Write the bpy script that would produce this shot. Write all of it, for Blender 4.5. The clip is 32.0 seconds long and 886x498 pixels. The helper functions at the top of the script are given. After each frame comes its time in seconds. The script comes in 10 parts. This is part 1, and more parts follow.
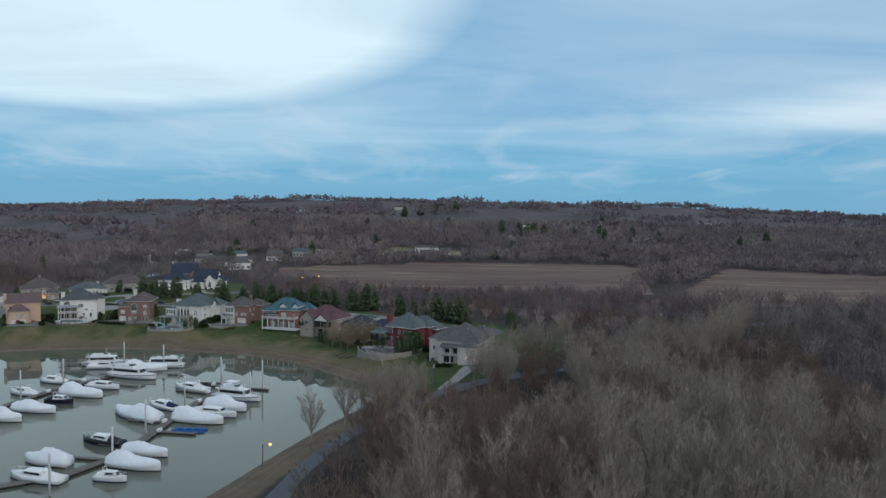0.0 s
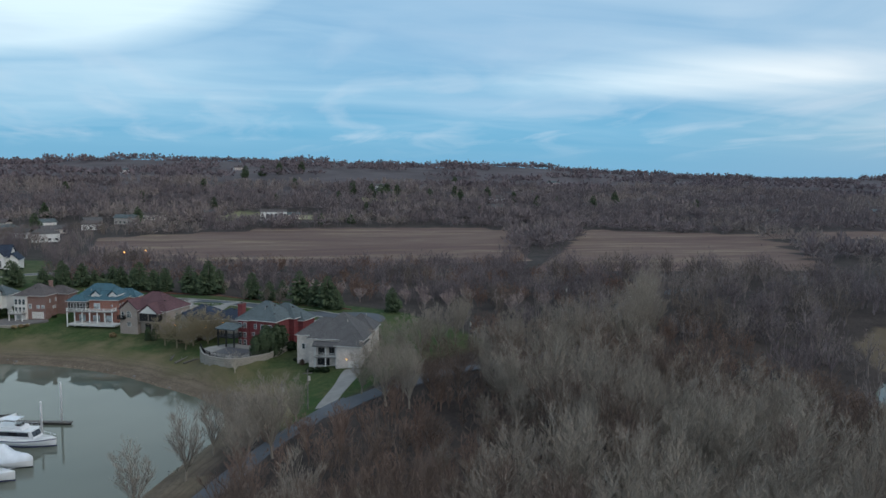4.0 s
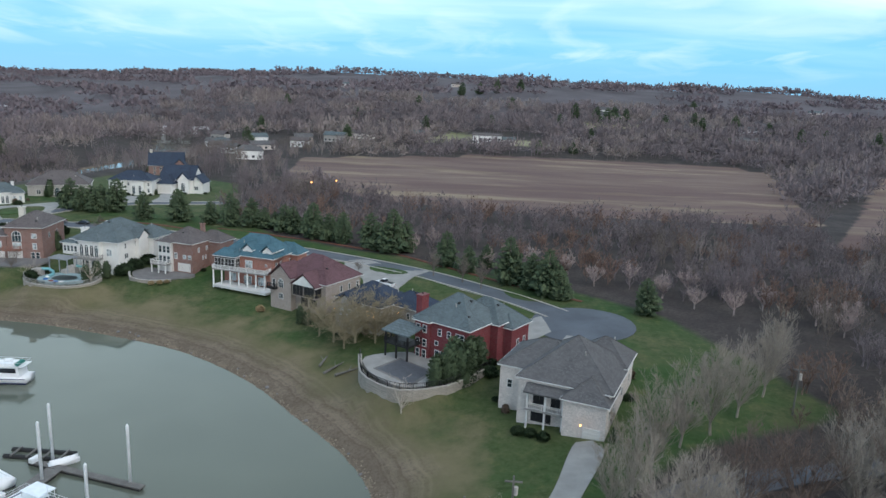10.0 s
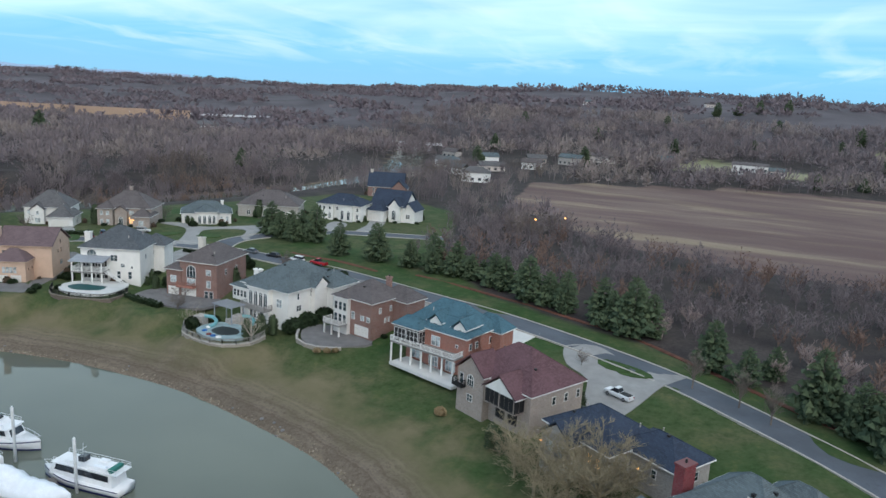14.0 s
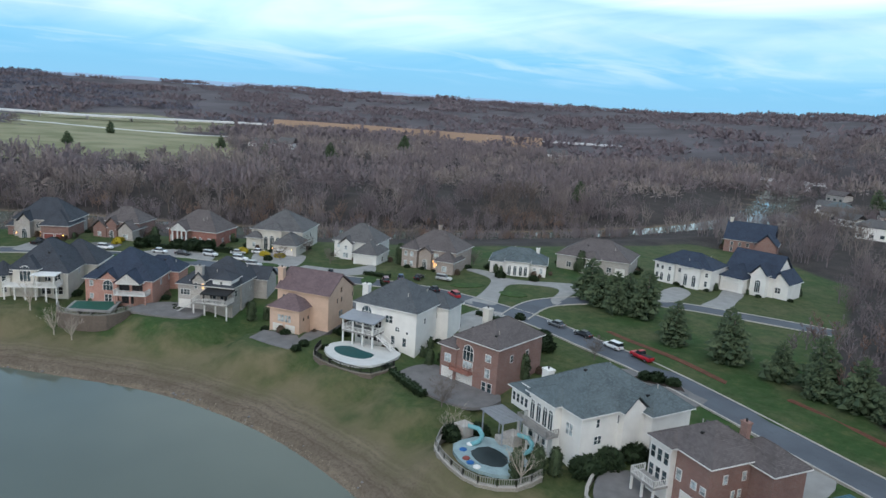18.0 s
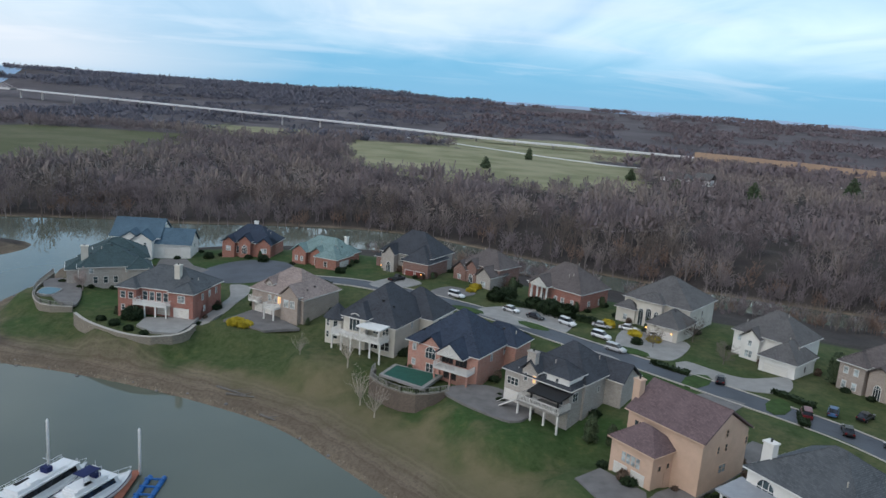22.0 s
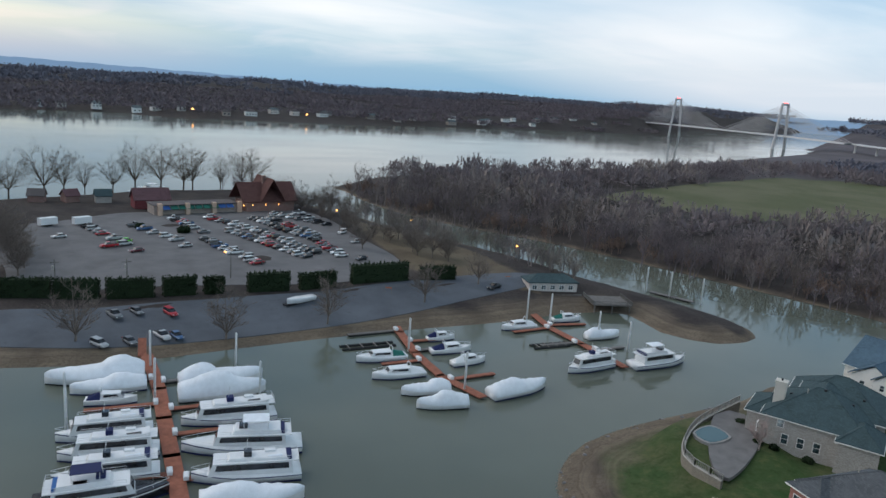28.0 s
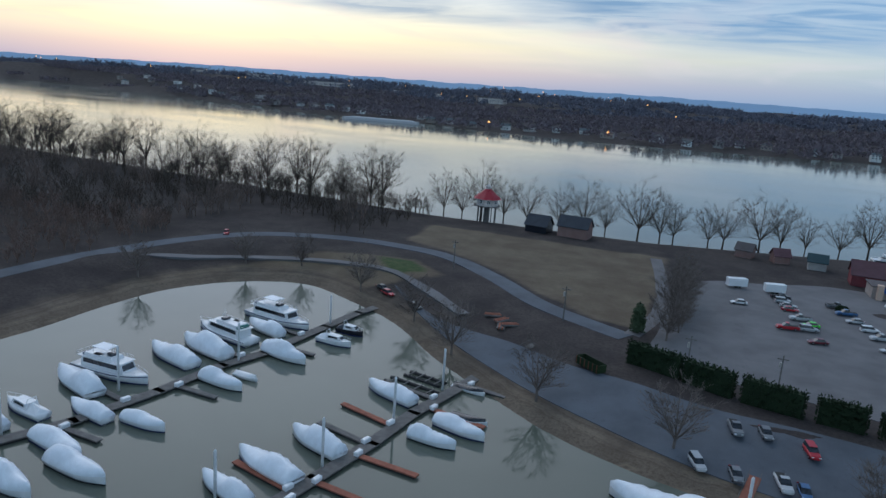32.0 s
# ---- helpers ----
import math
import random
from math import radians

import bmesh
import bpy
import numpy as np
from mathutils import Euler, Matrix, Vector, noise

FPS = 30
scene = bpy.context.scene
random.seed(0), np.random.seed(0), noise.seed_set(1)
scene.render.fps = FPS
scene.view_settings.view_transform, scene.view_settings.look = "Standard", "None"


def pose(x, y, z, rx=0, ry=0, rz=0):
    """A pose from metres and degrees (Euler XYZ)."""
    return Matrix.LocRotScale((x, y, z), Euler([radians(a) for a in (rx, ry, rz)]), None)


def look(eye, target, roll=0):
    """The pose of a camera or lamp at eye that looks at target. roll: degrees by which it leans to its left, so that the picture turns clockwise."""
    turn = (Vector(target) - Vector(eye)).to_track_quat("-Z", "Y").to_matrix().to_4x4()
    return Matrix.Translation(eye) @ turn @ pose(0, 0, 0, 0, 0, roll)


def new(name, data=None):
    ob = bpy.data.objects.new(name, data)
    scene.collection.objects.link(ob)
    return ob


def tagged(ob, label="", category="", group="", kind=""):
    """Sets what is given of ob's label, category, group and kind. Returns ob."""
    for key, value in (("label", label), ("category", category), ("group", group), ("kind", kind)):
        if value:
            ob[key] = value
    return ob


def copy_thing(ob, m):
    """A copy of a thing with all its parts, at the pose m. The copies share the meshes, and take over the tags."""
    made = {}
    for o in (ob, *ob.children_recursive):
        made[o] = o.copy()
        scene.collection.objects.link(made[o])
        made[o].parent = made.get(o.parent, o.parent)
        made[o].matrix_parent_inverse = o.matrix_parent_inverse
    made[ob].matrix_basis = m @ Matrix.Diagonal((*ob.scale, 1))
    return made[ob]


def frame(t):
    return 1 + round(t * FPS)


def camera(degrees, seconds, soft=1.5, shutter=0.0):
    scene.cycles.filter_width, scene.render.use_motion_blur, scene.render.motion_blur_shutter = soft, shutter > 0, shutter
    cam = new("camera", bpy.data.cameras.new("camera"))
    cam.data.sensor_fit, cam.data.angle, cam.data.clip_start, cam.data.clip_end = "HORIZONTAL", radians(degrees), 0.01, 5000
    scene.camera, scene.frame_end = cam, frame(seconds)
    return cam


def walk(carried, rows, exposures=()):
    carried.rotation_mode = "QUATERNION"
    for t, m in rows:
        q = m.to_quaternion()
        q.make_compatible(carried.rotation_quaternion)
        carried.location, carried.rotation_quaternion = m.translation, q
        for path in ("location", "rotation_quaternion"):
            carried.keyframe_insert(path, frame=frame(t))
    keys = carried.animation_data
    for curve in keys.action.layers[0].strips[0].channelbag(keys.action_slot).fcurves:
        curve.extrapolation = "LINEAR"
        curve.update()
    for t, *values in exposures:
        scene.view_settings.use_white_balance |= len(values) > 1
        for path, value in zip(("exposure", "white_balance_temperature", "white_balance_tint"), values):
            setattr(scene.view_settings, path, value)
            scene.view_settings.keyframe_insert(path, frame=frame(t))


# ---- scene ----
cam = camera(63.11, 32.0, soft=1.5)
PATH = [
    (0, (9.68, -101.22, 59.37), (11.47, -1.36, 54.30), 0.82),
    (0.5, (8.56, -94.13, 59.20), (16.70, 5.40, 54.06), 0.59),
    (1, (7.07, -87.04, 59.13), (22.50, 11.62, 53.94), 0.56),
    (1.5, (5.74, -80.04, 59.15), (21.92, 18.51, 53.89), 0.52),
    (2, (4.68, -73.06, 59.02), (21.11, 25.43, 53.67), 0.55),
    (2.5, (3.94, -66.04, 59.02), (26.85, 31.14, 53.57), 0.52),
    (3, (3.43, -58.94, 59.03), (26.48, 38.21, 53.49), 0.54),
    (3.5, (3.18, -51.81, 59.01), (26.32, 45.31, 53.33), 0.59),
    (4, (3.11, -44.77, 58.90), (26.28, 51.97, 48.68), 0.68),
    (4.5, (3.15, -37.94, 58.89), (26.26, 58.07, 43.14), 0.79),
    (6.5, (4.22, -10.42, 60.09), (27.27, 84.45, 38.46), 1.59),
    (7, (4.58, -3.20, 60.14), (25.91, 92.05, 38.42), 1.62),
    (7.5, (4.90, 4.01, 59.91), (18.71, 100.63, 38.12), 1.70),
    (8, (5.35, 11.39, 59.84), (10.07, 108.85, 37.95), 1.88),
    (8.5, (5.97, 18.60, 59.80), (9.37, 116.14, 38.03), 2.06),
    (9, (5.94, 25.85, 60.00), (8.83, 123.40, 38.22), 2.18),
    (9.5, (5.57, 33.08, 59.91), (5.53, 130.70, 38.19), 2.27),
    (10, (5.31, 40.23, 59.91), (0.14, 137.72, 38.21), 2.45),
    (10.5, (4.91, 47.35, 60.01), (-1.41, 144.80, 38.47), 2.56),
    (11, (4.06, 54.31, 60.09), (-4.54, 151.61, 38.69), 2.68),
    (11.5, (3.02, 61.06, 60.35), (-9.25, 157.97, 38.95), 2.80),
    (12, (1.87, 67.92, 60.42), (-14.23, 164.30, 39.14), 2.95),
    (12.5, (0.50, 74.84, 60.59), (-19.11, 170.58, 39.39), 3.07),
    (13, (-0.99, 81.41, 60.73), (-23.71, 176.49, 39.68), 3.13),
    (13.5, (-3.11, 88.47, 60.61), (-30.44, 182.36, 39.67), 3.20),
    (14, (-5.12, 95.43, 60.64), (-40.97, 186.38, 39.61), 3.34),
    (14.5, (-6.87, 101.94, 60.62), (-48.85, 190.27, 39.74), 3.26),
    (16.5, (-19.07, 127.55, 60.31), (-81.04, 203.34, 39.92), 3.11),
    (17, (-22.99, 133.32, 60.44), (-86.23, 208.12, 40.30), 3.14),
    (17.5, (-27.39, 138.59, 60.62), (-94.64, 209.83, 40.55), 3.25),
    (18, (-31.82, 144.05, 60.73), (-105.83, 208.22, 40.58), 3.47),
    (18.5, (-36.73, 149.45, 60.82), (-114.61, 208.87, 40.68), 3.55),
    (19, (-41.59, 154.00, 60.94), (-121.75, 210.36, 40.97), 3.52),
    (19.5, (-46.77, 158.27, 61.14), (-133.32, 204.09, 40.91), 3.75),
    (20, (-52.44, 162.75, 61.13), (-142.73, 200.67, 40.88), 3.89),
    (20.5, (-58.51, 166.35, 61.21), (-149.15, 203.59, 41.26), 3.89),
    (21, (-64.47, 169.27, 61.37), (-157.50, 200.01, 41.38), 4.00),
    (21.5, (-70.90, 172.17, 61.17), (-167.02, 190.96, 41.01), 4.20),
    (22, (-77.61, 174.86, 61.11), (-174.52, 189.34, 41.14), 4.24),
    (22.5, (-84.14, 176.58, 61.24), (-181.67, 186.07, 41.30), 4.19),
    (23, (-90.92, 178.29, 61.05), (-188.91, 179.64, 41.17), 4.25),
    (23.5, (-97.67, 179.14, 61.10), (-195.44, 172.67, 41.11), 4.35),
    (24, (-104.63, 179.36, 61.10), (-201.55, 165.02, 41.07), 4.43),
    (24.5, (-111.61, 178.88, 61.01), (-207.03, 156.75, 40.89), 4.55),
    (26.5, (-139.16, 173.33, 61.17), (-221.19, 120.01, 40.48), 3.95),
    (27, (-145.54, 170.55, 61.20), (-221.44, 108.88, 40.34), 3.99),
    (27.5, (-151.73, 167.27, 61.09), (-220.61, 97.87, 40.15), 4.16),
    (28, (-157.45, 163.39, 60.87), (-218.11, 86.72, 39.86), 4.34),
    (28.5, (-162.87, 159.38, 60.88), (-214.28, 76.28, 39.65), 4.35),
    (29, (-167.89, 154.79, 60.87), (-209.23, 66.28, 39.49), 4.41),
    (29.5, (-172.57, 149.56, 60.43), (-202.91, 56.72, 39.00), 4.32),
    (30, (-176.47, 144.29, 60.47), (-194.57, 48.36, 38.83), 4.42),
    (30.5, (-179.67, 138.59, 60.10), (-185.02, 41.11, 38.48), 4.44),
    (31, (-182.03, 132.33, 59.94), (-174.57, 35.03, 38.14), 4.37),
    (31.5, (-183.49, 126.03, 59.86), (-163.27, 30.59, 37.90), 4.48),
    (32, (-185.04, 119.77, 60.02), (-153.64, 27.41, 38.00), 4.17),
]


EXPOSURES = [(0, -0.42, 6450, 10), (3.6, -0.37, 6450, 10), (6.5, 0.45, 6500, 10), (9, 0.36, 6450, 10), (14, 0.28, 6420, 10), (17, 0.2, 6350, 10), (20, 0.1, 6450, 11), (22, -0.06, 6500, 12), (24, -0.16, 6650, 14), (27, -0.25, 6650, 13), (28, -0.2, 6600, 12), (30, -0.28, 6300, 11), (32, -0.58, 5650, 11)]
walk(cam, [(t, look(eye, target, roll)) for t, eye, target, roll in PATH], EXPOSURES)

# ---- world and light: dusk under thin broken cloud, the glow of the set sun in the south-east of the plan ----
SUN_BEARING = 142.0


def make_world():
    world = bpy.data.worlds.new("dusk_sky")
    scene.world = world
    world.use_nodes = True
    nt = world.node_tree
    nt.nodes.clear()
    N, L = nt.nodes.new, nt.links.new

    def math_node(op, a, b=None, clamp=False):
        n = N("ShaderNodeMath")
        n.operation, n.use_clamp = op, clamp
        for i, v in enumerate((a, b)):
            if v is None:
                continue
            if isinstance(v, (int, float)):
                n.inputs[i].default_value = v
            else:
                L(v, n.inputs[i])
        return n.outputs[0]

    def mix(fac, a, b, kind="MIX"):
        n = N("ShaderNodeMix")
        n.data_type, n.blend_type = "RGBA", kind
        for i, v in ((0, fac), (6, a), (7, b)):
            if isinstance(v, (int, float)):
                n.inputs[i].default_value = v
            elif isinstance(v, tuple):
                n.inputs[i].default_value = (*v, 1)
            else:
                L(v, n.inputs[i])
        return n.outputs[2]

    def ramp(value, stops):
        n = N("ShaderNodeValToRGB")
        while len(n.color_ramp.elements) < len(stops):
            n.color_ramp.elements.new(0.5)
        for e, (p, c) in zip(n.color_ramp.elements, stops):
            e.position, e.color = p, (*c, 1) if isinstance(c, tuple) else (c, c, c, 1)
        L(value, n.inputs[0])
        return n.outputs[0]

    co = N("ShaderNodeTexCoord").outputs["Generated"]
    sep = N("ShaderNodeSeparateXYZ")
    L(co, sep.inputs[0])
    up = math_node("MAXIMUM", sep.outputs[2], 0.0)
    sky = N("ShaderNodeTexSky")
    sky.sky_type, sky.sun_disc = "NISHITA", False
    sky.sun_elevation, sky.sun_rotation = radians(4.0), radians(SUN_BEARING)
    sky.air_density, sky.dust_density, sky.ozone_density = 1.0, 0.6, 3.0
    # clear dusk air: bluer away from the sun
    s = Vector((math.sin(radians(SUN_BEARING)), math.cos(radians(SUN_BEARING)), 0.0))
    dot = N("ShaderNodeVectorMath")
    dot.operation = "DOT_PRODUCT"
    L(co, dot.inputs[0])
    dot.inputs[1].default_value = s
    toward = math_node("MULTIPLY_ADD", dot.outputs["Value"], 0.5)
    toward.node.inputs[2].default_value = 0.5
    air = ramp(up, ((0.0, (0.20, 0.45, 0.66)), (0.06, (0.15, 0.44, 0.68)), (0.16, (0.22, 0.46, 0.70)), (0.5, (0.20, 0.38, 0.62))))
    glow = ramp(toward, ((0.30, 0.0), (0.45, 0.10), (0.74, 0.16), (0.91, 0.55), (1.0, 1.0)))
    low = ramp(up, ((0.0, 1.0), (0.10, 0.9), (0.24, 0.25), (0.5, 0.0)))
    warm = ramp(up, ((0.0, (0.52, 0.50, 0.62)), (0.022, (0.95, 0.72, 0.62)), (0.055, (1.65, 1.28, 0.66)), (0.12, (1.60, 1.45, 1.08)), (0.4, (0.8, 0.9, 0.95))))
    air = mix(math_node("MULTIPLY", glow, low), air, warm)
    nish = mix(1.0, sky.outputs[0], (0.10, 0.10, 0.10), "MULTIPLY")
    air = mix(0.10, air, nish)
    # clouds on a flat layer overhead, stretched into bands
    comb = N("ShaderNodeCombineXYZ")
    den = math_node("ADD", up, 0.10)
    L(math_node("DIVIDE", sep.outputs[0], den), comb.inputs[0])
    L(math_node("DIVIDE", sep.outputs[1], den), comb.inputs[1])

    def cloud(scale, rot, squash, detail, lo, hi, loc=(0, 0, 0), warp=0.6):
        mp = N("ShaderNodeMapping")
        L(comb.outputs[0], mp.inputs[0])
        mp.inputs["Rotation"].default_value = (0, 0, radians(rot))
        mp.inputs["Scale"].default_value = (scale, scale * squash, 1)
        mp.inputs["Location"].default_value = loc
        n = N("ShaderNodeTexNoise")
        L(mp.outputs[0], n.inputs["Vector"])
        n.inputs["Scale"].default_value, n.inputs["Detail"].default_value = 1.0, detail
        n.inputs["Roughness"].default_value, n.inputs["Distortion"].default_value = 0.52, warp
        return ramp(n.outputs[0], ((lo, 0.0), (hi, 1.0)))

    def bank(x, y, rx, ry, rot, core=0.25):
        """A soft oval of cloud at a place on the cloud layer."""
        mp = N("ShaderNodeMapping")
        mp.vector_type = "TEXTURE"
        L(comb.outputs[0], mp.inputs[0])
        mp.inputs["Location"].default_value = (x, y, 0)
        mp.inputs["Rotation"].default_value = (0, 0, radians(rot))
        mp.inputs["Scale"].default_value = (rx, ry, 1)
        n = N("ShaderNodeVectorMath")
        n.operation = "LENGTH"
        L(mp.outputs[0], n.inputs[0])
        return ramp(n.outputs["Value"], ((core, 1.0), (1.0, 0.0)))

    sheet = cloud(0.22, 24, 1.5, 4, 0.50, 0.64, (1.7, 4.4, 0), 0.5)
    soft = cloud(0.55, 32, 2.2, 5, 0.30, 0.75, (0.3, 1.2, 0), 0.8)
    grey = cloud(0.40, 15, 2.0, 5, 0.44, 0.72, (5.3, 2.2, 3), 0.8)
    fade = ramp(up, ((0.025, 0.0), (0.09, 0.75), (0.20, 1.0)))
    pale = mix(glow, mix(ramp(toward, ((0.2, 0.0), (0.5, 1.0))), (0.74, 0.92, 1.0), (0.90, 0.93, 0.95)), (1.20, 1.08, 0.92))
    dull = mix(glow, (0.33, 0.52, 0.71), (0.22, 0.34, 0.46))
    white = bank(-1.45, 2.3, 1.65, 1.9, 0, 0.82)
    for spot in ((2.5, 3.6, 1.5, 0.7, -35), (-4.2, 2.6, 2.2, 1.6, 30), (-5.2, -3.4, 2.6, 1.6, 60), (-3.0, -5.0, 2.2, 1.4, 30), (-0.6, 1.2, 1.5, 1.1, 10), (0.9, -1.2, 1.3, 1.0, 40)):
        white = math_node("MAXIMUM", white, math_node("MULTIPLY", bank(*spot), 0.85))
    rag = cloud(1.3, 20, 2.4, 7, 0.40, 0.62, (3.7, 8.2, 0), 1.0)
    gap = bank(0.9, 3.1, 0.7, 1.0, -30)
    gap = math_node("MAXIMUM", gap, math_node("MAXIMUM", bank(-0.2, -4.6, 1.8, 1.5, 15, 0.5), math_node("MULTIPLY", bank(2.3, -4.4, 1.6, 0.55, 35), 0.7)))
    col = mix(math_node("MULTIPLY", math_node("MULTIPLY", grey, fade), 0.6), air, dull)
    body = math_node("ADD", math_node("MULTIPLY", white, math_node("ADD", math_node("MULTIPLY", soft, 0.55), 0.65)), math_node("MULTIPLY", sheet, 0.35), True)
    body = math_node("MULTIPLY", body, math_node("SUBTRACT", 1.0, math_node("MULTIPLY", gap, 0.6)))
    col = mix(math_node("MULTIPLY", math_node("MULTIPLY", soft, fade), 0.35), col, pale)
    col = mix(math_node("MULTIPLY", math_node("MULTIPLY", body, fade), 0.92), col, pale)
    col = mix(math_node("MULTIPLY", math_node("MULTIPLY", gap, math_node("ADD", math_node("MULTIPLY", rag, 0.55), 0.45)), 0.97), col, dull)
    # thin streaks low over the horizon
    streak = cloud(1.4, 8, 0.5, 5, 0.50, 0.66, (9.1, 0.4, 1), 0.5)
    lowband = ramp(up, ((0.02, 0.0), (0.05, 0.8), (0.12, 0.5), (0.25, 0.0)))
    col = mix(math_node("MULTIPLY", math_node("MULTIPLY", streak, lowband), 0.45), col, mix(glow, (0.62, 0.72, 0.82), (1.2, 0.86, 0.66)))
    # a thin bright veil low in the west
    col = mix(math_node("MULTIPLY", bank(-7.0, -3.4, 4.2, 3.2, 0), 0.62), col, (0.80, 0.80, 0.82))
    col = mix(math_node("MULTIPLY", bank(-4.3, 0.2, 2.4, 1.7, 0), math_node("ADD", math_node("MULTIPLY", soft, 0.35), 0.32)), col, (0.78, 0.85, 0.90))
    # an unseen bright lobe above the set sun, added to give the light direction
    lobe = N("ShaderNodeVectorMath")
    lobe.operation = "DOT_PRODUCT"
    L(co, lobe.inputs[0])
    lobe.inputs[1].default_value = (s.x * math.cos(radians(42)), s.y * math.cos(radians(42)), math.sin(radians(42)))
    bright = ramp(lobe.outputs["Value"], ((0.76, 0.0), (1.0, 1.0)))
    bright.node.color_ramp.interpolation = "EASE"
    high = ramp(up, ((0.48, 1.0), (0.75, 0.52)))
    col = mix(1.0, col, high, "MULTIPLY")
    col = mix(bright, col, (1.75, 1.78, 1.80))
    back = N("ShaderNodeBackground")
    L(col, back.inputs[0])
    back.inputs[1].default_value = 1.36
    out = N("ShaderNodeOutputWorld")
    L(back.outputs[0], out.inputs[0])


make_world()
sun_data = bpy.data.lights.new("sun", "SUN")
sun_data.energy, sun_data.angle, sun_data.color = 0.15, radians(30), (1.0, 0.90, 0.80)
sun = new("sun", sun_data)
sun.matrix_world = look((185, -236, 640), (0, 0, 0))


# ---- materials ----
class Nodes:
    def __init__(self, name, rough=0.8, metal=0.0, spec=0.3):
        self.m = bpy.data.materials.new(name)
        self.m.use_nodes = True
        self.nt = self.m.node_tree
        self.p = self.nt.nodes["Principled BSDF"]
        self.p.inputs["Roughness"].default_value = rough
        self.p.inputs["Metallic"].default_value = metal
        self.p.inputs["Specular IOR Level"].default_value = spec
        self.co = self.nt.nodes.new("ShaderNodeTexCoord").outputs["Object"]

    def n(self, kind):
        return self.nt.nodes.new(kind)

    def link(self, a, b):
        self.nt.links.new(a, b)

    def put(self, socket, v):
        if isinstance(v, (int, float)):
            socket.default_value = v
        elif isinstance(v, tuple):
            socket.default_value = (*v, 1) if len(v) == 3 and socket.type == "RGBA" else v
        else:
            self.link(v, socket)

    def world(self):
        return self.n("ShaderNodeNewGeometry").outputs["Position"]

    def noise(self, scale, detail=3, co=None, rough=0.55, stretch=None):
        v = co or self.co
        if stretch:
            mp = self.n("ShaderNodeMapping")
            self.link(v, mp.inputs[0])
            mp.inputs["Scale"].default_value = stretch
            v = mp.outputs[0]
        n = self.n("ShaderNodeTexNoise")
        self.link(v, n.inputs["Vector"])
        n.inputs["Scale"].default_value, n.inputs["Detail"].default_value, n.inputs["Roughness"].default_value = scale, detail, rough
        return n.outputs[0]

    def ramp(self, v, lo, hi, a=0.0, b=1.0):
        n = self.n("ShaderNodeMapRange")
        self.link(v, n.inputs[0])
        for i, x in zip((1, 2, 3, 4), (lo, hi, a, b)):
            n.inputs[i].default_value = x
        return n.outputs[0]

    def math(self, op, a, b):
        n = self.n("ShaderNodeMath")
        n.operation = op
        self.put(n.inputs[0], a), self.put(n.inputs[1], b)
        return n.outputs[0]

    def mix(self, fac, a, b, kind="MIX"):
        n = self.n("ShaderNodeMix")
        n.data_type, n.blend_type = "RGBA", kind
        self.put(n.inputs[0], fac), self.put(n.inputs[6], a), self.put(n.inputs[7], b)
        return n.outputs[2]

    def color(self, v):
        self.put(self.p.inputs["Base Color"], v)
        return self

    def bump(self, v, strength=0.3, dist=0.05):
        b = self.n("ShaderNodeBump")
        b.inputs["Strength"].default_value, b.inputs["Distance"].default_value = strength, dist
        self.link(v, b.inputs["Height"])
        self.link(b.outputs[0], self.p.inputs["Normal"])
        return self

    def attr(self, name):
        a = self.n("ShaderNodeAttribute")
        a.attribute_name = name
        return a.outputs["Fac"]

    def rand(self):
        return self.n("ShaderNodeObjectInfo").outputs["Random"]

    def island(self):
        return self.n("ShaderNodeNewGeometry").outputs["Random Per Island"]


def tint(c, k):
    return tuple(min(1.0, max(0.0, v * k)) for v in c)


def plain(name, c, rough=0.7, metal=0.0, vary=0.18, scale=1.2, fine=14.0, spec=0.3, bump=0.15):
    """A surface of one base colour with stains at a metre's scale and grain at a finer one."""
    s = Nodes(name, rough, metal, spec)
    a = s.noise(scale, 4, s.world())
    b = s.noise(fine, 3, s.world())
    col = s.mix(s.ramp(a, 0.3, 0.7), tint(c, 1 - vary), tint(c, 1 + vary * 0.6))
    col = s.mix(s.ramp(b, 0.35, 0.7, 0.0, 0.5), col, tint(c, 1 - vary * 1.2))
    s.color(col)
    if bump:
        s.bump(b, bump, 0.02)
    return s.m


def shingles(name, c):
    """Roof shingles: courses across the fall, with single tabs lighter and darker."""
    s = Nodes(name, 0.85, 0, 0.25)
    br = s.n("ShaderNodeTexBrick")
    sep = s.n("ShaderNodeSeparateXYZ")
    s.link(s.co, sep.inputs[0])
    comb = s.n("ShaderNodeCombineXYZ")
    s.link(s.math("ADD", sep.outputs[0], sep.outputs[1]), comb.inputs[0])
    s.link(s.math("MULTIPLY", sep.outputs[2], 1.0), comb.inputs[1])
    s.link(comb.outputs[0], br.inputs["Vector"])
    for k, v in (("Scale", 1.0), ("Brick Width", 0.45), ("Row Height", 0.14), ("Mortar Size", 0.012), ("Bias", 0.0)):
        br.inputs[k].default_value = v
    br.inputs["Color1"].default_value = (*tint(c, 1.25), 1)
    br.inputs["Color2"].default_value = (*tint(c, 0.78), 1)
    br.inputs["Mortar"].default_value = (*tint(c, 0.5), 1)
    st = s.ramp(s.noise(0.35, 4), 0.35, 0.7)
    col = s.mix(s.math("MULTIPLY", st, 0.5), br.outputs[0], tint(c, 1.35))
    streak = s.noise(1.0, 4, None, 0.6, (2.5, 2.5, 0.25))
    col = s.mix(s.ramp(streak, 0.55, 0.75, 0, 0.35), col, tint(c, 0.6))
    s.color(col)
    s.bump(br.outputs["Fac"], 0.3, 0.02)
    return s.m


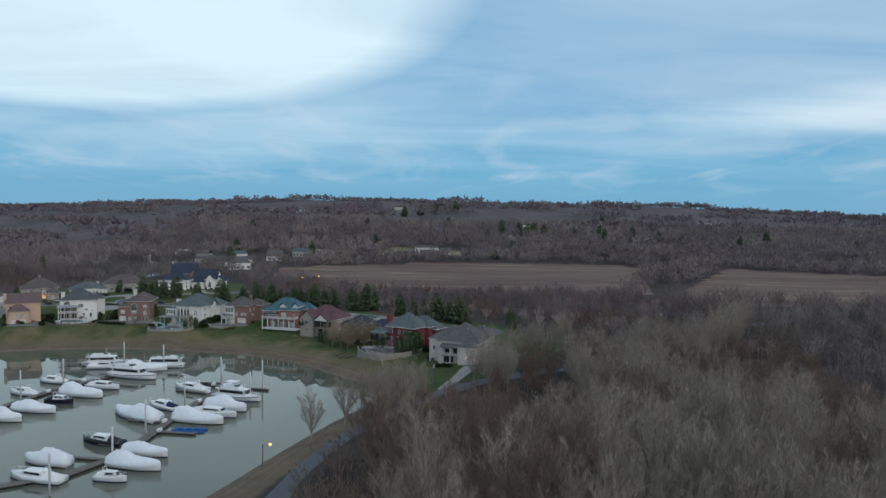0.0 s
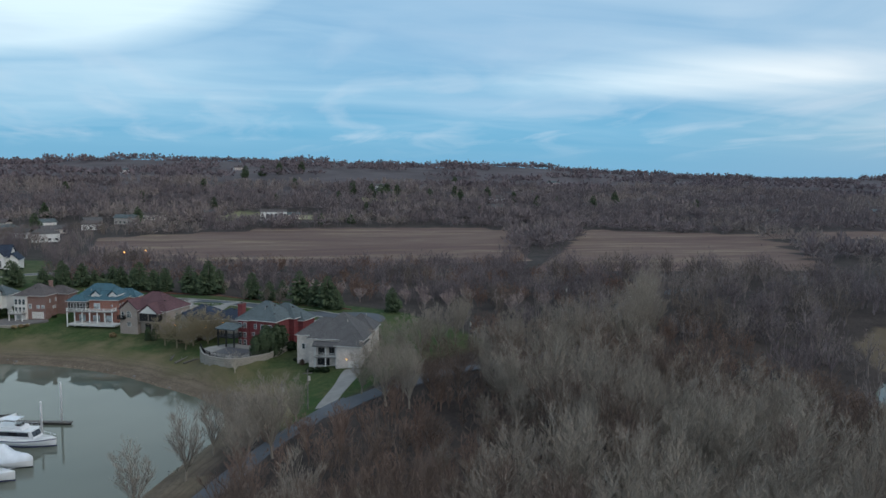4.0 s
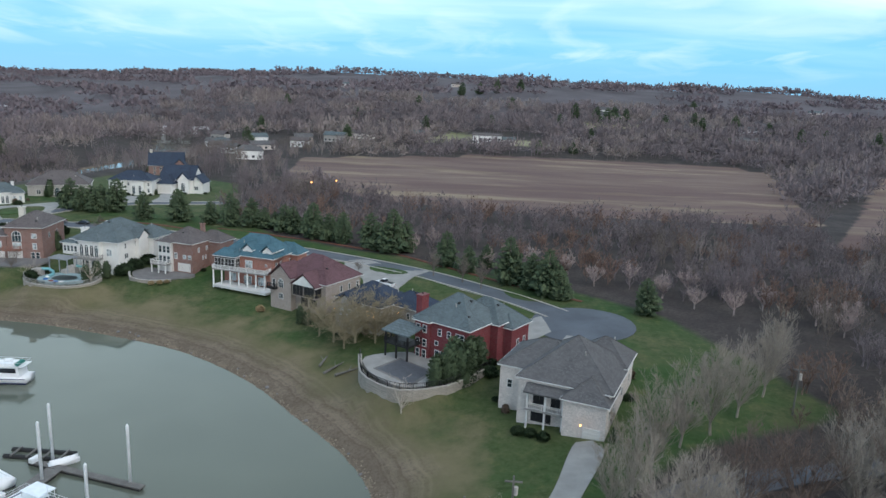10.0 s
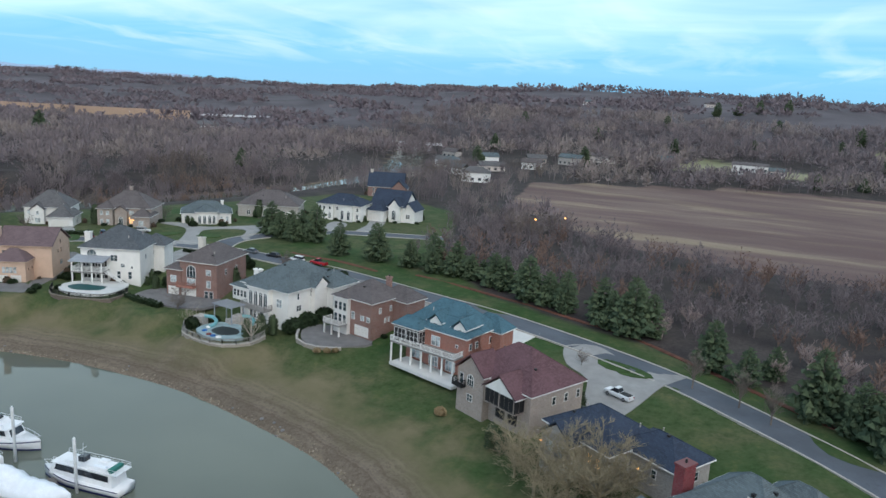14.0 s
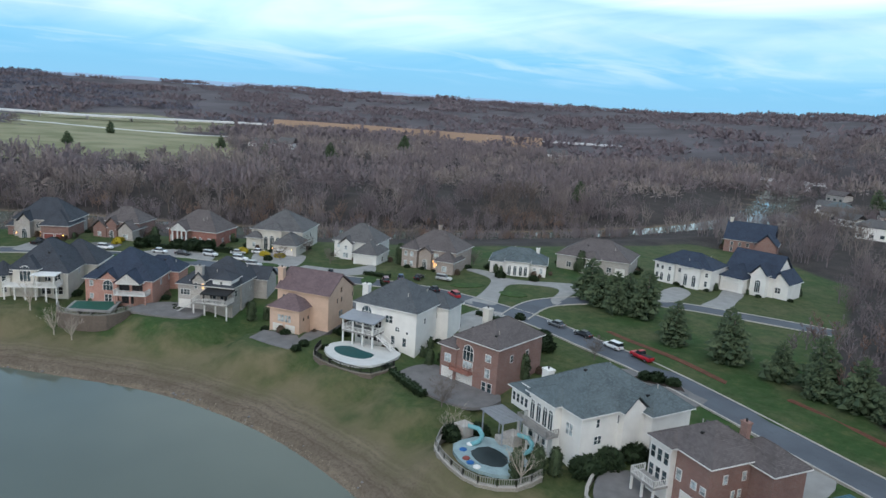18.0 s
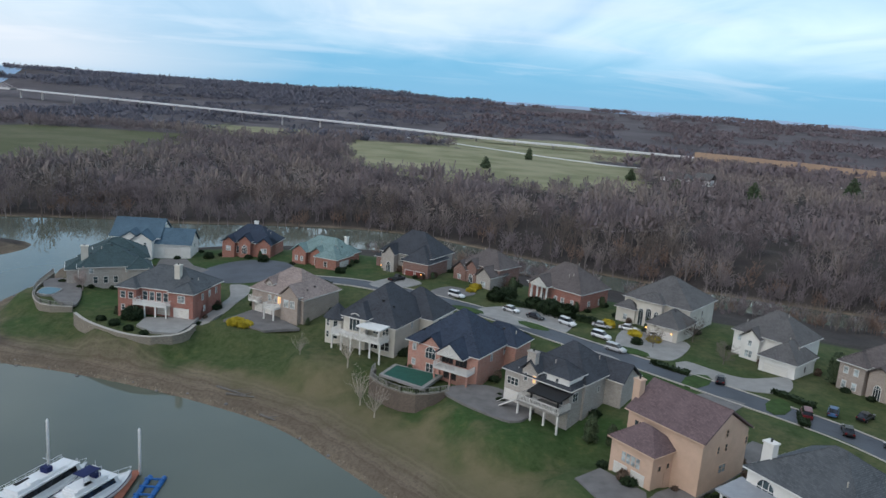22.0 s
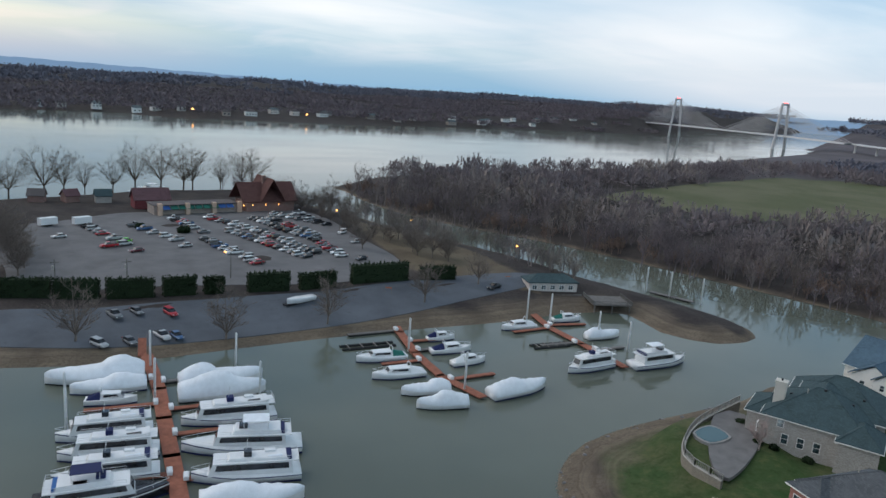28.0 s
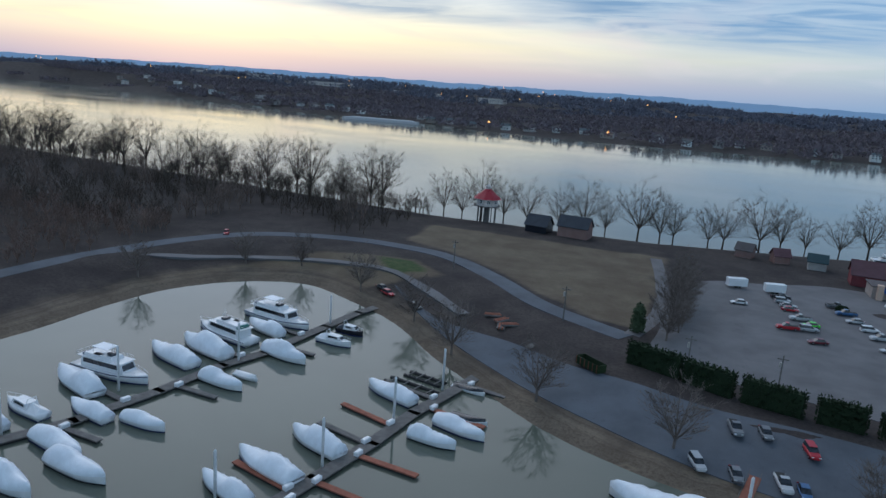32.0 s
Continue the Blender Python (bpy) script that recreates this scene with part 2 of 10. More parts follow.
def bricks(name, c, mortar=(0.32, 0.29, 0.26)):
    s = Nodes(name, 0.85, 0, 0.2)
    br = s.n("ShaderNodeTexBrick")
    sep = s.n("ShaderNodeSeparateXYZ")
    s.link(s.co, sep.inputs[0])
    comb = s.n("ShaderNodeCombineXYZ")
    s.link(s.math("ADD", sep.outputs[0], sep.outputs[1]), comb.inputs[0])
    s.link(sep.outputs[2], comb.inputs[1])
    s.link(comb.outputs[0], br.inputs["Vector"])
    for k, v in (("Scale", 1.0), ("Brick Width", 0.22), ("Row Height", 0.075), ("Mortar Size", 0.007)):
        br.inputs[k].default_value = v
    br.inputs["Color1"].default_value = (*tint(c, 1.2), 1)
    br.inputs["Color2"].default_value = (*tint(c, 0.7), 1)
    br.inputs["Mortar"].default_value = (*mortar, 1)
    col = s.mix(s.ramp(s.noise(0.5, 4), 0.4, 0.7, 0, 0.35), br.outputs[0], tint(c, 0.65))
    s.color(col)
    s.bump(br.outputs["Fac"], 0.2, 0.01)
    return s.m


def bark_mat(name, c, c2, vary=1.0):
    s = Nodes(name, 0.9, 0, 0.15)
    r = s.rand()
    col = s.mix(r, c, c2)
    col = s.mix(s.ramp(s.noise(2.0, 4), 0.35, 0.7, 0, 0.6 * vary), col, tint(c, 0.55))
    col = s.mix(s.ramp(s.noise(0.035, 4, s.world()), 0.35, 0.65, 0, 0.55), col, tint(c, 0.7))
    col = s.mix(s.ramp(s.noise(0.06, 3, s.world()), 0.55, 0.72, 0, 0.4), col, tint(c2, 1.2))
    col = s.mix(s.ramp(s.island(), 0.0, 1.0, 0.0, 0.22 * vary), col, tint(c2, 1.2))
    s.color(col)
    return s.m


def leaf_mat(name, c, c2):
    s = Nodes(name, 0.75, 0, 0.2)
    col = s.mix(s.island(), c, c2)
    col = s.mix(s.ramp(s.noise(0.6, 3, s.world()), 0.3, 0.7, 0, 0.5), col, tint(c, 0.6))
    col = s.mix(s.ramp(s.rand(), 0, 1, 0, 0.3), col, tint(c2, 0.8))
    s.color(col)
    return s.m


def ground_mat():
    """Leaf litter, with lawn, shore mud, tilled field, meadow and gravel where the plan lays them."""
    s = Nodes("ground_earth", 0.95, 0, 0.15)
    w = s.world()
    big, mid, fine = s.noise(0.018, 4, w), s.noise(0.11, 5, w), s.noise(1.4, 4, w)
    litter = s.mix(s.ramp(mid, 0.3, 0.7), (0.040, 0.034, 0.034), (0.080, 0.067, 0.061))
    litter = s.mix(s.ramp(fine, 0.4, 0.7, 0, 0.6), litter, (0.026, 0.022, 0.021))
    lawn = s.mix(s.ramp(big, 0.4, 0.62), (0.040, 0.082, 0.027), (0.080, 0.094, 0.043))
    lawn = s.mix(s.ramp(mid, 0.46, 0.70, 0, 0.75), lawn, (0.120, 0.114, 0.062))
    lawn = s.mix(s.ramp(fine, 0.35, 0.7, 0, 0.45), lawn, (0.032, 0.056, 0.016))
    tuft = s.noise(0.42, 5, w, 0.7)
    lawn = s.mix(s.ramp(tuft, 0.50, 0.66, 0, 0.6), lawn, (0.022, 0.046, 0.012))
    lawn = s.mix(s.ramp(tuft, 0.46, 0.34, 0, 0.45), lawn, (0.115, 0.120, 0.048))
    straw = s.mix(s.ramp(mid, 0.3, 0.7), (0.122, 0.112, 0.062), (0.180, 0.150, 0.092))
    dry = s.ramp(s.math("ADD", s.attr("dry"), s.math("MULTIPLY", s.math("SUBTRACT", mid, 0.5), 1.4)), 0.25, 0.75, 0, 0.85)
    lawn = s.mix(dry, lawn, straw)
    mud = s.mix(s.ramp(mid, 0.3, 0.7), (0.122, 0.097, 0.074), (0.195, 0.158, 0.120))
    mud = s.mix(s.ramp(fine, 0.45, 0.7, 0, 0.6), mud, (0.085, 0.065, 0.047))
    straw = s.mix(s.ramp(tuft, 0.50, 0.68, 0, 0.6), straw, (0.072, 0.062, 0.030))
    mud = s.mix(s.ramp(s.noise(3.2, 5, w, 0.75), 0.5, 0.68, 0, 0.6), mud, (0.06, 0.046, 0.034))
    # old water lines: thin bands that follow the shore
    level = s.math("ADD", s.attr("shore"), s.math("MULTIPLY", s.noise(0.16, 3, w), 3.0))
    line = s.n("ShaderNodeTexNoise")
    line.noise_dimensions = "1D"
    s.link(level, line.inputs["W"])
    line.inputs["Scale"].default_value, line.inputs["Detail"].default_value = 0.75, 4
    mud = s.mix(s.ramp(line.outputs[0], 0.52, 0.68, 0, 0.55), mud, (0.25, 0.20, 0.14))
    mud = s.mix(s.ramp(line.outputs[0], 0.47, 0.33, 0, 0.5), mud, (0.085, 0.064, 0.046))
    straw = s.mix(s.ramp(line.outputs[0], 0.45, 0.36, 0, 0.55), straw, (0.085, 0.088, 0.036))
    strips = s.noise(0.05, 5, w, 0.6, (0.25, 1.6, 1))
    field = s.mix(s.ramp(strips, 0.38, 0.62), (0.150, 0.100, 0.093), (0.215, 0.160, 0.130))
    field = s.mix(s.ramp(strips, 0.57, 0.64, 0, 0.6), field, (0.33, 0.26, 0.175))
    field = s.mix(s.ramp(s.noise(0.022, 5, w, 0.6, (0.22, 1.8, 1)), 0.57, 0.63, 0, 0.7), field, (0.31, 0.25, 0.17))
    field = s.mix(s.ramp(s.noise(0.012, 4, w, 0.6, (0.5, 1.5, 1)), 0.44, 0.60, 0, 0.7), field, (0.120, 0.076, 0.072))
    field = s.mix(s.ramp(fine, 0.4, 0.7, 0, 0.4), field, (0.10, 0.07, 0.05))
    meadow = s.mix(s.ramp(big, 0.4, 0.6), (0.185, 0.190, 0.105), (0.285, 0.270, 0.170))
    meadow = s.mix(s.ramp(mid, 0.5, 0.75, 0, 0.6), meadow, (0.26, 0.23, 0.14))
    pasture = s.mix(s.ramp(big, 0.4, 0.6), (0.100, 0.108, 0.056), (0.138, 0.134, 0.080))
    pasture = s.mix(s.ramp(mid, 0.5, 0.75, 0, 0.5), pasture, (0.085, 0.085, 0.042))
    dirt = s.mix(s.ramp(mid, 0.35, 0.7), (0.115, 0.088, 0.066), (0.17, 0.138, 0.10))
    dirt = s.mix(s.ramp(fine, 0.4, 0.7, 0, 0.5), dirt, (0.10, 0.09, 0.05))
    canopy = s.mix(s.ramp(s.noise(0.012, 5, w), 0.35, 0.65), (0.090, 0.080, 0.086), (0.130, 0.115, 0.125))
    litter = s.mix(s.attr("canopy"), litter, canopy)
    jit = s.math("ADD", s.math("MULTIPLY", s.math("SUBTRACT", mid, 0.5), 0.9), s.math("MULTIPLY", s.math("SUBTRACT", fine, 0.5), 0.5))
    col = litter
    for name, c, soft in (("meadow", meadow, 0.15), ("pasture", pasture, 0.15), ("field", field, 0.12), ("dirt", dirt, 0.2), ("lawn", lawn, 0.22), ("mud", mud, 0.25)):
        k = s.ramp(s.math("ADD", s.attr(name), s.math("MULTIPLY", jit, 0.7)), 0.5 - soft, 0.5 + soft)
        col = s.mix(k, col, c)
    s.color(col)
    s.bump(fine, 0.5, 0.15)
    return s.m


def water_mat(name, c, ripple, rough):
    s = Nodes(name, rough, 0, 0.5)
    w = s.world()
    s.color(s.mix(s.ramp(s.noise(0.02, 3, w), 0.35, 0.65), c, tint(c, 1.2)))
    s.p.inputs["IOR"].default_value = 1.33
    s.bump(s.noise(0.9, 3, w, 0.6, (1.0, 1.6, 1)), ripple, 0.05)
    if name == "murky_water":
        # the open river is ruffled by wind, the sheltered basin lies calm
        xyz = s.n("ShaderNodeSeparateXYZ")
        s.link(w, xyz.inputs[0])
        open_river = s.ramp(xyz.outputs["Y"], -170, -260, 0.0, 1.0)
        gust = s.ramp(s.noise(0.012, 3, w, 0.6, (0.5, 1.6, 1)), 0.35, 0.65, 0.045, 0.10)
        s.link(s.math("ADD", s.math("MULTIPLY", open_river, gust), rough), s.p.inputs["Roughness"])
    return s.m


def asphalt_mat(name, c):
    s = Nodes(name, 0.85, 0, 0.3)
    w = s.world()
    col = s.mix(s.ramp(s.noise(0.12, 5, w), 0.3, 0.7), tint(c, 0.8), tint(c, 1.25))
    col = s.mix(s.ramp(s.noise(6, 3, w), 0.4, 0.7, 0, 0.4), col, tint(c, 0.7))
    col = s.mix(s.ramp(s.noise(0.5, 6, w, 0.7), 0.60, 0.66, 0, 0.4), col, tint(c, 0.6))
    s.color(col)
    s.bump(s.noise(9, 2, w), 0.25, 0.02)
    return s.m


def glow_mat(name, c, power):
    s = Nodes(name, 0.4)
    s.color(c)
    s.p.inputs["Emission Color"].default_value = (*c, 1)
    s.p.inputs["Emission Strength"].default_value = power
    return s.m


def glass_mat(name, c=(0.02, 0.03, 0.035)):
    s = Nodes(name, 0.08, 0, 0.6)
    s.color(s.mix(s.ramp(s.noise(0.8, 2, s.world()), 0.4, 0.65), c, tint(c, 3.0)))
    return s.m


M = {}
M["ground"] = ground_mat()
M["water"] = water_mat("murky_water", (0.098, 0.110, 0.088), 0.025, 0.015)
M["asphalt"] = asphalt_mat("asphalt", (0.096, 0.108, 0.128))
M["lot"] = asphalt_mat("worn_asphalt", (0.145, 0.142, 0.146))
M["concrete"] = plain("concrete", (0.31, 0.305, 0.295), 0.85, vary=0.2, scale=0.4)
M["paver"] = plain("paver", (0.185, 0.178, 0.176), 0.85, vary=0.25, scale=0.5)
M["white_concrete"] = plain("white_concrete", (0.62, 0.62, 0.60), 0.8, vary=0.12, scale=0.4)
M["kerb"] = plain("kerb_stone", (0.45, 0.42, 0.38), 0.85)
M["stone_wall"] = bricks("block_wall", (0.34, 0.31, 0.27))
M["tan_wall"] = bricks("tan_block_wall", (0.27, 0.24, 0.20), (0.22, 0.20, 0.17))
M["brown_wall"] = bricks("brown_block_wall", (0.17, 0.135, 0.115), (0.14, 0.12, 0.10))
M["white"] = plain("white_paint", (0.78, 0.78, 0.76), 0.5, vary=0.08)
M["trim"] = plain("trim_paint", (0.68, 0.67, 0.65), 0.55, vary=0.1)
M["cream"] = plain("cream_render", (0.60, 0.57, 0.51), 0.8, vary=0.12, scale=0.5)
M["palegrey"] = bricks("pale_brick", (0.68, 0.61, 0.56), (0.62, 0.57, 0.53))
M["ivory"] = plain("ivory_render", (0.76, 0.75, 0.72), 0.8, vary=0.1, scale=0.5)
M["buff"] = plain("buff_render", (0.60, 0.43, 0.33), 0.8, vary=0.12, scale=0.5)
M["stone"] = bricks("tan_stone", (0.43, 0.40, 0.37), (0.38, 0.365, 0.345))
M["brick_red"] = bricks("red_brick", (0.205, 0.045, 0.052), (0.19, 0.10, 0.10))
M["brick_orange"] = bricks("orange_brick", (0.38, 0.165, 0.125), (0.34, 0.25, 0.22))
M["brick_peach"] = bricks("peach_brick", (0.49, 0.25, 0.20), (0.44, 0.34, 0.30))
M["brick_rose"] = bricks("rose_brick", (0.36, 0.155, 0.125), (0.34, 0.24, 0.21))
M["brick_brown"] = bricks("brown_brick", (0.265, 0.15, 0.128), (0.28, 0.235, 0.215))
M["brick_tan"] = bricks("tan_brick", (0.39, 0.325, 0.285), (0.38, 0.345, 0.32))
for key, c in (("r_grey", (0.108, 0.106, 0.109)), ("r_slate", (0.10, 0.125, 0.135)), ("r_maroon", (0.118, 0.064, 0.072)), ("r_blue", (0.062, 0.13, 0.165)),
               ("r_brown", (0.112, 0.098, 0.098)), ("r_dark", (0.050, 0.056, 0.068)), ("r_navy", (0.035, 0.048, 0.075)), ("r_pink", (0.27, 0.22, 0.205)),
               ("r_green", (0.048, 0.078, 0.086)), ("r_teal", (0.17, 0.25, 0.25)), ("r_steel", (0.075, 0.125, 0.17)), ("r_rose", (0.140, 0.100, 0.106)), ("r_lead", (0.085, 0.094, 0.104))):
    M[key] = shingles("shingles_" + key[2:], c)
M["glass"] = glass_mat("window_glass")
M["glass_pale"] = glass_mat("window_glass_curtain", (0.20, 0.23, 0.24))
M["dock_rail"] = plain("weathered_rail", (0.33, 0.32, 0.30), 0.8)
M["black"] = plain("black_metal", (0.02, 0.02, 0.022), 0.5)
# dark porch screens, also used as painted shade behind and under decks
M["screen"] = plain("dark_screen_shade", (0.025, 0.025, 0.028), 0.6, vary=0.3)
M["porch_grey"] = plain("grey_metal_roof", (0.30, 0.32, 0.35), 0.5, vary=0.12)
M["deck_wood"] = plain("deck_boards", (0.30, 0.29, 0.28), 0.8)
M["garage"] = plain("garage_panel", (0.70, 0.68, 0.64), 0.6, vary=0.06)
M["garage_red"] = plain("garage_panel_red", (0.22, 0.06, 0.05), 0.6)
M["lamp"] = glow_mat("warm_lamp", (1.0, 0.42, 0.10), 5.0)
M["lit"] = glow_mat("lit_window", (1.0, 0.58, 0.24), 0.7)
M["pool"] = plain("pool_cover", (0.02, 0.09, 0.09), 0.5, vary=0.2)
M["pool_dark"] = plain("dark_pool_cover", (0.012, 0.022, 0.024), 0.4, vary=0.3)
M["pool_water"] = water_mat("pool_water", (0.04, 0.10, 0.12), 0.05, 0.05)
M["turf_green"] = plain("green_cover", (0.02, 0.10, 0.075), 0.7)
M["aqua_stone"] = plain("aqua_paving", (0.30, 0.40, 0.42), 0.8, vary=0.25, scale=0.6)
M["aqua"] = plain("aqua_plastic", (0.17, 0.40, 0.44), 0.4)
M["rust"] = plain("rusty_steel", (0.17, 0.06, 0.035), 0.7)
M["mulch"] = plain("red_mulch", (0.15, 0.062, 0.040), 0.95, vary=0.4, scale=0.8)
M["dark_bed"] = plain("dark_bed", (0.055, 0.042, 0.036), 0.95, vary=0.4, scale=0.8)
M["bark"] = bark_mat("bark", (0.155, 0.125, 0.112), (0.235, 0.20, 0.175))
M["bark_pale"] = bark_mat("bark_pale", (0.385, 0.338, 0.288), (0.275, 0.236, 0.200))
M["bark_dark"] = bark_mat("bark_dark", (0.085, 0.068, 0.056), (0.13, 0.105, 0.085))
M["bark_brown"] = bark_mat("bark_brown", (0.175, 0.130, 0.110), (0.245, 0.190, 0.160))
M["brush_red"] = bark_mat("brush_red", (0.20, 0.130, 0.106), (0.27, 0.195, 0.160))
M["twig_far"] = bark_mat("twig_far", (0.182, 0.150, 0.157), (0.246, 0.208, 0.214), 0.6)
M["twig_pale"] = bark_mat("twig_pale", (0.25, 0.21, 0.20), (0.31, 0.265, 0.245))
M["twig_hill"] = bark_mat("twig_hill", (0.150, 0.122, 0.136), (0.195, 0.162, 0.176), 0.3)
# far woods: distance haze put into the twig colour, paler and bluer
M["twig_haze"] = bark_mat("twig_haze", (0.150, 0.150, 0.185), (0.190, 0.188, 0.225), 0.3)
M["pine"] = leaf_mat("pine_needles", (0.040, 0.066, 0.036), (0.095, 0.125, 0.066))
M["hedge"] = leaf_mat("hedge_leaves", (0.012, 0.026, 0.012), (0.030, 0.048, 0.020))
M["blossom"] = leaf_mat("blossom", (0.50, 0.40, 0.38), (0.38, 0.30, 0.28))
M["willow"] = leaf_mat("willow_twigs", (0.35, 0.295, 0.195), (0.28, 0.235, 0.160))
M["yellow_bush"] = leaf_mat("forsythia", (0.55, 0.42, 0.03), (0.40, 0.33, 0.04))
M["dry_grass"] = leaf_mat("dry_grass", (0.33, 0.25, 0.14), (0.25, 0.19, 0.11))


# ---- mesh helpers ----
class MB:
    """Collects vertices and faces of one part."""

    def __init__(self):
        self.v, self.f = [], []

    def add(self, verts, faces):
        k = len(self.v)
        self.v += [tuple(p) for p in verts]
        self.f += [tuple(i + k for i in f) for f in faces]
        return self

    def box(self, x0, y0, z0, x1, y1, z1):
        return self.add([(x0, y0, z0), (x1, y0, z0), (x1, y1, z0), (x0, y1, z0), (x0, y0, z1), (x1, y0, z1), (x1, y1, z1), (x0, y1, z1)],
                        [(3, 2, 1, 0), (4, 5, 6, 7), (0, 1, 5, 4), (1, 2, 6, 5), (2, 3, 7, 6), (3, 0, 4, 7)])

    def prism(self, pts, z0, z1):
        """An upright prism over a plan polygon."""
        n = len(pts)
        z0s = z0 if isinstance(z0, (list, tuple)) else [z0] * n
        z1s = z1 if isinstance(z1, (list, tuple)) else [z1] * n
        v = [(*p[:2], z) for p, z in zip(pts, z0s)] + [(*p[:2], z) for p, z in zip(pts, z1s)]
        f = [tuple(range(n - 1, -1, -1)), tuple(range(n, 2 * n))]
        f += [(i, (i + 1) % n, n + (i + 1) % n, n + i) for i in range(n)]
        return self.add(v, f)

    def tube(self, a, b, r0, r1, n=6, cap=True):
        a, b = Vector(a), Vector(b)
        d = (b - a).normalized()
        s = d.orthogonal().normalized()
        t = d.cross(s)
        ring = [s * math.cos(2 * math.pi * i / n) + t * math.sin(2 * math.pi * i / n) for i in range(n)]
        if r1 <= 1e-6:
            return self.add([a + q * r0 for q in ring] + [b], [(i, (i + 1) % n, n) for i in range(n)])
        f = [(i, (i + 1) % n, n + (i + 1) % n, n + i) for i in range(n)]
        if cap:
            f += [tuple(range(n - 1, -1, -1)), tuple(range(n, 2 * n))]
        return self.add([a + q * r0 for q in ring] + [b + q * r1 for q in ring], f)

    def lathe(self, profile, n=12, at=(0, 0, 0)):
        v, f = [], []
        for r, z in profile:
            v += [(at[0] + r * math.cos(2 * math.pi * i / n), at[1] + r * math.sin(2 * math.pi * i / n), at[2] + z) for i in range(n)]
        for k in range(len(profile) - 1):
            f += [(k * n + i, k * n + (i + 1) % n, (k + 1) * n + (i + 1) % n, (k + 1) * n + i) for i in range(n)]
        f += [tuple(range(n - 1, -1, -1)), tuple(range((len(profile) - 1) * n, len(profile) * n))]
        return self.add(v, f)

    def mesh(self, name, material, smooth=False):
        me = bpy.data.meshes.new(name)
        me.from_pydata(self.v, [], self.f)
        me.update()
        if smooth:
            me.polygons.foreach_set("use_smooth", [True] * len(me.polygons))
        if material:
            me.materials.append(material)
        return me


def part(name, mb, material, parent, label="", smooth=False):
    """Links a mesh as one part under a thing or under a part."""
    me = mb if isinstance(mb, bpy.types.Mesh) else mb.mesh(name, material, smooth)
    ob = new(name, me)
    ob.parent = parent
    return tagged(ob, label)


def thing(name, label, category, m=None, group="", kind=""):
    ob = new(name)
    if m is not None:
        ob.matrix_world = m
    ob.empty_display_size = 0.5
    return tagged(ob, label, category, group, kind)


def solid(name, mb, material, label, category, kind="", smooth=False, m=None, group=""):
    ob = new(name, mb if isinstance(mb, bpy.types.Mesh) else mb.mesh(name, material, smooth))
    if m is not None:
        ob.matrix_world = m
    return tagged(ob, label, category, group, kind)


# ---- the plan: shores, roads, fields ----
SHORE_NORTH = [(-324, 90), (-303, 89), (-273, 85), (-256, 85), (-244, 90), (-236, 99), (-229, 120), (-219, 142), (-205, 164), (-188, 178), (-171, 190), (-154, 197),
               (-137, 201), (-118, 202), (-100, 201), (-76, 195), (-58, 188), (-40, 175), (-27, 161), (-16, 149), (-9, 137), (-8, 126), (-10, 115), (-17, 99)]
SHORE_SOUTH = [(-27, 72), (-36, 45), (-46, 24), (-50, 5), (-50, -16), (-53, -37), (-64, -54), (-81, -62), (-100, -54), (-118, -43), (-136, -25), (-150, -14), (-164, -3),
               (-180, 5), (-199, 10), (-229, 13), (-258, 17), (-293, 24), (-316, 26), (-332, 34), (-327, 50), (-334, 64), (-350, 66), (-358, 52), (-357, 22), (-353, -3),
               (-353, -30), (-347, -64), (-338, -110), (-330, -160), (-326, -214)]
CREEK_FAR = [(-372, -222), (-364, -160), (-368, -110), (-389, -49), (-401, 22), (-407, 73), (-405, 105), (-411, 160), (-401, 210), (-338, 276), (-306, 325), (-274, 387),
             (-258, 440), (-250, 490), (-252, 560), (-276, 640), (-302, 705), (-370, 880)]
CREEK_NEAR = [(-345, 885), (-272, 705), (-246, 640), (-229, 590), (-227, 540), (-236, 490), (-243, 430), (-262, 372), (-286, 318), (-320, 262), (-356, 215), (-366, 165), (-354, 120)]
RIVER_NEAR = [(4600, -700), (1500, -420), (600, -300), (240, -240), (60, -215), (-72, -195), (-170, -197), (-261, -220), (-326, -214), (-372, -222), (-430, -262), (-660, -285),
              (-900, -335), (-1170, -405), (-1560, -500), (-2200, -760), (-4600, -1300)]
RIVER_FAR = [(-4600, -1900), (-2200, -1240), (-1740, -990), (-1022, -930), (-561, -885), (-418, -940), (-5, -909), (378, -958), (1153, -1270), (1500, -1300), (4600, -2000)]
POND = [(158, 108), (180, 127), (204, 129), (234, 114), (226, 86), (194, 70), (166, 74), (157, 90)]
WATERS = [SHORE_NORTH + SHORE_SOUTH + CREEK_FAR + CREEK_NEAR, RIVER_NEAR + RIVER_FAR, POND]
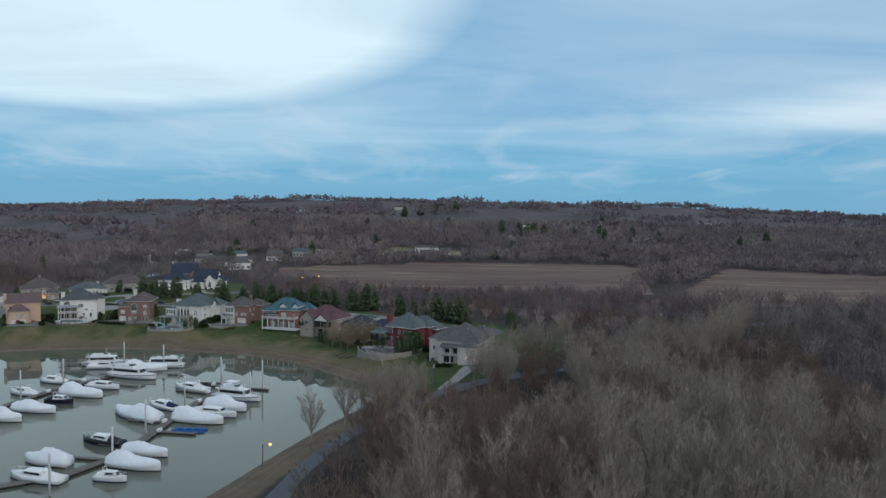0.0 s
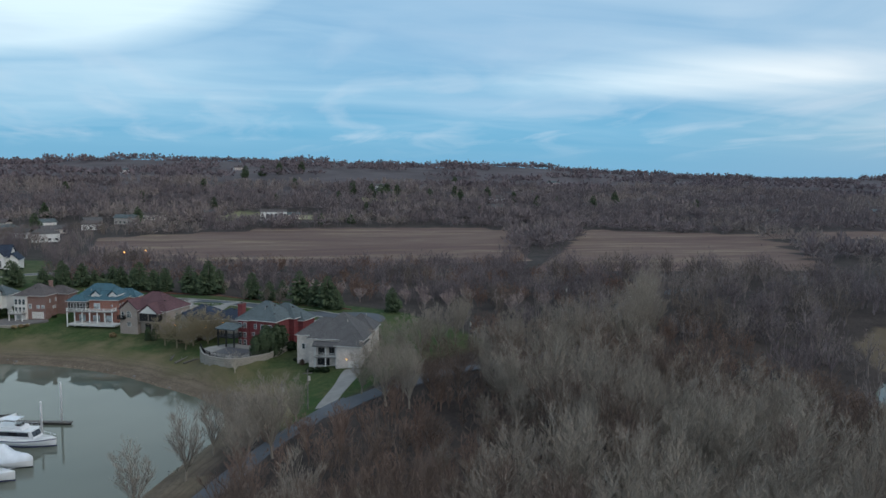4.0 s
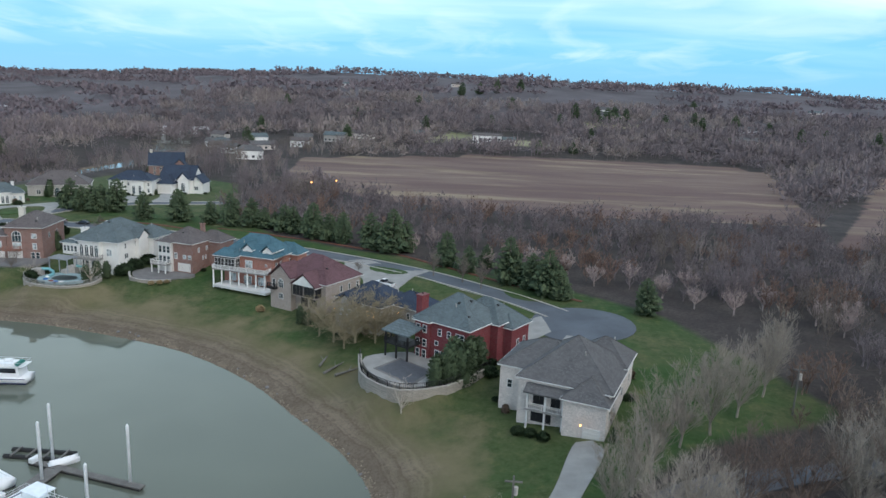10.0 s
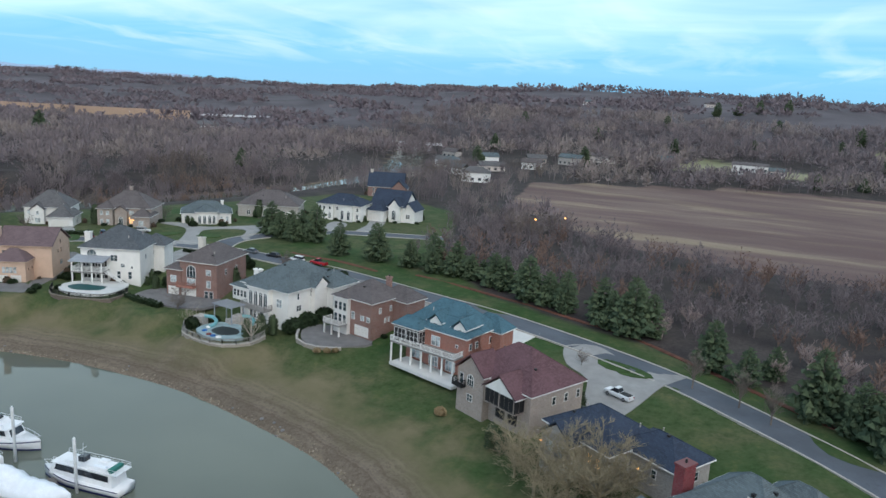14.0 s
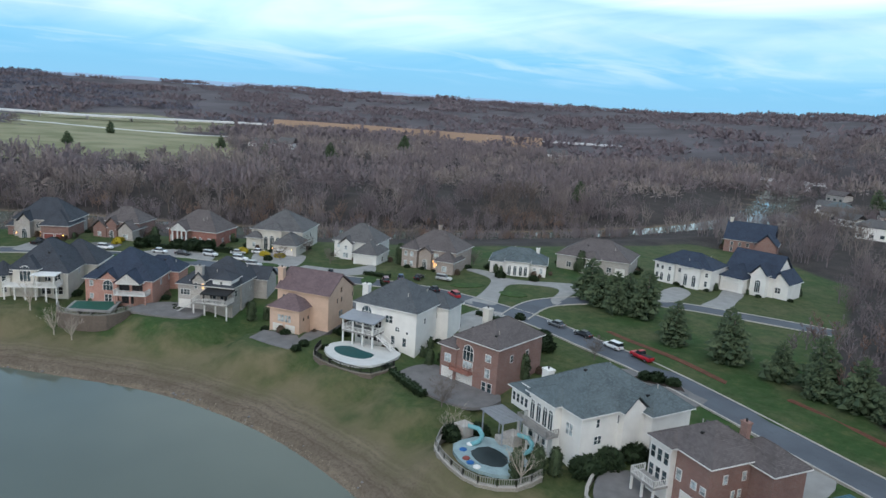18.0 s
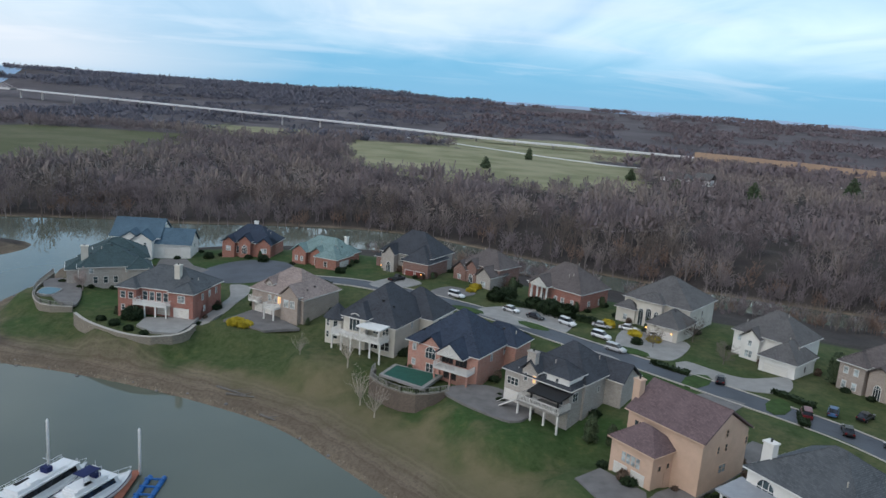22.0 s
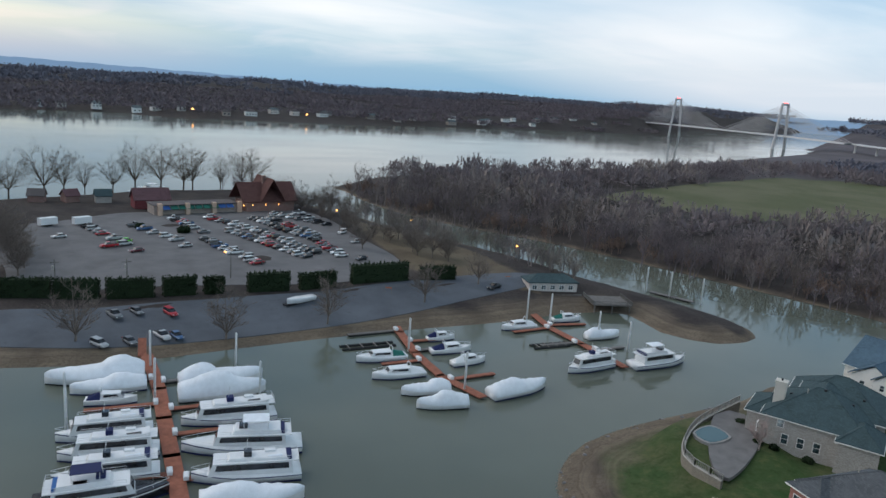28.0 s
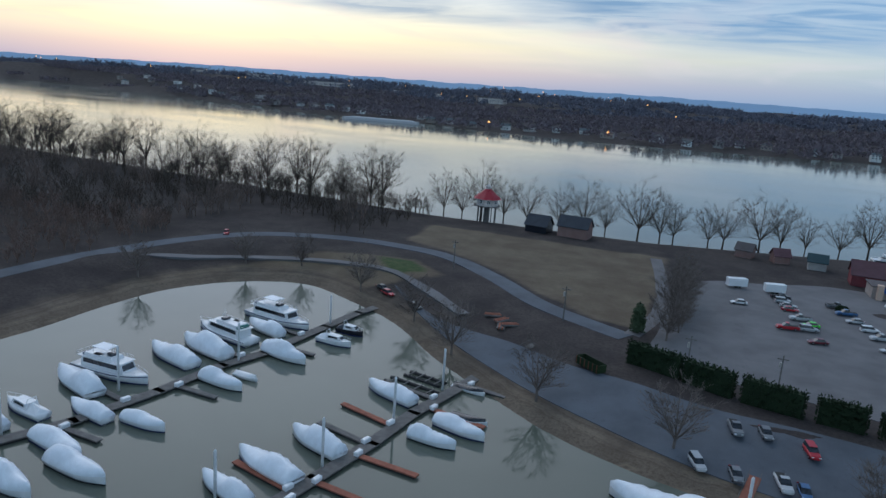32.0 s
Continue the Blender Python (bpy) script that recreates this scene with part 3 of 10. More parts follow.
FIELDS = {"field": [[(-126, 552), (20, 640), (181, 640), (222, 606), (176, 446), (152, 352), (92, 346), (42, 344), (2, 350), (-46, 368), (-108, 445)],
                    [(132, 300), (202, 422), (299, 600), (446, 525), (370, 400), (294, 280), (215, 290)], [(470, 560), (640, 560), (700, 480), (420, 400)]],
          "meadow": [[(-700, 178), (-825, 172), (-988, 190), (-944, 368), (-874, 510), (-620, 420), (-560, 324), (-590, 222)],
                     [(-880, 330), (-1290, 270), (-1330, 600), (-960, 640)], [(-60, 700), (70, 690), (90, 760), (-40, 770)], [(120, 930), (190, 930), (200, 990), (130, 1000)],
                     [(-1180, -60), (-1250, 120), (-1050, 150), (-1000, 20)]],
          "pasture": [[(-505, -136), (-662, -168), (-888, -200), (-930, 24), (-691, 14), (-540, -40)]],
          "dirt": [[(182, 132), (208, 136), (230, 130), (228, 155), (214, 166), (192, 152)], [(-40, -18), (-50, -50), (-72, -84), (-104, -92), (-120, -78), (-100, -62), (-80, -70), (-60, -62), (-46, -30)], [(-20, 96), (-42, 30), (-36, 0), (-24, 40), (-8, 92)], [(-88, -152), (-180, -148), (-178, -58), (-166, -60), (-148, -76), (-128, -96), (-104, -112), (-90, -118)], [(-318, 16), (-330, -40), (-316, -110), (-290, -20)]],
          "lawn": [[(-324, 92), (-256, 86), (-228, 124), (-190, 180), (-140, 203), (-76, 197), (-20, 152), (-6, 126), (6, 110), (24, 128), (40, 146), (53, 151), (70, 159), (60, 178), (50, 202),
                    (34, 218), (0, 240), (-60, 268), (-88, 300), (-96, 332), (-118, 400), (-150, 420), (-190, 420), (-208, 345), (-222, 304), (-250, 270), (-280, 236), (-304, 207), (-319, 182), (-333, 152), (-334, 118)],
                   [(-92, -88), (-104, -90), (-114, -80), (-104, -74)]]}


def smooth_line(pts, step=4.0, closed=False):
    """A plan curve through the given corners, rounded, at even small steps."""
    p = [Vector(q) for q in pts]
    n, out = len(p), []
    for i in range(n if closed else n - 1):
        a, b = p[i], p[(i + 1) % n]
        pa = p[i - 1] if (closed or i) else a
        pb = p[(i + 2) % n] if (closed or i + 2 < n) else b
        k = max(1, int((b - a).length / step))
        for j in range(k):
            t = j / k
            out.append(0.5 * ((2 * a) + (b - pa) * t + (2 * pa - 5 * a + 4 * b - pb) * t * t + (3 * a - pa - 3 * b + pb) * t ** 3))
    if not closed:
        out.append(p[-1])
    return out


def inside(poly, x, y):
    p = np.array([q[:2] for q in poly], float)
    x0, y0 = p[:, 0], p[:, 1]
    x1, y1 = np.roll(x0, -1), np.roll(y0, -1)
    shape, fx, fy = np.shape(x), np.ravel(x), np.ravel(y)
    hit = np.zeros(len(fx), bool)
    for i in range(0, len(fx), 4000):
        gx, gy = fx[i:i + 4000, None], fy[i:i + 4000, None]
        c = ((y0 > gy) != (y1 > gy)) & (gx < (x1 - x0) * (gy - y0) / np.where(y1 == y0, 1e-9, y1 - y0) + x0)
        hit[i:i + 4000] = c.sum(1) % 2 == 1
    return hit.reshape(shape)


def edge_distance(poly, x, y, closed=True):
    p = np.array([q[:2] for q in poly], float)
    a, b = (p, np.roll(p, -1, 0)) if closed else (p[:-1], p[1:])
    d = b - a
    ll = (d * d).sum(1) + 1e-9
    shape, fx, fy = np.shape(x), np.ravel(x), np.ravel(y)
    out = np.empty(len(fx))
    for i in range(0, len(fx), 4000):
        rx, ry = fx[i:i + 4000, None] - a[:, 0], fy[i:i + 4000, None] - a[:, 1]
        t = np.clip((rx * d[:, 0] + ry * d[:, 1]) / ll, 0, 1)
        out[i:i + 4000] = np.sqrt(((rx - t * d[:, 0]) ** 2 + (ry - t * d[:, 1]) ** 2).min(1))
    return out.reshape(shape)


def ease(a, b, v):
    t = np.clip((v - a) / (b - a), 0, 1)
    return t * t * (3 - 2 * t)


def waves(x, y, size, seed):
    """Cheap rolling unevenness, about -1 to 1."""
    r = np.random.RandomState(seed)
    out = np.zeros(np.shape(x))
    for k in range(7):
        a, ph, s = r.uniform(0, 6.28), r.uniform(0, 6.28), size * r.uniform(0.5, 1.7)
        out = out + np.sin((x * math.cos(a) + y * math.sin(a)) * 6.28 / s + ph)
    return out / 3.5


WATER_EDGE = [[tuple(p) for p in smooth_line(WATERS[0], 6.0, True)], WATERS[1], [tuple(p) for p in smooth_line(POND, 6.0, True)]]
BEARINGS = [-180, -150, -125, -90, -60, -33, -20, 5, 20, 34, 60, 120, 180]
HILL_TOP = [34, 36, 58, 60, 52, 46, 66, 78, 66, 46, 44, 36, 34]
HILL_FOOT = [1150, 1150, 1500, 1450, 1300, 900, 560, 470, 500, 620, 800, 1200, 1150]


TERRACES = [(-149, 226, 9, 7.4), (-104, 219, 9, 5.8), (-82, 228, 8, 6.4), (-6, 168, 8, 6.3), (-212, 192.5, 4, 6.3), (-244, 132, 10, 6.0), (-270, 104, 9, 5.6), (-247, 156, 9, 6.6), (-129, 228, 9, 6.6), (-200, 203, 7, 6.9), (-192, 206, 7, 7.0), (-226, 175, 8, 6.6), (-162, 222, 6, 7.2), (-168, 216, 8, 7.35)]


def height(x, y):
    x, y = np.asarray(x, float), np.asarray(y, float)
    d = np.full(x.shape, 1e9)
    wet = np.zeros(x.shape, bool)
    for poly in WATER_EDGE:
        d = np.minimum(d, edge_distance(poly, x, y))
        wet |= inside(poly, x, y)
    cap = 4.8 + 5.4 * ease(105, 200, y) - 2.6 * ease(300, 420, y) - 3.5 * ease(-395, -420, x) * (y > 0)
    near = np.interp(d, [0, 2.5, 10, 24, 36, 58], [0.0, 0.9, 2.2, 4.8, 6.6, 10.2])
    z = np.minimum(near, cap) + 0.25 * waves(x, y, 38, 4) * ease(6, 20, d)
    for tx, ty, tr, tz in TERRACES:
        z = np.maximum(z, tz * ease(tr + 7, tr, np.hypot(x - tx, y - ty)) * ease(3, 10, d))
    b, r = np.degrees(np.arctan2(x + 50, y - 150)), np.hypot(x + 50, y - 150)
    top, foot = np.interp(b, BEARINGS, HILL_TOP), np.interp(b, BEARINGS, HILL_FOOT)
    up = ease(0, 1, np.clip((r - foot) / 1100, 0, 1)) * 0.25 + np.clip((r - foot) / 1100, 0, 1) * 0.75
    z = z + up * (top + 9 * waves(x, y, 900, 8) + 4 * waves(x, y, 330, 9)) * ease(0, 60, d)
    return np.where(wet, -np.minimum(d * 0.35, 3.0) - 0.02, z)


def hz(x, y):
    return float(height(np.array([x]), np.array([y]))[0])


def axis_lines(lo, hi, step, far):
    mid = list(np.arange(lo, hi + 0.1, step))
    out, s, v = [], step, hi
    while v < far:
        s *= 1.13
        v += s
        out.append(v)
    low, s, v = [], step, lo
    while v > -far:
        s *= 1.13
        v -= s
        low.append(v)
    return np.array(low[::-1] + mid + out)


def make_ground():
    xs, ys = axis_lines(-430, 150, 3.0, 4300), axis_lines(-250, 410, 3.0, 4300)
    gx, gy = np.meshgrid(xs, ys)
    z = height(gx.ravel(), gy.ravel())
    nx, ny = len(xs), len(ys)
    v = np.stack([gx.ravel(), gy.ravel(), z], 1)
    i = (np.arange(ny - 1)[:, None] * nx + np.arange(nx - 1)[None]).ravel()
    f = np.stack([i, i + 1, i + nx + 1, i + nx], 1)
    me = bpy.data.meshes.new("ground")
    me.from_pydata(v.tolist(), [], f.tolist())
    me.polygons.foreach_set("use_smooth", [True] * len(me.polygons))
    me.materials.append(M["ground"])
    x, y = v[:, 0], v[:, 1]
    d = edge_distance(WATER_EDGE[0], x, y)
    masks = {}
    for key, polys in FIELDS.items():
        m = np.zeros(len(x))
        for poly in polys:
            e = edge_distance(poly, x, y)
            m = np.maximum(m, np.clip(0.5 + np.where(inside(poly, x, y), e, -e) / 5.0, 0, 1))
        masks[key] = m
    basin = (y < 260) & (x < 10) & (x > -345) & ~((x < -330) & (y > 100))
    masks["mud"] = np.where(basin, np.interp(d, [0, 6, 15], [1, 0.60, 0.0]), np.interp(d, [0, 2, 4], [1.0, 0.4, 0.0]))
    masks["canopy"] = ease(650, 1000, np.hypot(x + 50, y - 150)) * ease(-800, -600, y)
    masks["shore"] = np.minimum(d, 60.0)
    masks["dry"] = np.interp(d, [8, 15, 26], [1.0, 0.55, 0.0]) * (y > 60) * (x < 10) * ease(-236, -218, x)
    for key, m in masks.items():
        me.attributes.new(key, "FLOAT", "POINT").data.foreach_set("value", m.astype(np.float32))
    tagged(new("ground", me), "brown leaf litter, lawn, bare fields and muddy shore", "ground", kind="structure")
    w = MB().add([(-4300, -4300, 0), (4300, -4300, 0), (4300, 4300, 0), (-4300, 4300, 0)], [(0, 1, 2, 3)])
    solid("water", w, M["water"], "still murky green water of basin, creek and river", "water", kind="structure")


make_ground()


# ---- roads ----
def ribbon(name, pts, width, material, label, lift=0.10, kerbs=True, category="road", ends=0.0, level=None):
    """A road draped on the ground, with a kerb as a real step on either side."""
    line = smooth_line(pts, 3.0)
    mb, kb = MB(), MB()
    P = []
    for i, p in enumerate(line):
        t = (line[min(i + 1, len(line) - 1)] - line[max(i - 1, 0)]).normalized()
        P.append((p, Vector((-t.y, t.x))))
    zs = height(np.array([p.x for p, _ in P]), np.array([p.y for p, _ in P]))
    k = np.ones(7) / 7
    zs = np.convolve(np.pad(zs, 3, mode="edge"), k, "valid") + lift
    rows = []
    for (p, s), z in zip(P, zs):
        rows.append([(*(p + s * width / 2), z), (*p, z + 0.06), (*(p - s * width / 2), z), (*(p - s * width / 2), z - 1.0), (*(p + s * width / 2), z - 1.0)])
    v = [q for r in rows for q in r]
    f = []
    for i in range(len(rows) - 1):
        a, b = i * 5, i * 5 + 5
        f += [(a + 1, a, b, b + 1), (a + 2, a + 1, b + 1, b + 2), (a + 3, a + 2, b + 2, b + 3), (a, a + 4, b + 4, b)]
    mb.add(v, f)
    road = solid(name, mb, material, label, category, kind="structure")
    if kerbs:
        for side in (1, -1):
            v, f = [], []
            for (p, s), z in zip(P, zs):
                for off, dz in ((0, -0.2), (0, 0.13), (0.35, 0.13), (0.35, -0.6)):
                    v.append((*(p + s * side * (width / 2 + off)), z + dz))
            for i in range(len(P) - 1):
                for j in range(3):
                    q = (i * 4 + j, i * 4 + j + 1, i * 4 + j + 5, i * 4 + j + 4)
                    f.append(q if side < 0 else q[::-1])
            part("kerb", MB().add(v, f), M["kerb"], road, "pale concrete kerb")
    return road


def pad(name, pts, material, label, lift=0.12, category="pavement", rounded=True, thick=0.5, step=3.0, flat=None):
    """A paved area that follows the ground: a thin slab over a plan polygon."""
    line = [tuple(p) for p in smooth_line(pts, step, True)] if rounded else pts
    bm = bmesh.new()
    vs = [bm.verts.new((p[0], p[1], 0)) for p in line]
    face = bm.faces.new(vs)
    if face.normal.z < 0:
        face.normal_flip()
    bmesh.ops.triangulate(bm, faces=bm.faces[:])
    if flat is None:
        for _ in range(3):
            long = [e for e in bm.edges if e.calc_length() > 7.0]
            if not long:
                break
            bmesh.ops.subdivide_edges(bm, edges=long, cuts=1)
            bmesh.ops.triangulate(bm, faces=bm.faces[:])
    bm.normal_update()
    zs = height(np.array([v.co.x for v in bm.verts]), np.array([v.co.y for v in bm.verts])) if flat is None else [flat] * len(bm.verts)
    for v, z in zip(bm.verts, zs):
        v.co.z = z + lift
    ext = bmesh.ops.extrude_face_region(bm, geom=bm.faces[:])
    for g in ext["geom"]:
        if isinstance(g, bmesh.types.BMVert):
            g.co.z -= thick
    bmesh.ops.recalc_face_normals(bm, faces=bm.faces[:])
    me = bpy.data.meshes.new(name)
    bm.to_mesh(me)
    bm.free()
    me.materials.append(material)
    return tagged(new(name, me), label, category, kind="structure")


def circle(x, y, r, n=24):
    return [(x + r * math.cos(6.2832 * i / n), y + r * math.sin(6.2832 * i / n)) for i in range(n)]


ribbon("road", [(24, 201), (12, 213), (-10, 231), (-35, 244.5), (-60, 254), (-100, 265), (-130, 270), (-152, 270), (-178, 264), (-200, 250), (-216, 237), (-233, 224),
                (-250, 210), (-264, 195), (-276, 178), (-284, 158)], 7.0, M["asphalt"], "grey asphalt street between pale kerbs")
pad("road_end", circle(29, 195, 11.5), M["asphalt"], "round asphalt turning place at the street's end", 0.13, "road", False)
pad("road_end_west", circle(-293.5, 148.5, 14), M["asphalt"], "round asphalt turning place among brick houses", 0.13, "road", False)
ribbon("road_branch", [(-147, 268), (-152, 284), (-146, 302), (-133, 316), (-115, 325), (-98, 331)], 6.5, M["asphalt"], "grey asphalt side street", 0.12)
ribbon("road_woods", [(-175, -50), (-152, -64), (-132, -85), (-109, -103), (-78, -107), (-48, -96), (-30, -70), (-22, -34), (-20, 15), (-14, 60), (-1, 92), (17, 118), (35, 132), (54, 141),
                      (80, 148), (106, 162), (126, 190), (142, 212), (180, 236)], 6.5, M["asphalt"], "grey asphalt road through bare woods", 0.1, False)
ribbon("road_inner", [(-26, -48), (-40, -55), (-55, -68), (-75, -78), (-100, -78), (-118, -66), (-135, -50)], 5.0, M["lot"], "grey asphalt drive beside the basin", 0.11, False)
pad("marina_lot", [(-108, -66), (-128, -47), (-150, -35), (-170, -25), (-190, -18), (-212, -14), (-250, -9), (-300, -7), (-322, -2), (-324, 6), (-302, 9), (-262, 11), (-228, 9), (-196, 4), (-170, -8), (-150, -22), (-132, -38)],
    M["asphalt"], "dark asphalt strip of the marina's car park", 0.12, "car park", True, 0.6)
pad("car_park", [(-189, -116), (-242, -138), (-303, -128), (-300, -70), (-290, -24), (-265, -14), (-235, -22), (-186, -38), (-182, -60)], M["lot"], "worn grey asphalt car park", 0.1, "car park", True, 0.6)
ribbon("path", [(-176, -52), (-181, -75), (-180, -110), (-176, -145)], 4.0, M["lot"], "narrow gravel drive past the field", 0.11, False)


# ---- trees: meshes shared by many trees ----
def blade(mb, r, a, b, w, spray=False):
    """A twig, or a fan of twigs when spray is set: one slim three-cornered face."""
    d = b - a
    q = d.cross(Vector((r.uniform(-1, 1), r.uniform(-1, 1), r.uniform(-1, 1))))
    if q.length < 1e-6:
        return
    q = q.normalized() * w * 0.5
    mb.add([a, b + q, b - q] if spray else [a + q, b, a - q], [(0, 1, 2)])


def bare_tree(seed, h, stems=5, boughs=8, twigs=7, fine=3, wide=0.30, thick=0.020, wt=0.09, rise=(0.7, 1.7)):
    """A leafless tree: a short trunk that forks into rising stems, boughs and sprays of twigs."""
    r = random.Random(seed)
    mb = MB()
    t = h * thick
    fork = Vector((r.uniform(-.02, .02) * h, r.uniform(-.02, .02) * h, h * r.uniform(0.10, 0.20)))
    mb.tube((0, 0, -1.0), fork, t * 1.15, t * 0.9, 5, False)
    for i in range(stems):
        a = i * 6.2832 / stems + r.uniform(-.5, .5)
        out = wide * h * r.uniform(0.45, 1.0) * (0.15 if i == 0 else 1.0)
        top = Vector((math.cos(a) * out, math.sin(a) * out, h * r.uniform(0.86, 1.0) * (1 - 0.30 * out / (wide * h))))
        mid = fork.lerp(top, 0.45) + Vector((math.cos(a), math.sin(a), 0)) * out * 0.10
        mb.tube(fork, mid, t * 0.6, t * 0.36, 4, False).tube(mid, top, t * 0.36, 0, 3, False)
        for j in range(boughs):
            k = 0.02 + 0.96 * (j + r.random()) / boughs
            base = fork.lerp(mid, k / 0.45) if k < 0.45 else mid.lerp(top, (k - 0.45) / 0.55)
            c = r.uniform(0, 6.2832) if j % 3 else a + r.uniform(-.7, .7)
            d = Vector((math.cos(c), math.sin(c), r.uniform(*rise))).normalized()
            ln = h * r.uniform(0.17, 0.31) * (1.2 - 0.65 * k)
            tip = base + d * ln
            mb.tube(base, tip, max(0.03, t * 0.20 * (1.2 - k)), 0, 3, False)
            for _ in range(twigs):
                b0 = base.lerp(tip, r.uniform(0.2, 0.95))
                e = (d + Vector((r.uniform(-.9, .9), r.uniform(-.9, .9), r.uniform(-.1, .9)))).normalized()
                l2 = ln * r.uniform(0.35, 0.65)
                t2 = b0 + e * l2
                blade(mb, r, b0, t2, wt)
                for _ in range(fine):
                    b1 = b0.lerp(t2, r.uniform(0.3, 0.95))
                    e2 = (e + Vector((r.uniform(-.8, .8), r.uniform(-.8, .8), r.uniform(-.1, .8)))).normalized()
                    blade(mb, r, b1, b1 + e2 * l2 * r.uniform(0.4, 0.8), wt * 0.75)
    return mb


def far_tree(mb, r, x, y, z, h, w, n=28, bw=0.5):
    """A leafless tree of few pieces, for woods that stay far off: trunk and a domed crown of twig sprays."""
    o = Vector((x, y, z))
    mb.tube(o - Vector((0, 0, 1)), o + Vector((0, 0, h * 0.6)), 0.016 * h, 0.006 * h, 3, False)
    for i in range(n):
        a, e = i * 2.4 + r.uniform(-.4, .4), math.asin(r.uniform(-0.65, 1.0))
        k = r.uniform(0.72, 1.05)
        tip = o + Vector((w * math.cos(a) * math.cos(e) * k, w * math.sin(a) * math.cos(e) * k, h * (0.50 + 0.50 * math.sin(e)) * (0.5 + 0.5 * k)))
        base = o + Vector((0, 0, h * 0.30)).lerp(tip - o, r.uniform(0.15, 0.55))
        blade(mb, r, base, tip, bw * r.uniform(0.7, 1.4), i % 3 != 0)


def pine_tree(seed, h, w):
    """An evergreen: trunk, and irregular whorls of branches, each a spray of needle tufts."""
    r = random.Random(seed)
    tr, mb = MB().tube((0, 0, -0.8), (0, 0, h * 0.95), h * 0.022, 0.03, 6), MB()
    n = 22
    lobes = [(r.uniform(0, 6.28), r.uniform(0.1, 0.8), r.uniform(-0.35, 0.3)) for _ in range(7)]
    for i in range(n):
        k = (i + r.random() * 0.8) / n
        z = h * (0.05 + 0.93 * k)
        prof = min(1.0, 0.62 + k * 2.2) * (1 - k) ** 0.62
        m = max(5, int(11 * (1 - k) + 4))
        off = r.random() * 6.28
        for j in range(m):
            a = off + 6.2832 * j / m + r.uniform(-.3, .3)
            g = 1.0 + sum(v * math.exp(-((k - kk) / 0.16) ** 2) * max(0, math.cos(a - aa)) for aa, kk, v in lobes)
            l = (w * prof * g + 0.3) * r.uniform(0.65, 1.15)
            d = Vector((math.cos(a), math.sin(a), 0))
            q = Vector((-d.y, d.x, 0))
            tilt = r.uniform(-0.30, 0.12) + 0.3 * k
            for f0, f1 in ((0.08, 0.55), (0.35, 0.80), (0.6, 1.0)):
                b = Vector((0, 0, z)) + d * l * f0 + Vector((0, 0, l * tilt * f0))
                e = Vector((0, 0, z)) + (d + q * r.uniform(-.2, .2)) * l * f1 + Vector((0, 0, l * tilt * f1 + r.uniform(-.25, .2)))
                wd = l * r.uniform(0.13, 0.22)
                c = b.lerp(e, 0.5)
                mb.add([b, c + q * wd - Vector((0, 0, .15)), e, c - q * wd - Vector((0, 0, .15)), c + Vector((0, 0, wd * r.uniform(0.5, 1.1)))], [(0, 1, 4), (1, 2, 4), (2, 3, 4), (3, 0, 4)])
    mb.tube((0, 0, h * 0.9), (0, 0, h * 1.02), 0.3, 0, 5)
    return tr, mb


def tuft_bush(seed, rx, ry, h, n=260, size=0.35):
    """A bush or hedge: many small leaf tufts over a rounded core."""
    r = random.Random(seed)
    mb = MB().lathe([(0.15, 0), (0.8, 0.1), (0.88, 0.55), (0.55, 0.88), (0.05, 0.96)], 9)
    mb.v = [(x * rx, y * ry, z * h) for x, y, z in mb.v]
    for _ in range(n):
        a, k = r.uniform(0, 6.28), r.random()
        z = h * (0.05 + 0.95 * k)
        rad = (1.0 - max(0, k - 0.45) ** 2 * 2.6) * r.uniform(0.78, 1.05)
        p = Vector((math.cos(a) * rx * rad, math.sin(a) * ry * rad, z))
        d = Vector((math.cos(a), math.sin(a), r.uniform(-.2, 1.0))).normalized() * size * r.uniform(0.6, 1.3)
        s = d.orthogonal().normalized() * size * 0.5
        mb.add([p - s, p + s, p + d, p + d.cross(s).normalized() * size * 0.35], [(0, 1, 2), (0, 3, 1), (0, 2, 3)])
    return mb


def hedge_block(seed, length, depth, h, n=520):
    """A clipped hedge of dense upright evergreens: a core with tufts and a ragged top."""
    r = random.Random(seed)
    mb = MB().box(-length / 2 + .2, -depth / 2 + .2, -0.5, length / 2 - .2, depth / 2 - .2, h * 0.9)
    k = max(3, int(length / 1.2))
    for i in range(k):
        x = -length / 2 + (i + .5) * length / k
        mb.tube((x, r.uniform(-.3, .3), h * 0.75), (x + r.uniform(-.1, .1), 0, h * r.uniform(0.98, 1.16)), 0.75, 0, 6)
    for _ in range(n):
        f = r.random()
        x, z = r.uniform(-length / 2, length / 2), r.uniform(0, h)
        if f < 0.75:
            y = depth / 2 * (1 if r.random() < 0.5 else -1)
            p, o = Vector((x, y, z)), Vector((0, 1 if y > 0 else -1, 0.5))
        elif f < 0.87:
            sx = 1 if r.random() < 0.5 else -1
            p, o = Vector((sx * length / 2, r.uniform(-depth / 2, depth / 2), z)), Vector((sx, 0, 0.5))
        else:
            p, o = Vector((x, r.uniform(-depth / 2, depth / 2), h * 0.9)), Vector((0, 0, 1))
        o = (o + Vector((r.uniform(-.5, .5), r.uniform(-.5, .5), r.uniform(-.2, .7)))).normalized() * 0.45
        s = o.orthogonal().normalized() * 0.22
        mb.add([p - s, p + s, p + o], [(0, 1, 2)]).add([p - o.cross(s).normalized() * .2, p + o.cross(s).normalized() * .2, p + o], [(0, 1, 2)])
    return mb


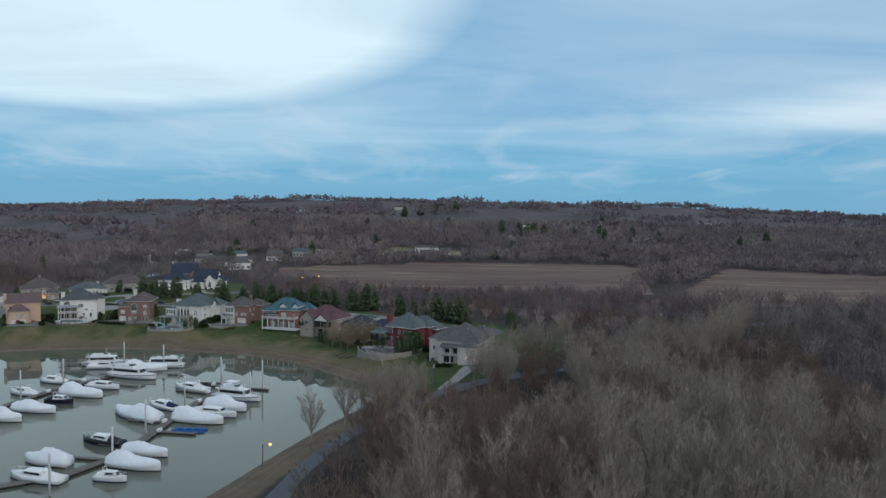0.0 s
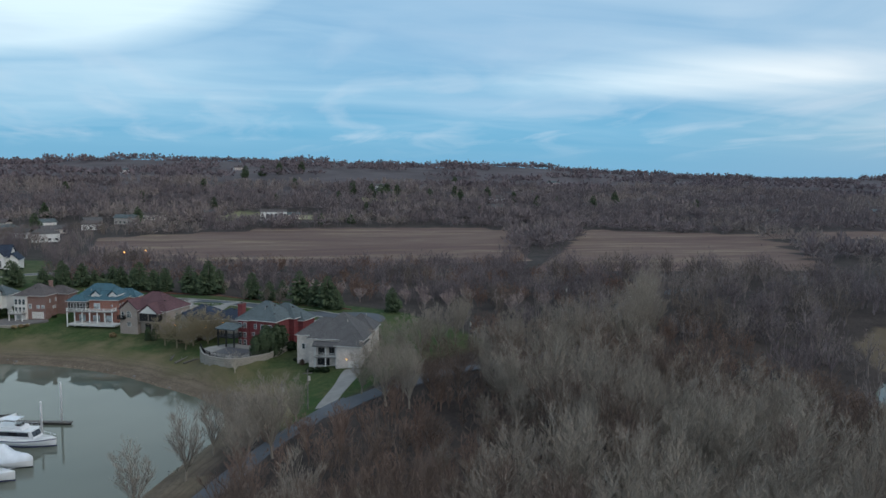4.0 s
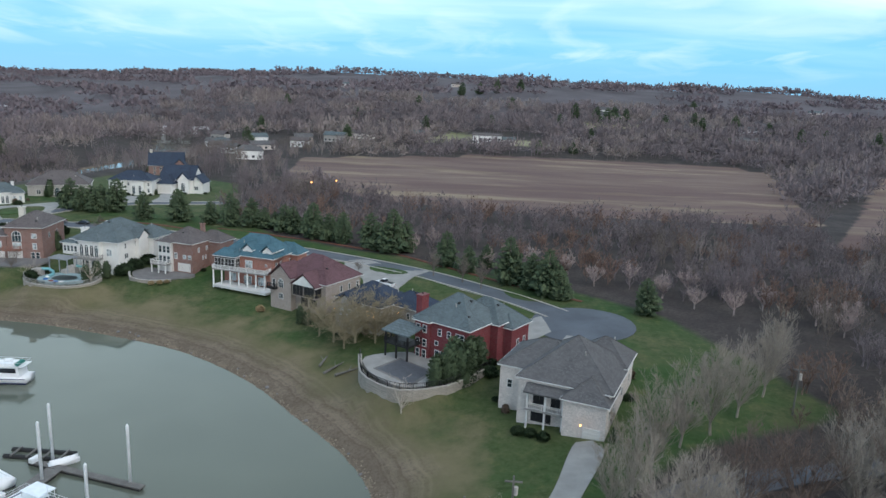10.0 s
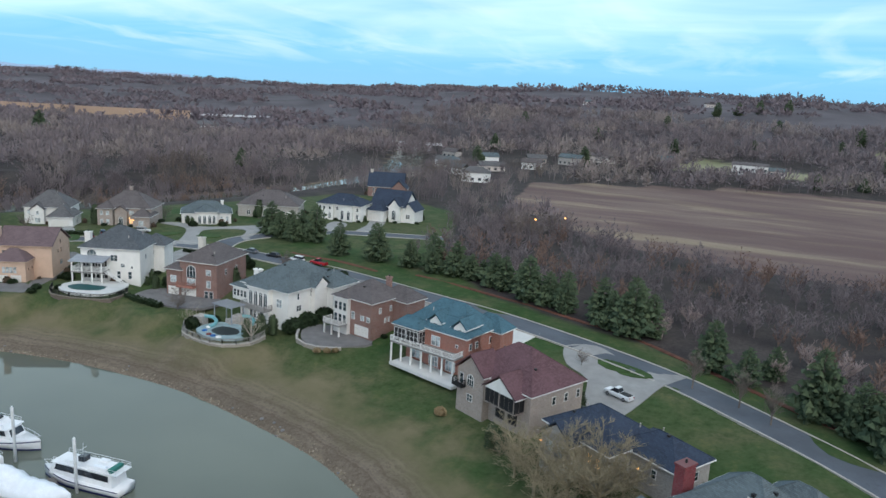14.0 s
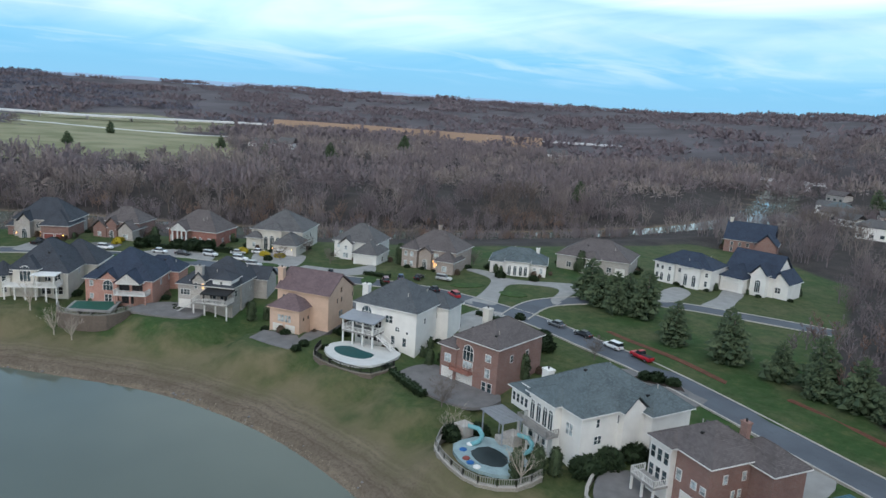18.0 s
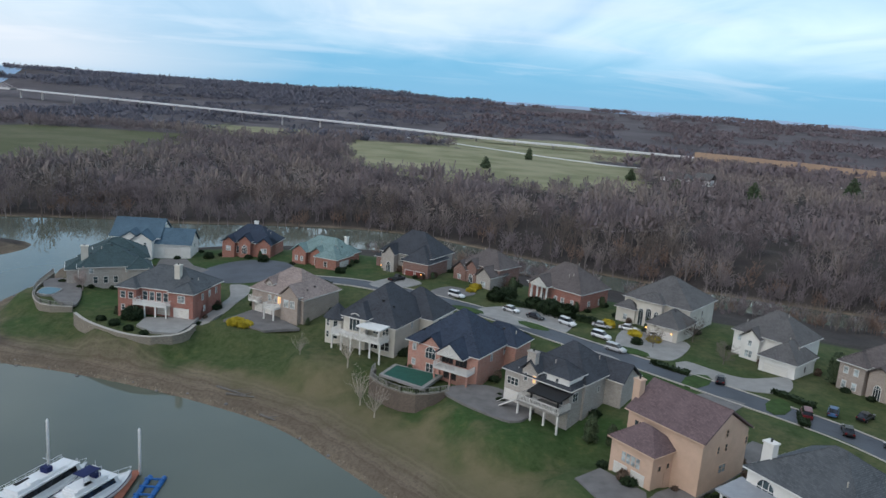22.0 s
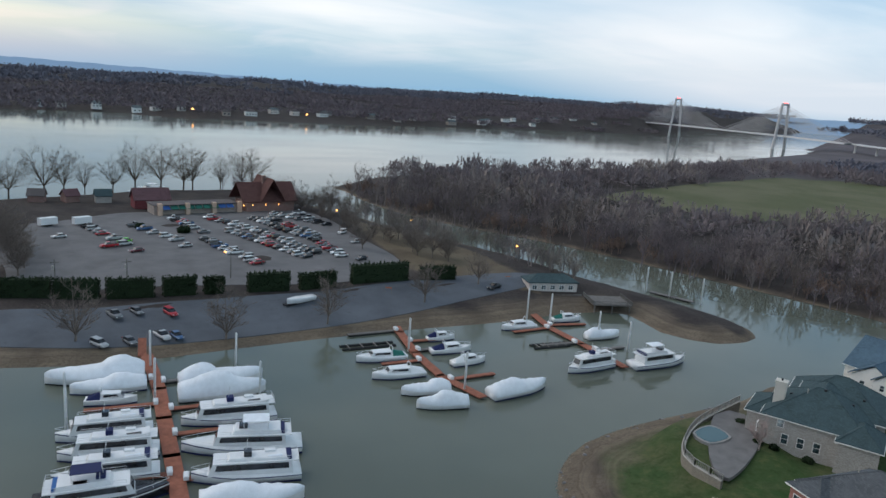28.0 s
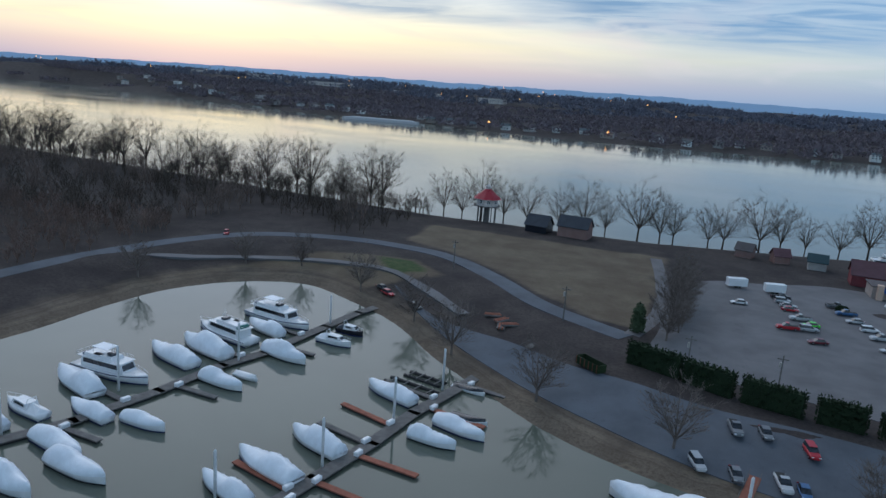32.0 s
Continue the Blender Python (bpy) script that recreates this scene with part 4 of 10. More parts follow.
NEAR = [bare_tree(11 + i, 15, 6, 11, 9, 4, 0.27, 0.015, 0.060, (0.9, 2.2)).mesh("bare_tree", M["bark_brown"]) for i in range(3)] + [bare_tree(31 + i, 15, 6, 12, 9, 4, 0.25, 0.016, 0.060, (0.9, 2.2)).mesh("bare_tree", M["bark_pale"]) for i in range(3)]
OPEN = [bare_tree(51 + i, 10, 7, 11, 8, 4, 0.34, 0.015, 0.042, (0.0, 1.0)).mesh("bare_tree", M["bark"]) for i in range(3)]
BANK = [bare_tree(61 + i, 15, 7, 12, 7, 3, 0.33, 0.015, 0.036, (0.0, 1.1)).mesh("bare_tree", M["bark_dark"]) for i in range(3)]


def near_tree(x, y, h, mesh, label, group):
    s = h / 15.0
    ob = new("bare_tree", mesh)
    ob.matrix_world = Matrix.LocRotScale((x, y, hz(x, y)), Euler((0, 0, random.uniform(0, 6.28))), (s * random.uniform(0.9, 1.15), s * random.uniform(0.9, 1.15), s))
    return tagged(ob, label, "tree", group)


def clump(seed, n, radius, h0, h1, w, mat, pieces=28, bw=0.5):
    r = random.Random(seed)
    mb = MB()
    for _ in range(n):
        a, q = r.uniform(0, 6.28), radius * math.sqrt(r.random())
        far_tree(mb, r, q * math.cos(a), q * math.sin(a), 0, r.uniform(h0, h1), w * r.uniform(0.75, 1.25), pieces, bw)
    return mb.mesh("woods_clump", mat)


def mid_clump(seed, n, radius, mat, h0=11, h1=17, stems=4, boughs=6, twigs=5, fine=2, wt=0.16):
    r = random.Random(seed)
    mb = MB()
    for i in range(n):
        a, q = r.uniform(0, 6.28), radius * math.sqrt(r.random())
        t = bare_tree(seed * 50 + i, r.uniform(h0, h1), stems, boughs, twigs, fine, 0.27, 0.018, wt)
        mb.add([(x + q * math.cos(a), y + q * math.sin(a), z) for x, y, z in t.v], t.f)
    return mb.mesh("woods_clump", mat)


def keep_out(x, y):
    """Where no wood grows: water, fields, roads, lawns, the marina's ground."""
    bad = np.zeros(x.shape, bool)
    for poly in WATER_EDGE:
        bad |= inside(poly, x, y) | (edge_distance(poly, x, y) < np.where((x < -245) & (y > -200), 1.5, 6))
    for polys in FIELDS.values():
        for poly in polys:
            bad |= inside(poly, x, y) | (edge_distance(poly, x, y) < 9) if len(poly) < 12 else inside(poly, x, y)
    return bad


ROADS = [[(29, 195), (-35, 244), (-100, 265), (-150, 270)], [(-150, 270), (-146, 302), (-96, 332)], [(-20, -60), (-22, -34), (-20, 15), (-14, 60), (-1, 92), (17, 118), (35, 132), (54, 141), (80, 148), (106, 162), (126, 190), (142, 212), (180, 236)]]


def road_clear(x, y, gap):
    d = np.full(x.shape, 1e9)
    for line in ROADS:
        d = np.minimum(d, edge_distance(line, x, y, False))
    return d > gap


def scatter(n, box, seed):
    r = np.random.RandomState(seed)
    return r.uniform(box[0], box[2], n), r.uniform(box[1], box[3], n)


# the wood under the flight's first stretch: single trees near the path, clumps behind
def plant_near():
    x, y = scatter(5200, (-24, -90, 130, 175), 3)
    ok = ~keep_out(x, y) & road_clear(x, y, 4.5) & ~((x < 62) & (y > 128)) & ~((x < 28) & (y > 112))
    x, y = x[ok], y[ok]
    kept = []
    for px, py in zip(x, y):
        low = px < 52 and 58 < py < 114
        if all((px - a) ** 2 + (py - b) ** 2 > (8.0 if low else 5.4) ** 2 for a, b in kept):
            kept.append((px, py))
    kept.sort(key=lambda q: math.hypot(q[0] - 55, (q[1] - 50) * 0.7))
    for i, (px, py) in enumerate(kept[:120]):
        pale = random.random() < min(0.92, max(0.2, (px - 12) / 45)) + 0.15 * math.sin(px * 0.11 + py * 0.07)
        low = px < 52 and 58 < py < 114
        near_tree(px, py, random.uniform(7, 10.5) if low else random.uniform(13, 20), NEAR[(i % 3) + (3 if pale else 0)], "leafless brown tree in the bare wood" if not pale else "leafless pale-barked tree in the bare wood", "trees of the near wood")
    return [q for q in kept[120:250] if not (q[0] < 52 and 58 < q[1] < 114)]



FURTHER = plant_near()


def plant_woods():
    woods = thing("woods", "bare winter woods of many leafless trees", "woods", kind="stuff")
    under = [mid_clump(50 + i, 5, 6.5, (M["brush_red"], M["bark_brown"], M["brush_red"])[i], 4.5, 9, 4, 5, 5, 3, 0.10) for i in range(3)]
    mids = [mid_clump(70 + i, 6, 9.5, (M["bark"], M["twig_far"], M["twig_pale"], M["twig_far"])[i], 11, 17, 4, 5, 5, 1, 0.19) for i in range(4)]
    darks = [mid_clump(170 + i, 6, 8.0, (M["bark_dark"], M["bark_brown"], M["bark_dark"])[i], 10, 17, 4, 5, 5, 1, 0.16) for i in range(3)]
    brush = [mid_clump(80 + i, 7, 8.0, (M["twig_far"], M["brush_red"], M["twig_far"])[i], 4.5, 9.0, 4, 4, 4, 1, 0.30) for i in range(3)]
    fars = [clump(90 + i, 26, 25, 8.5, 13.5, 4.2, (M["twig_far"], M["twig_far"], M["twig_pale"], M["twig_far"])[i], 19, 0.9) for i in range(4)]
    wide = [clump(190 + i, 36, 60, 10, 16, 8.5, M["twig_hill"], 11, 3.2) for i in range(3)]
    # clumps for the farthest woods, with haze tinted into their material
    ridge = [clump(195 + i, 36, 60, 10, 16, 8.5, M["twig_haze"], 11, 3.2) for i in range(3)]

    stock = {}

    def raw(me):
        """Corner places and triangles of a clump, as arrays."""
        if me.name not in stock:
            v, f = np.empty(len(me.vertices) * 3, np.float32), []
            me.vertices.foreach_get("co", v)
            for q in me.polygons:
                k = q.vertices
                f += [(k[0], k[j], k[j + 1]) for j in range(1, len(k) - 1)]
            stock[me.name] = (v.reshape(-1, 3), np.array(f, np.int32))
        return stock[me.name]

    def plant(meshes, places, s0, s1):
        """One stretch of woods as one mesh, a clump at each place."""
        V, F, K, n = [], [], [], 0
        zs = height(np.array([q[0] for q in places]), np.array([q[1] for q in places])) - 0.3
        mats = []
        for i, ((x, y), z) in enumerate(zip(places, zs)):
            me = meshes[i % len(meshes)]
            v, f = raw(me)
            s, a = s0 + (s1 - s0) * ((i * 0.37) % 1), (i * 2.399) % 6.28
            c, d, up = math.cos(a) * s, math.sin(a) * s, s * (0.85 + 0.3 * ((i * 0.618) % 1))
            V.append(np.stack([v[:, 0] * c - v[:, 1] * d + x, v[:, 0] * d + v[:, 1] * c + y, v[:, 2] * up + z], 1))
            F.append(f + n)
            if me.materials[0] not in mats:
                mats.append(me.materials[0])
            K.append(np.full(len(f), mats.index(me.materials[0]), np.int32))
            n += len(v)
        V, F, K = np.concatenate(V), np.concatenate(F), np.concatenate(K)
        me = bpy.data.meshes.new("woods_stretch")
        me.vertices.add(len(V))
        me.vertices.foreach_set("co", V.astype(np.float32).ravel())
        me.loops.add(F.size)
        me.loops.foreach_set("vertex_index", F.ravel())
        me.polygons.add(len(F))
        me.polygons.foreach_set("loop_start", np.arange(0, F.size, 3, dtype=np.int32))
        for m in mats:
            me.materials.append(m)
        me.polygons.foreach_set("material_index", K)
        me.update(calc_edges=True)
        ob = new("woods_stretch", me)
        ob.parent = woods
        tagged(ob, kind="stuff")

    def spread(meshes, n, box, seed, gap, test, s0, s1, clear=9.0):
        x, y = scatter(n, box, seed)
        ok = ~keep_out(x, y) & test(x, y) & road_clear(x, y, clear)
        x, y = x[ok], y[ok]
        kept, cells = [], {}
        for px, py in zip(x, y):
            c = (int(px // gap), int(py // gap))
            if any((px - a) ** 2 + (py - b) ** 2 < gap * gap for i in (-1, 0, 1) for j in (-1, 0, 1) for a, b in cells.get((c[0] + i, c[1] + j), ())):
                continue
            cells.setdefault(c, []).append((px, py))
            kept.append((px, py))
        plant(meshes, kept, s0, s1)

    # strip between the street and the field, and round the first wood
    def strip(x, y):
        line = np.interp(x, [-100, -60, -10, 30, 90, 150], [290, 275, 252, 222, 196, 186])
        return (y > line + 12) & (x > -95)
    beyond = np.array([-372, -370, -402, -407, -404, -342, -276, -254])
    bank_y = np.array([-220, -110, 22, 105, 210, 276, 387, 490])
    spread(under, 3600, (-18, -85, 140, 172), 20, 9.0, lambda x, y: ~((x < 62) & (y > 122)) & ~((x < 30) & (y > 108)), 0.9, 1.2, 4.6)
    spread(brush, 2600, (-100, 200, 150, 380), 21, 10.5, strip, 0.85, 1.15)
    spread(mids, 900, (60, 150, 260, 300), 34, 14, lambda x, y: strip(x, y) | ((x > 84) & (y > 172 - 0.4 * (x - 84))), 0.6, 0.85, 7.0)
    spread(mids, 1500, (130, -120, 300, 340), 22, 21, lambda x, y: x > 135, 0.85, 1.05)
    spread(darks, 2600, (-75, -250, 260, -75), 25, 12.0, lambda x, y: ((x > -12) | (y < -0.5 * x - 150)) & (y > -222 - 0.35 * x), 0.6, 0.9, 7.0)
    plant(NEAR, FURTHER, 0.85, 1.3)
    # beyond the creek
    spread(mids, 2600, (-520, -200, -200, 480), 23, 13.0, lambda x, y: (edge_distance(CREEK_FAR, x, y, False) < 52) & (x < np.interp(y, bank_y, beyond)), 0.9, 1.15)
    spread(brush, 4200, (-520, -200, -200, 480), 36, 7.6, lambda x, y: (edge_distance(CREEK_FAR, x, y, False) < 18) & (x < np.interp(y, bank_y, beyond) + 4), 0.9, 1.25)
    spread(fars, 4200, (-1000, -330, -260, 760), 24, 31, lambda x, y: (x < np.interp(y, [-330, -110, 105, 210, 276, 387, 560, 760], [-470, -430, -455, -450, -395, -330, -300, -340])) & ~((x < -600) & (y < -250)), 0.9, 1.15)
    spread(mids, 1500, (-262, 350, -60, 620), 35, 15, lambda x, y: (y > np.interp(x, [-262, -200, -150, -95], [480, 440, 420, 345])) & ~((x > -70) & (y < 372)), 0.6, 0.85)
    spread(mids, 700, (-352, -214, -296, 0), 38, 10.5, lambda x, y: (edge_distance(SHORE_SOUTH[-9:], x, y, False) < 22) & (x < -306 - 0.06 * y), 0.6, 0.85, 3.0)
    # the near bank of the creek, behind the houses
    spread(brush, 1600, (-362, 190, -205, 440), 41, 7.0, lambda x, y: (edge_distance(CREEK_NEAR, x, y, False) < 26) & (x < np.interp(y, [190, 236, 304, 345, 420], [-318, -290, -232, -218, -200])), 0.5, 0.85)
    spread(mids, 500, (-362, 190, -205, 440), 42, 15.0, lambda x, y: (edge_distance(CREEK_NEAR, x, y, False) < 22) & (x < np.interp(y, [190, 236, 304, 345, 420], [-326, -300, -244, -230, -210])), 0.45, 0.62)
    # round the fields and up the hills
    spread(fars, 4200, (-330, 300, 760, 760), 26, 31, lambda x, y: (strip(x, y) & (y > 372)) | (x > 300), 0.9, 1.15)
    spread(fars, 4000, (-420, 700, 900, 1150), 27, 40, lambda x, y: y > 700, 1.1, 1.4)
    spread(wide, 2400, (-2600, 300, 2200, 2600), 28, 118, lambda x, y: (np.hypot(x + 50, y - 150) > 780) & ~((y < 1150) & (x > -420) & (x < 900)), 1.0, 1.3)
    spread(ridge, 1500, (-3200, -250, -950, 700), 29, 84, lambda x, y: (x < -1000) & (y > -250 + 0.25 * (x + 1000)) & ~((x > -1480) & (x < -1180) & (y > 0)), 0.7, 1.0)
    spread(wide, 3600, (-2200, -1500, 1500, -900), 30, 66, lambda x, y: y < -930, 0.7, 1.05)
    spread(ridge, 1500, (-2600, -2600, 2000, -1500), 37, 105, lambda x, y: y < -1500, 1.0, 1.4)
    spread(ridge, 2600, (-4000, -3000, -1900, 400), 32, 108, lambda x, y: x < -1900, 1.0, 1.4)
    spread(fars, 900, (-1000, -420, -420, -180), 31, 28, lambda x, y: (x < -430) & (y > -0.2 * x - 360), 0.55, 0.75)


plant_woods()


def riverside(n, x0, x1, label, h0, h1, seed, deep):
    r = random.Random(seed)
    for i in range(n):
        x = x0 + (x1 - x0) * (i + r.random() * 0.8) / n
        y = float(np.interp(x, [p[0] for p in RIVER_NEAR[::-1]], [p[1] for p in RIVER_NEAR[::-1]])) + 7 + r.random() * deep
        near_tree(x, y, r.uniform(h0, h1), BANK[r.randrange(3)], label, "trees on the river bank")


riverside(38, -60, 260, "tall leafless tree on the river bank", 21, 32, 5, 26)
riverside(24, -320, -75, "leafless tree on the river bank by the car park", 18, 30, 6, 8)


def riverside_thicket(n, x0, x1, h0, h1, seed, deep):
    """The uncountable growth behind the bank's tall trees, joined."""
    r = random.Random(seed)
    bm = bmesh.new()
    for i in range(n):
        x = x0 + (x1 - x0) * (i + r.random() * 0.8) / n
        y = float(np.interp(x, [p[0] for p in RIVER_NEAR[::-1]], [p[1] for p in RIVER_NEAR[::-1]])) + 7 + r.random() * deep
        s = r.uniform(h0, h1) / 15
        k = len(bm.verts)
        bm.from_mesh(BANK[i % 3])
        bm.verts.ensure_lookup_table()
        m = Matrix.LocRotScale((x, y, hz(x, y)), Euler((0, 0, r.uniform(0, 6.28))), (s, s, s))
        for v in bm.verts[k:]:
            v.co = m @ v.co
    me = bpy.data.meshes.new("thicket")
    bm.to_mesh(me)
    bm.free()
    me.materials.append(M["bark_dark"])
    tagged(new("thicket", me), "dense leafless thicket along the river bank", "thicket", kind="stuff")


riverside_thicket(22, -66, 70, 9, 16, 9, 60)


# ---- houses ----
def roof_mesh(x0, y0, x1, y1, z, kind, pitch, over=0.5):
    """A roof over a rectangle: hip, gx and gy (gables, ridge along x or y), shed or flat; with eave depth."""
    x0, y0, x1, y1 = x0 - over, y0 - over, x1 + over, y1 + over
    w, d, mb, t = x1 - x0, y1 - y0, MB(), 0.28
    base = [(x0, y0), (x1, y0), (x1, y1), (x0, y1)]
    low = [(*p, z - t) for p in base]
    eave = [(*p, z) for p in base]
    if kind == "hip":
        h = min(w, d) / 2
        rise = h * pitch
        a, b = ((x0 + h, (y0 + y1) / 2), (x1 - h, (y0 + y1) / 2)) if w >= d else (((x0 + x1) / 2, y0 + h), ((x0 + x1) / 2, y1 - h))
        top = [(*a, z + rise), (*b, z + rise)]
        slopes = [(4, 5, 9, 8), (5, 6, 9), (6, 7, 8, 9), (7, 4, 8)] if w >= d else [(4, 5, 8), (5, 6, 9, 8), (6, 7, 9), (7, 4, 8, 9)]
        mb.add(low + eave + top, slopes + [(3, 2, 1, 0)] + [(i, (i + 1) % 4, 4 + (i + 1) % 4, 4 + i) for i in range(4)])
        return mb, rise
    if kind in ("gx", "gy"):
        along = kind == "gx"
        half = (d if along else w) / 2
        rise = half * pitch
        prof = [(-half, 0), (0, rise), (half, 0), (half, -t), (0, rise - t), (-half, -t)]
        v = []
        for e in ((x0, x1) if along else (y0, y1)):
            for o, q in prof:
                v.append((e, (y0 + y1) / 2 + o, z + q) if along else ((x0 + x1) / 2 + o, e, z + q))
        f = [(0, 1, 7, 6), (1, 2, 8, 7), (2, 3, 9, 8), (3, 4, 10, 9), (4, 5, 11, 10), (5, 0, 6, 11), (5, 4, 1, 0), (4, 3, 2, 1), (6, 7, 10, 11), (7, 8, 9, 10)]
        mb.add(v, f)
        return mb, rise
    if kind == "shed":
        rise = d * pitch
        top = [(x0, y0, z), (x1, y0, z), (x1, y1, z + rise), (x0, y1, z + rise)]
        mb.add([(a, b, c - t) for a, b, c in top] + top, [(3, 2, 1, 0), (4, 5, 6, 7)] + [(i, (i + 1) % 4, 4 + (i + 1) % 4, 4 + i) for i in range(4)])
        return mb, rise
    mb.box(x0, y0, z - t, x1, y1, z)
    return mb, 0


def arch_points(w, h, n=8):
    r = w / 2
    return [(-r, 0), (r, 0)] + [(r * math.cos(math.pi * i / n), h - r + r * math.sin(math.pi * i / n)) for i in range(n + 1)]


def opening(parent, base, out, along, w, h, style, trim, glass):
    """A window or door set on a wall: frame proud of the wall, panes behind its bars. base: middle of the sill."""
    base, out, along = Vector(base), Vector(out), Vector(along)

    def at(u, z, o):
        return base + along * u + out * o + Vector((0, 0, z))

    def slab(mb, u0, z0, u1, z1, o0, o1):
        q = [at(u0, z0, o0), at(u1, z0, o0), at(u1, z1, o0), at(u0, z1, o0), at(u0, z0, o1), at(u1, z0, o1), at(u1, z1, o1), at(u0, z1, o1)]
        mb.add(q, [(3, 2, 1, 0), (4, 5, 6, 7), (0, 1, 5, 4), (1, 2, 6, 5), (2, 3, 7, 6), (3, 0, 4, 7)])

    if style == "garage":
        ob = part("garage_door", MB(), None, parent)
        mb = MB()
        rows = 4
        for i in range(rows):
            slab(mb, -w / 2, i * h / rows + 0.02, w / 2, (i + 1) * h / rows - 0.02, -0.1, 0.05)
        ob.data = mb.mesh("garage_door", trim)
        fr = MB()
        slab(fr, -w / 2 - 0.15, 0, -w / 2, h + 0.15, -0.1, 0.10), slab(fr, w / 2, 0, w / 2 + 0.15, h + 0.15, -0.1, 0.10), slab(fr, -w / 2, h, w / 2, h + 0.15, -0.1, 0.10)
        part("frame", fr, M["trim"], ob)
        return ob
    if style == "door":
        mb = MB()
        slab(mb, -w / 2, 0, w / 2, h, -0.1, 0.06)
        ob = part("door", mb, trim, parent)
        return ob
    fr, pn = MB(), MB()
    b = 0.11
    if style == "arch":
        pts = arch_points(w, h)
        n = len(pts)
        inner = [(u * (1 - 2 * b / w), b + (z - b) * (1 - 1.2 * b / h)) for u, z in pts]
        v = [at(u, z, 0.08) for u, z in pts] + [at(u, z, 0.08) for u, z in inner] + [at(u, z, -0.05) for u, z in pts]
        f = [(i, (i + 1) % n, n + (i + 1) % n, n + i) for i in range(n)] + [(i, 2 * n + i, 2 * n + (i + 1) % n, (i + 1) % n) for i in range(n)]
        fr.add(v, f)
        slab(fr, -w / 2 + b, h - w / 2 - 0.05, w / 2 - b, h - w / 2 + 0.05, 0.03, 0.08)
        for k in ((-1, 1) if w > 1.4 else (0,)):
            slab(fr, k * w / 6 - 0.04, b, k * w / 6 + 0.04, h - w * 0.12, 0.03, 0.08)
        pn.add([at(u, z, 0.03) for u, z in inner], [tuple(range(n))])
    else:
        k = max(1, round(w / 0.95))
        us = [-w / 2, -w / 2 + b]
        for i in range(1, k):
            us += [-w / 2 + i * w / k - 0.06, -w / 2 + i * w / k + 0.06]
        us += [w / 2 - b, w / 2]
        zs = [0, b] + ([h * 0.52 - 0.04, h * 0.52 + 0.04] if h > 1.1 else []) + [h - b, h]
        nu, nz = len(us), len(zs)
        v = [at(u, z, 0.08) for z in zs for u in us]
        f = [(j * nu + i, j * nu + i + 1, (j + 1) * nu + i + 1, (j + 1) * nu + i) for j in range(nz - 1) for i in range(nu - 1) if not (i % 2 and j % 2)]
        rim = [0, nu - 1, nz * nu - 1, (nz - 1) * nu]
        v += [at(-w / 2, 0, -0.05), at(w / 2, 0, -0.05), at(w / 2, h, -0.05), at(-w / 2, h, -0.05)]
        f += [(rim[(q + 1) % 4], rim[q], nz * nu + q, nz * nu + (q + 1) % 4) for q in range(4)]
        fr.add(v, f)
        win = part("window", fr, trim, parent)
        for i in range(1, nu - 1, 2):
            pm = MB()
            slab(pm, us[i], b, us[i + 1], h - b, -0.04, 0.03)
            part("pane", pm, glass, win)
        return win
    win = part("window", fr, trim, parent)
    part("pane", pn, glass, win)
    return win


FACES = {"F": ((0, -1, 0), (1, 0, 0)), "B": ((0, 1, 0), (-1, 0, 0)), "L": ((-1, 0, 0), (0, -1, 0)), "R": ((1, 0, 0), (0, 1, 0))}


def railing(parent, pts, z, material, h=1.05):
    mb = MB()
    for (a, b) in zip(pts, pts[1:]):
        a, b = Vector((*a, z)), Vector((*b, z))
        n = max(1, int((b - a).length / 0.32))
        mb.tube(a + Vector((0, 0, h)), b + Vector((0, 0, h)), 0.06, 0.06, 4)
        mb.tube(a + Vector((0, 0, 0.15)), b + Vector((0, 0, 0.15)), 0.05, 0.05, 4)
        for i in range(n + 1):
            p = a.lerp(b, i / n)
            r = 0.08 if i in (0, n) or i % 8 == 0 else 0.035
            mb.box(p.x - r, p.y - r, z, p.x + r, p.y + r, z + h)
    return part("railing", mb, material, parent)


def deck(parent, x0, y0, x1, y1, z, down, mat_post, mat_floor, posts=4, roof=None, sides="LFR", rail=None):
    mb = MB().box(x0, y0, z - 0.3, x1, y1, z)
    d = part("deck", mb, mat_floor, parent, "raised deck")
    for i in range(posts):
        x = x0 + 0.25 + (x1 - x0 - 0.5) * i / max(1, posts - 1)
        top = z - 0.3
        if roof:
            top = roof[0]
        part("post", MB().box(x - 0.15, y0 + 0.1, down if down >= 0 else down - 2.5, x + 0.15, y0 + 0.4, top), mat_post, d)
    pts = []
    if "L" in sides:
        pts.append((x0 + 0.1, y1))
    pts += [(x0 + 0.1, y0 + 0.1), (x1 - 0.1, y0 + 0.1)]
    if "R" in sides:
        pts.append((x1 - 0.1, y1))
    railing(d, pts, z, rail or mat_post)
    if roof:
        rm, _ = roof_mesh(x0, y0, x1, y1, roof[0] + 0.2, roof[2], roof[3], 0.4)
        part("deck_roof", rm, roof[1], d)
    return d


HOUSES = []


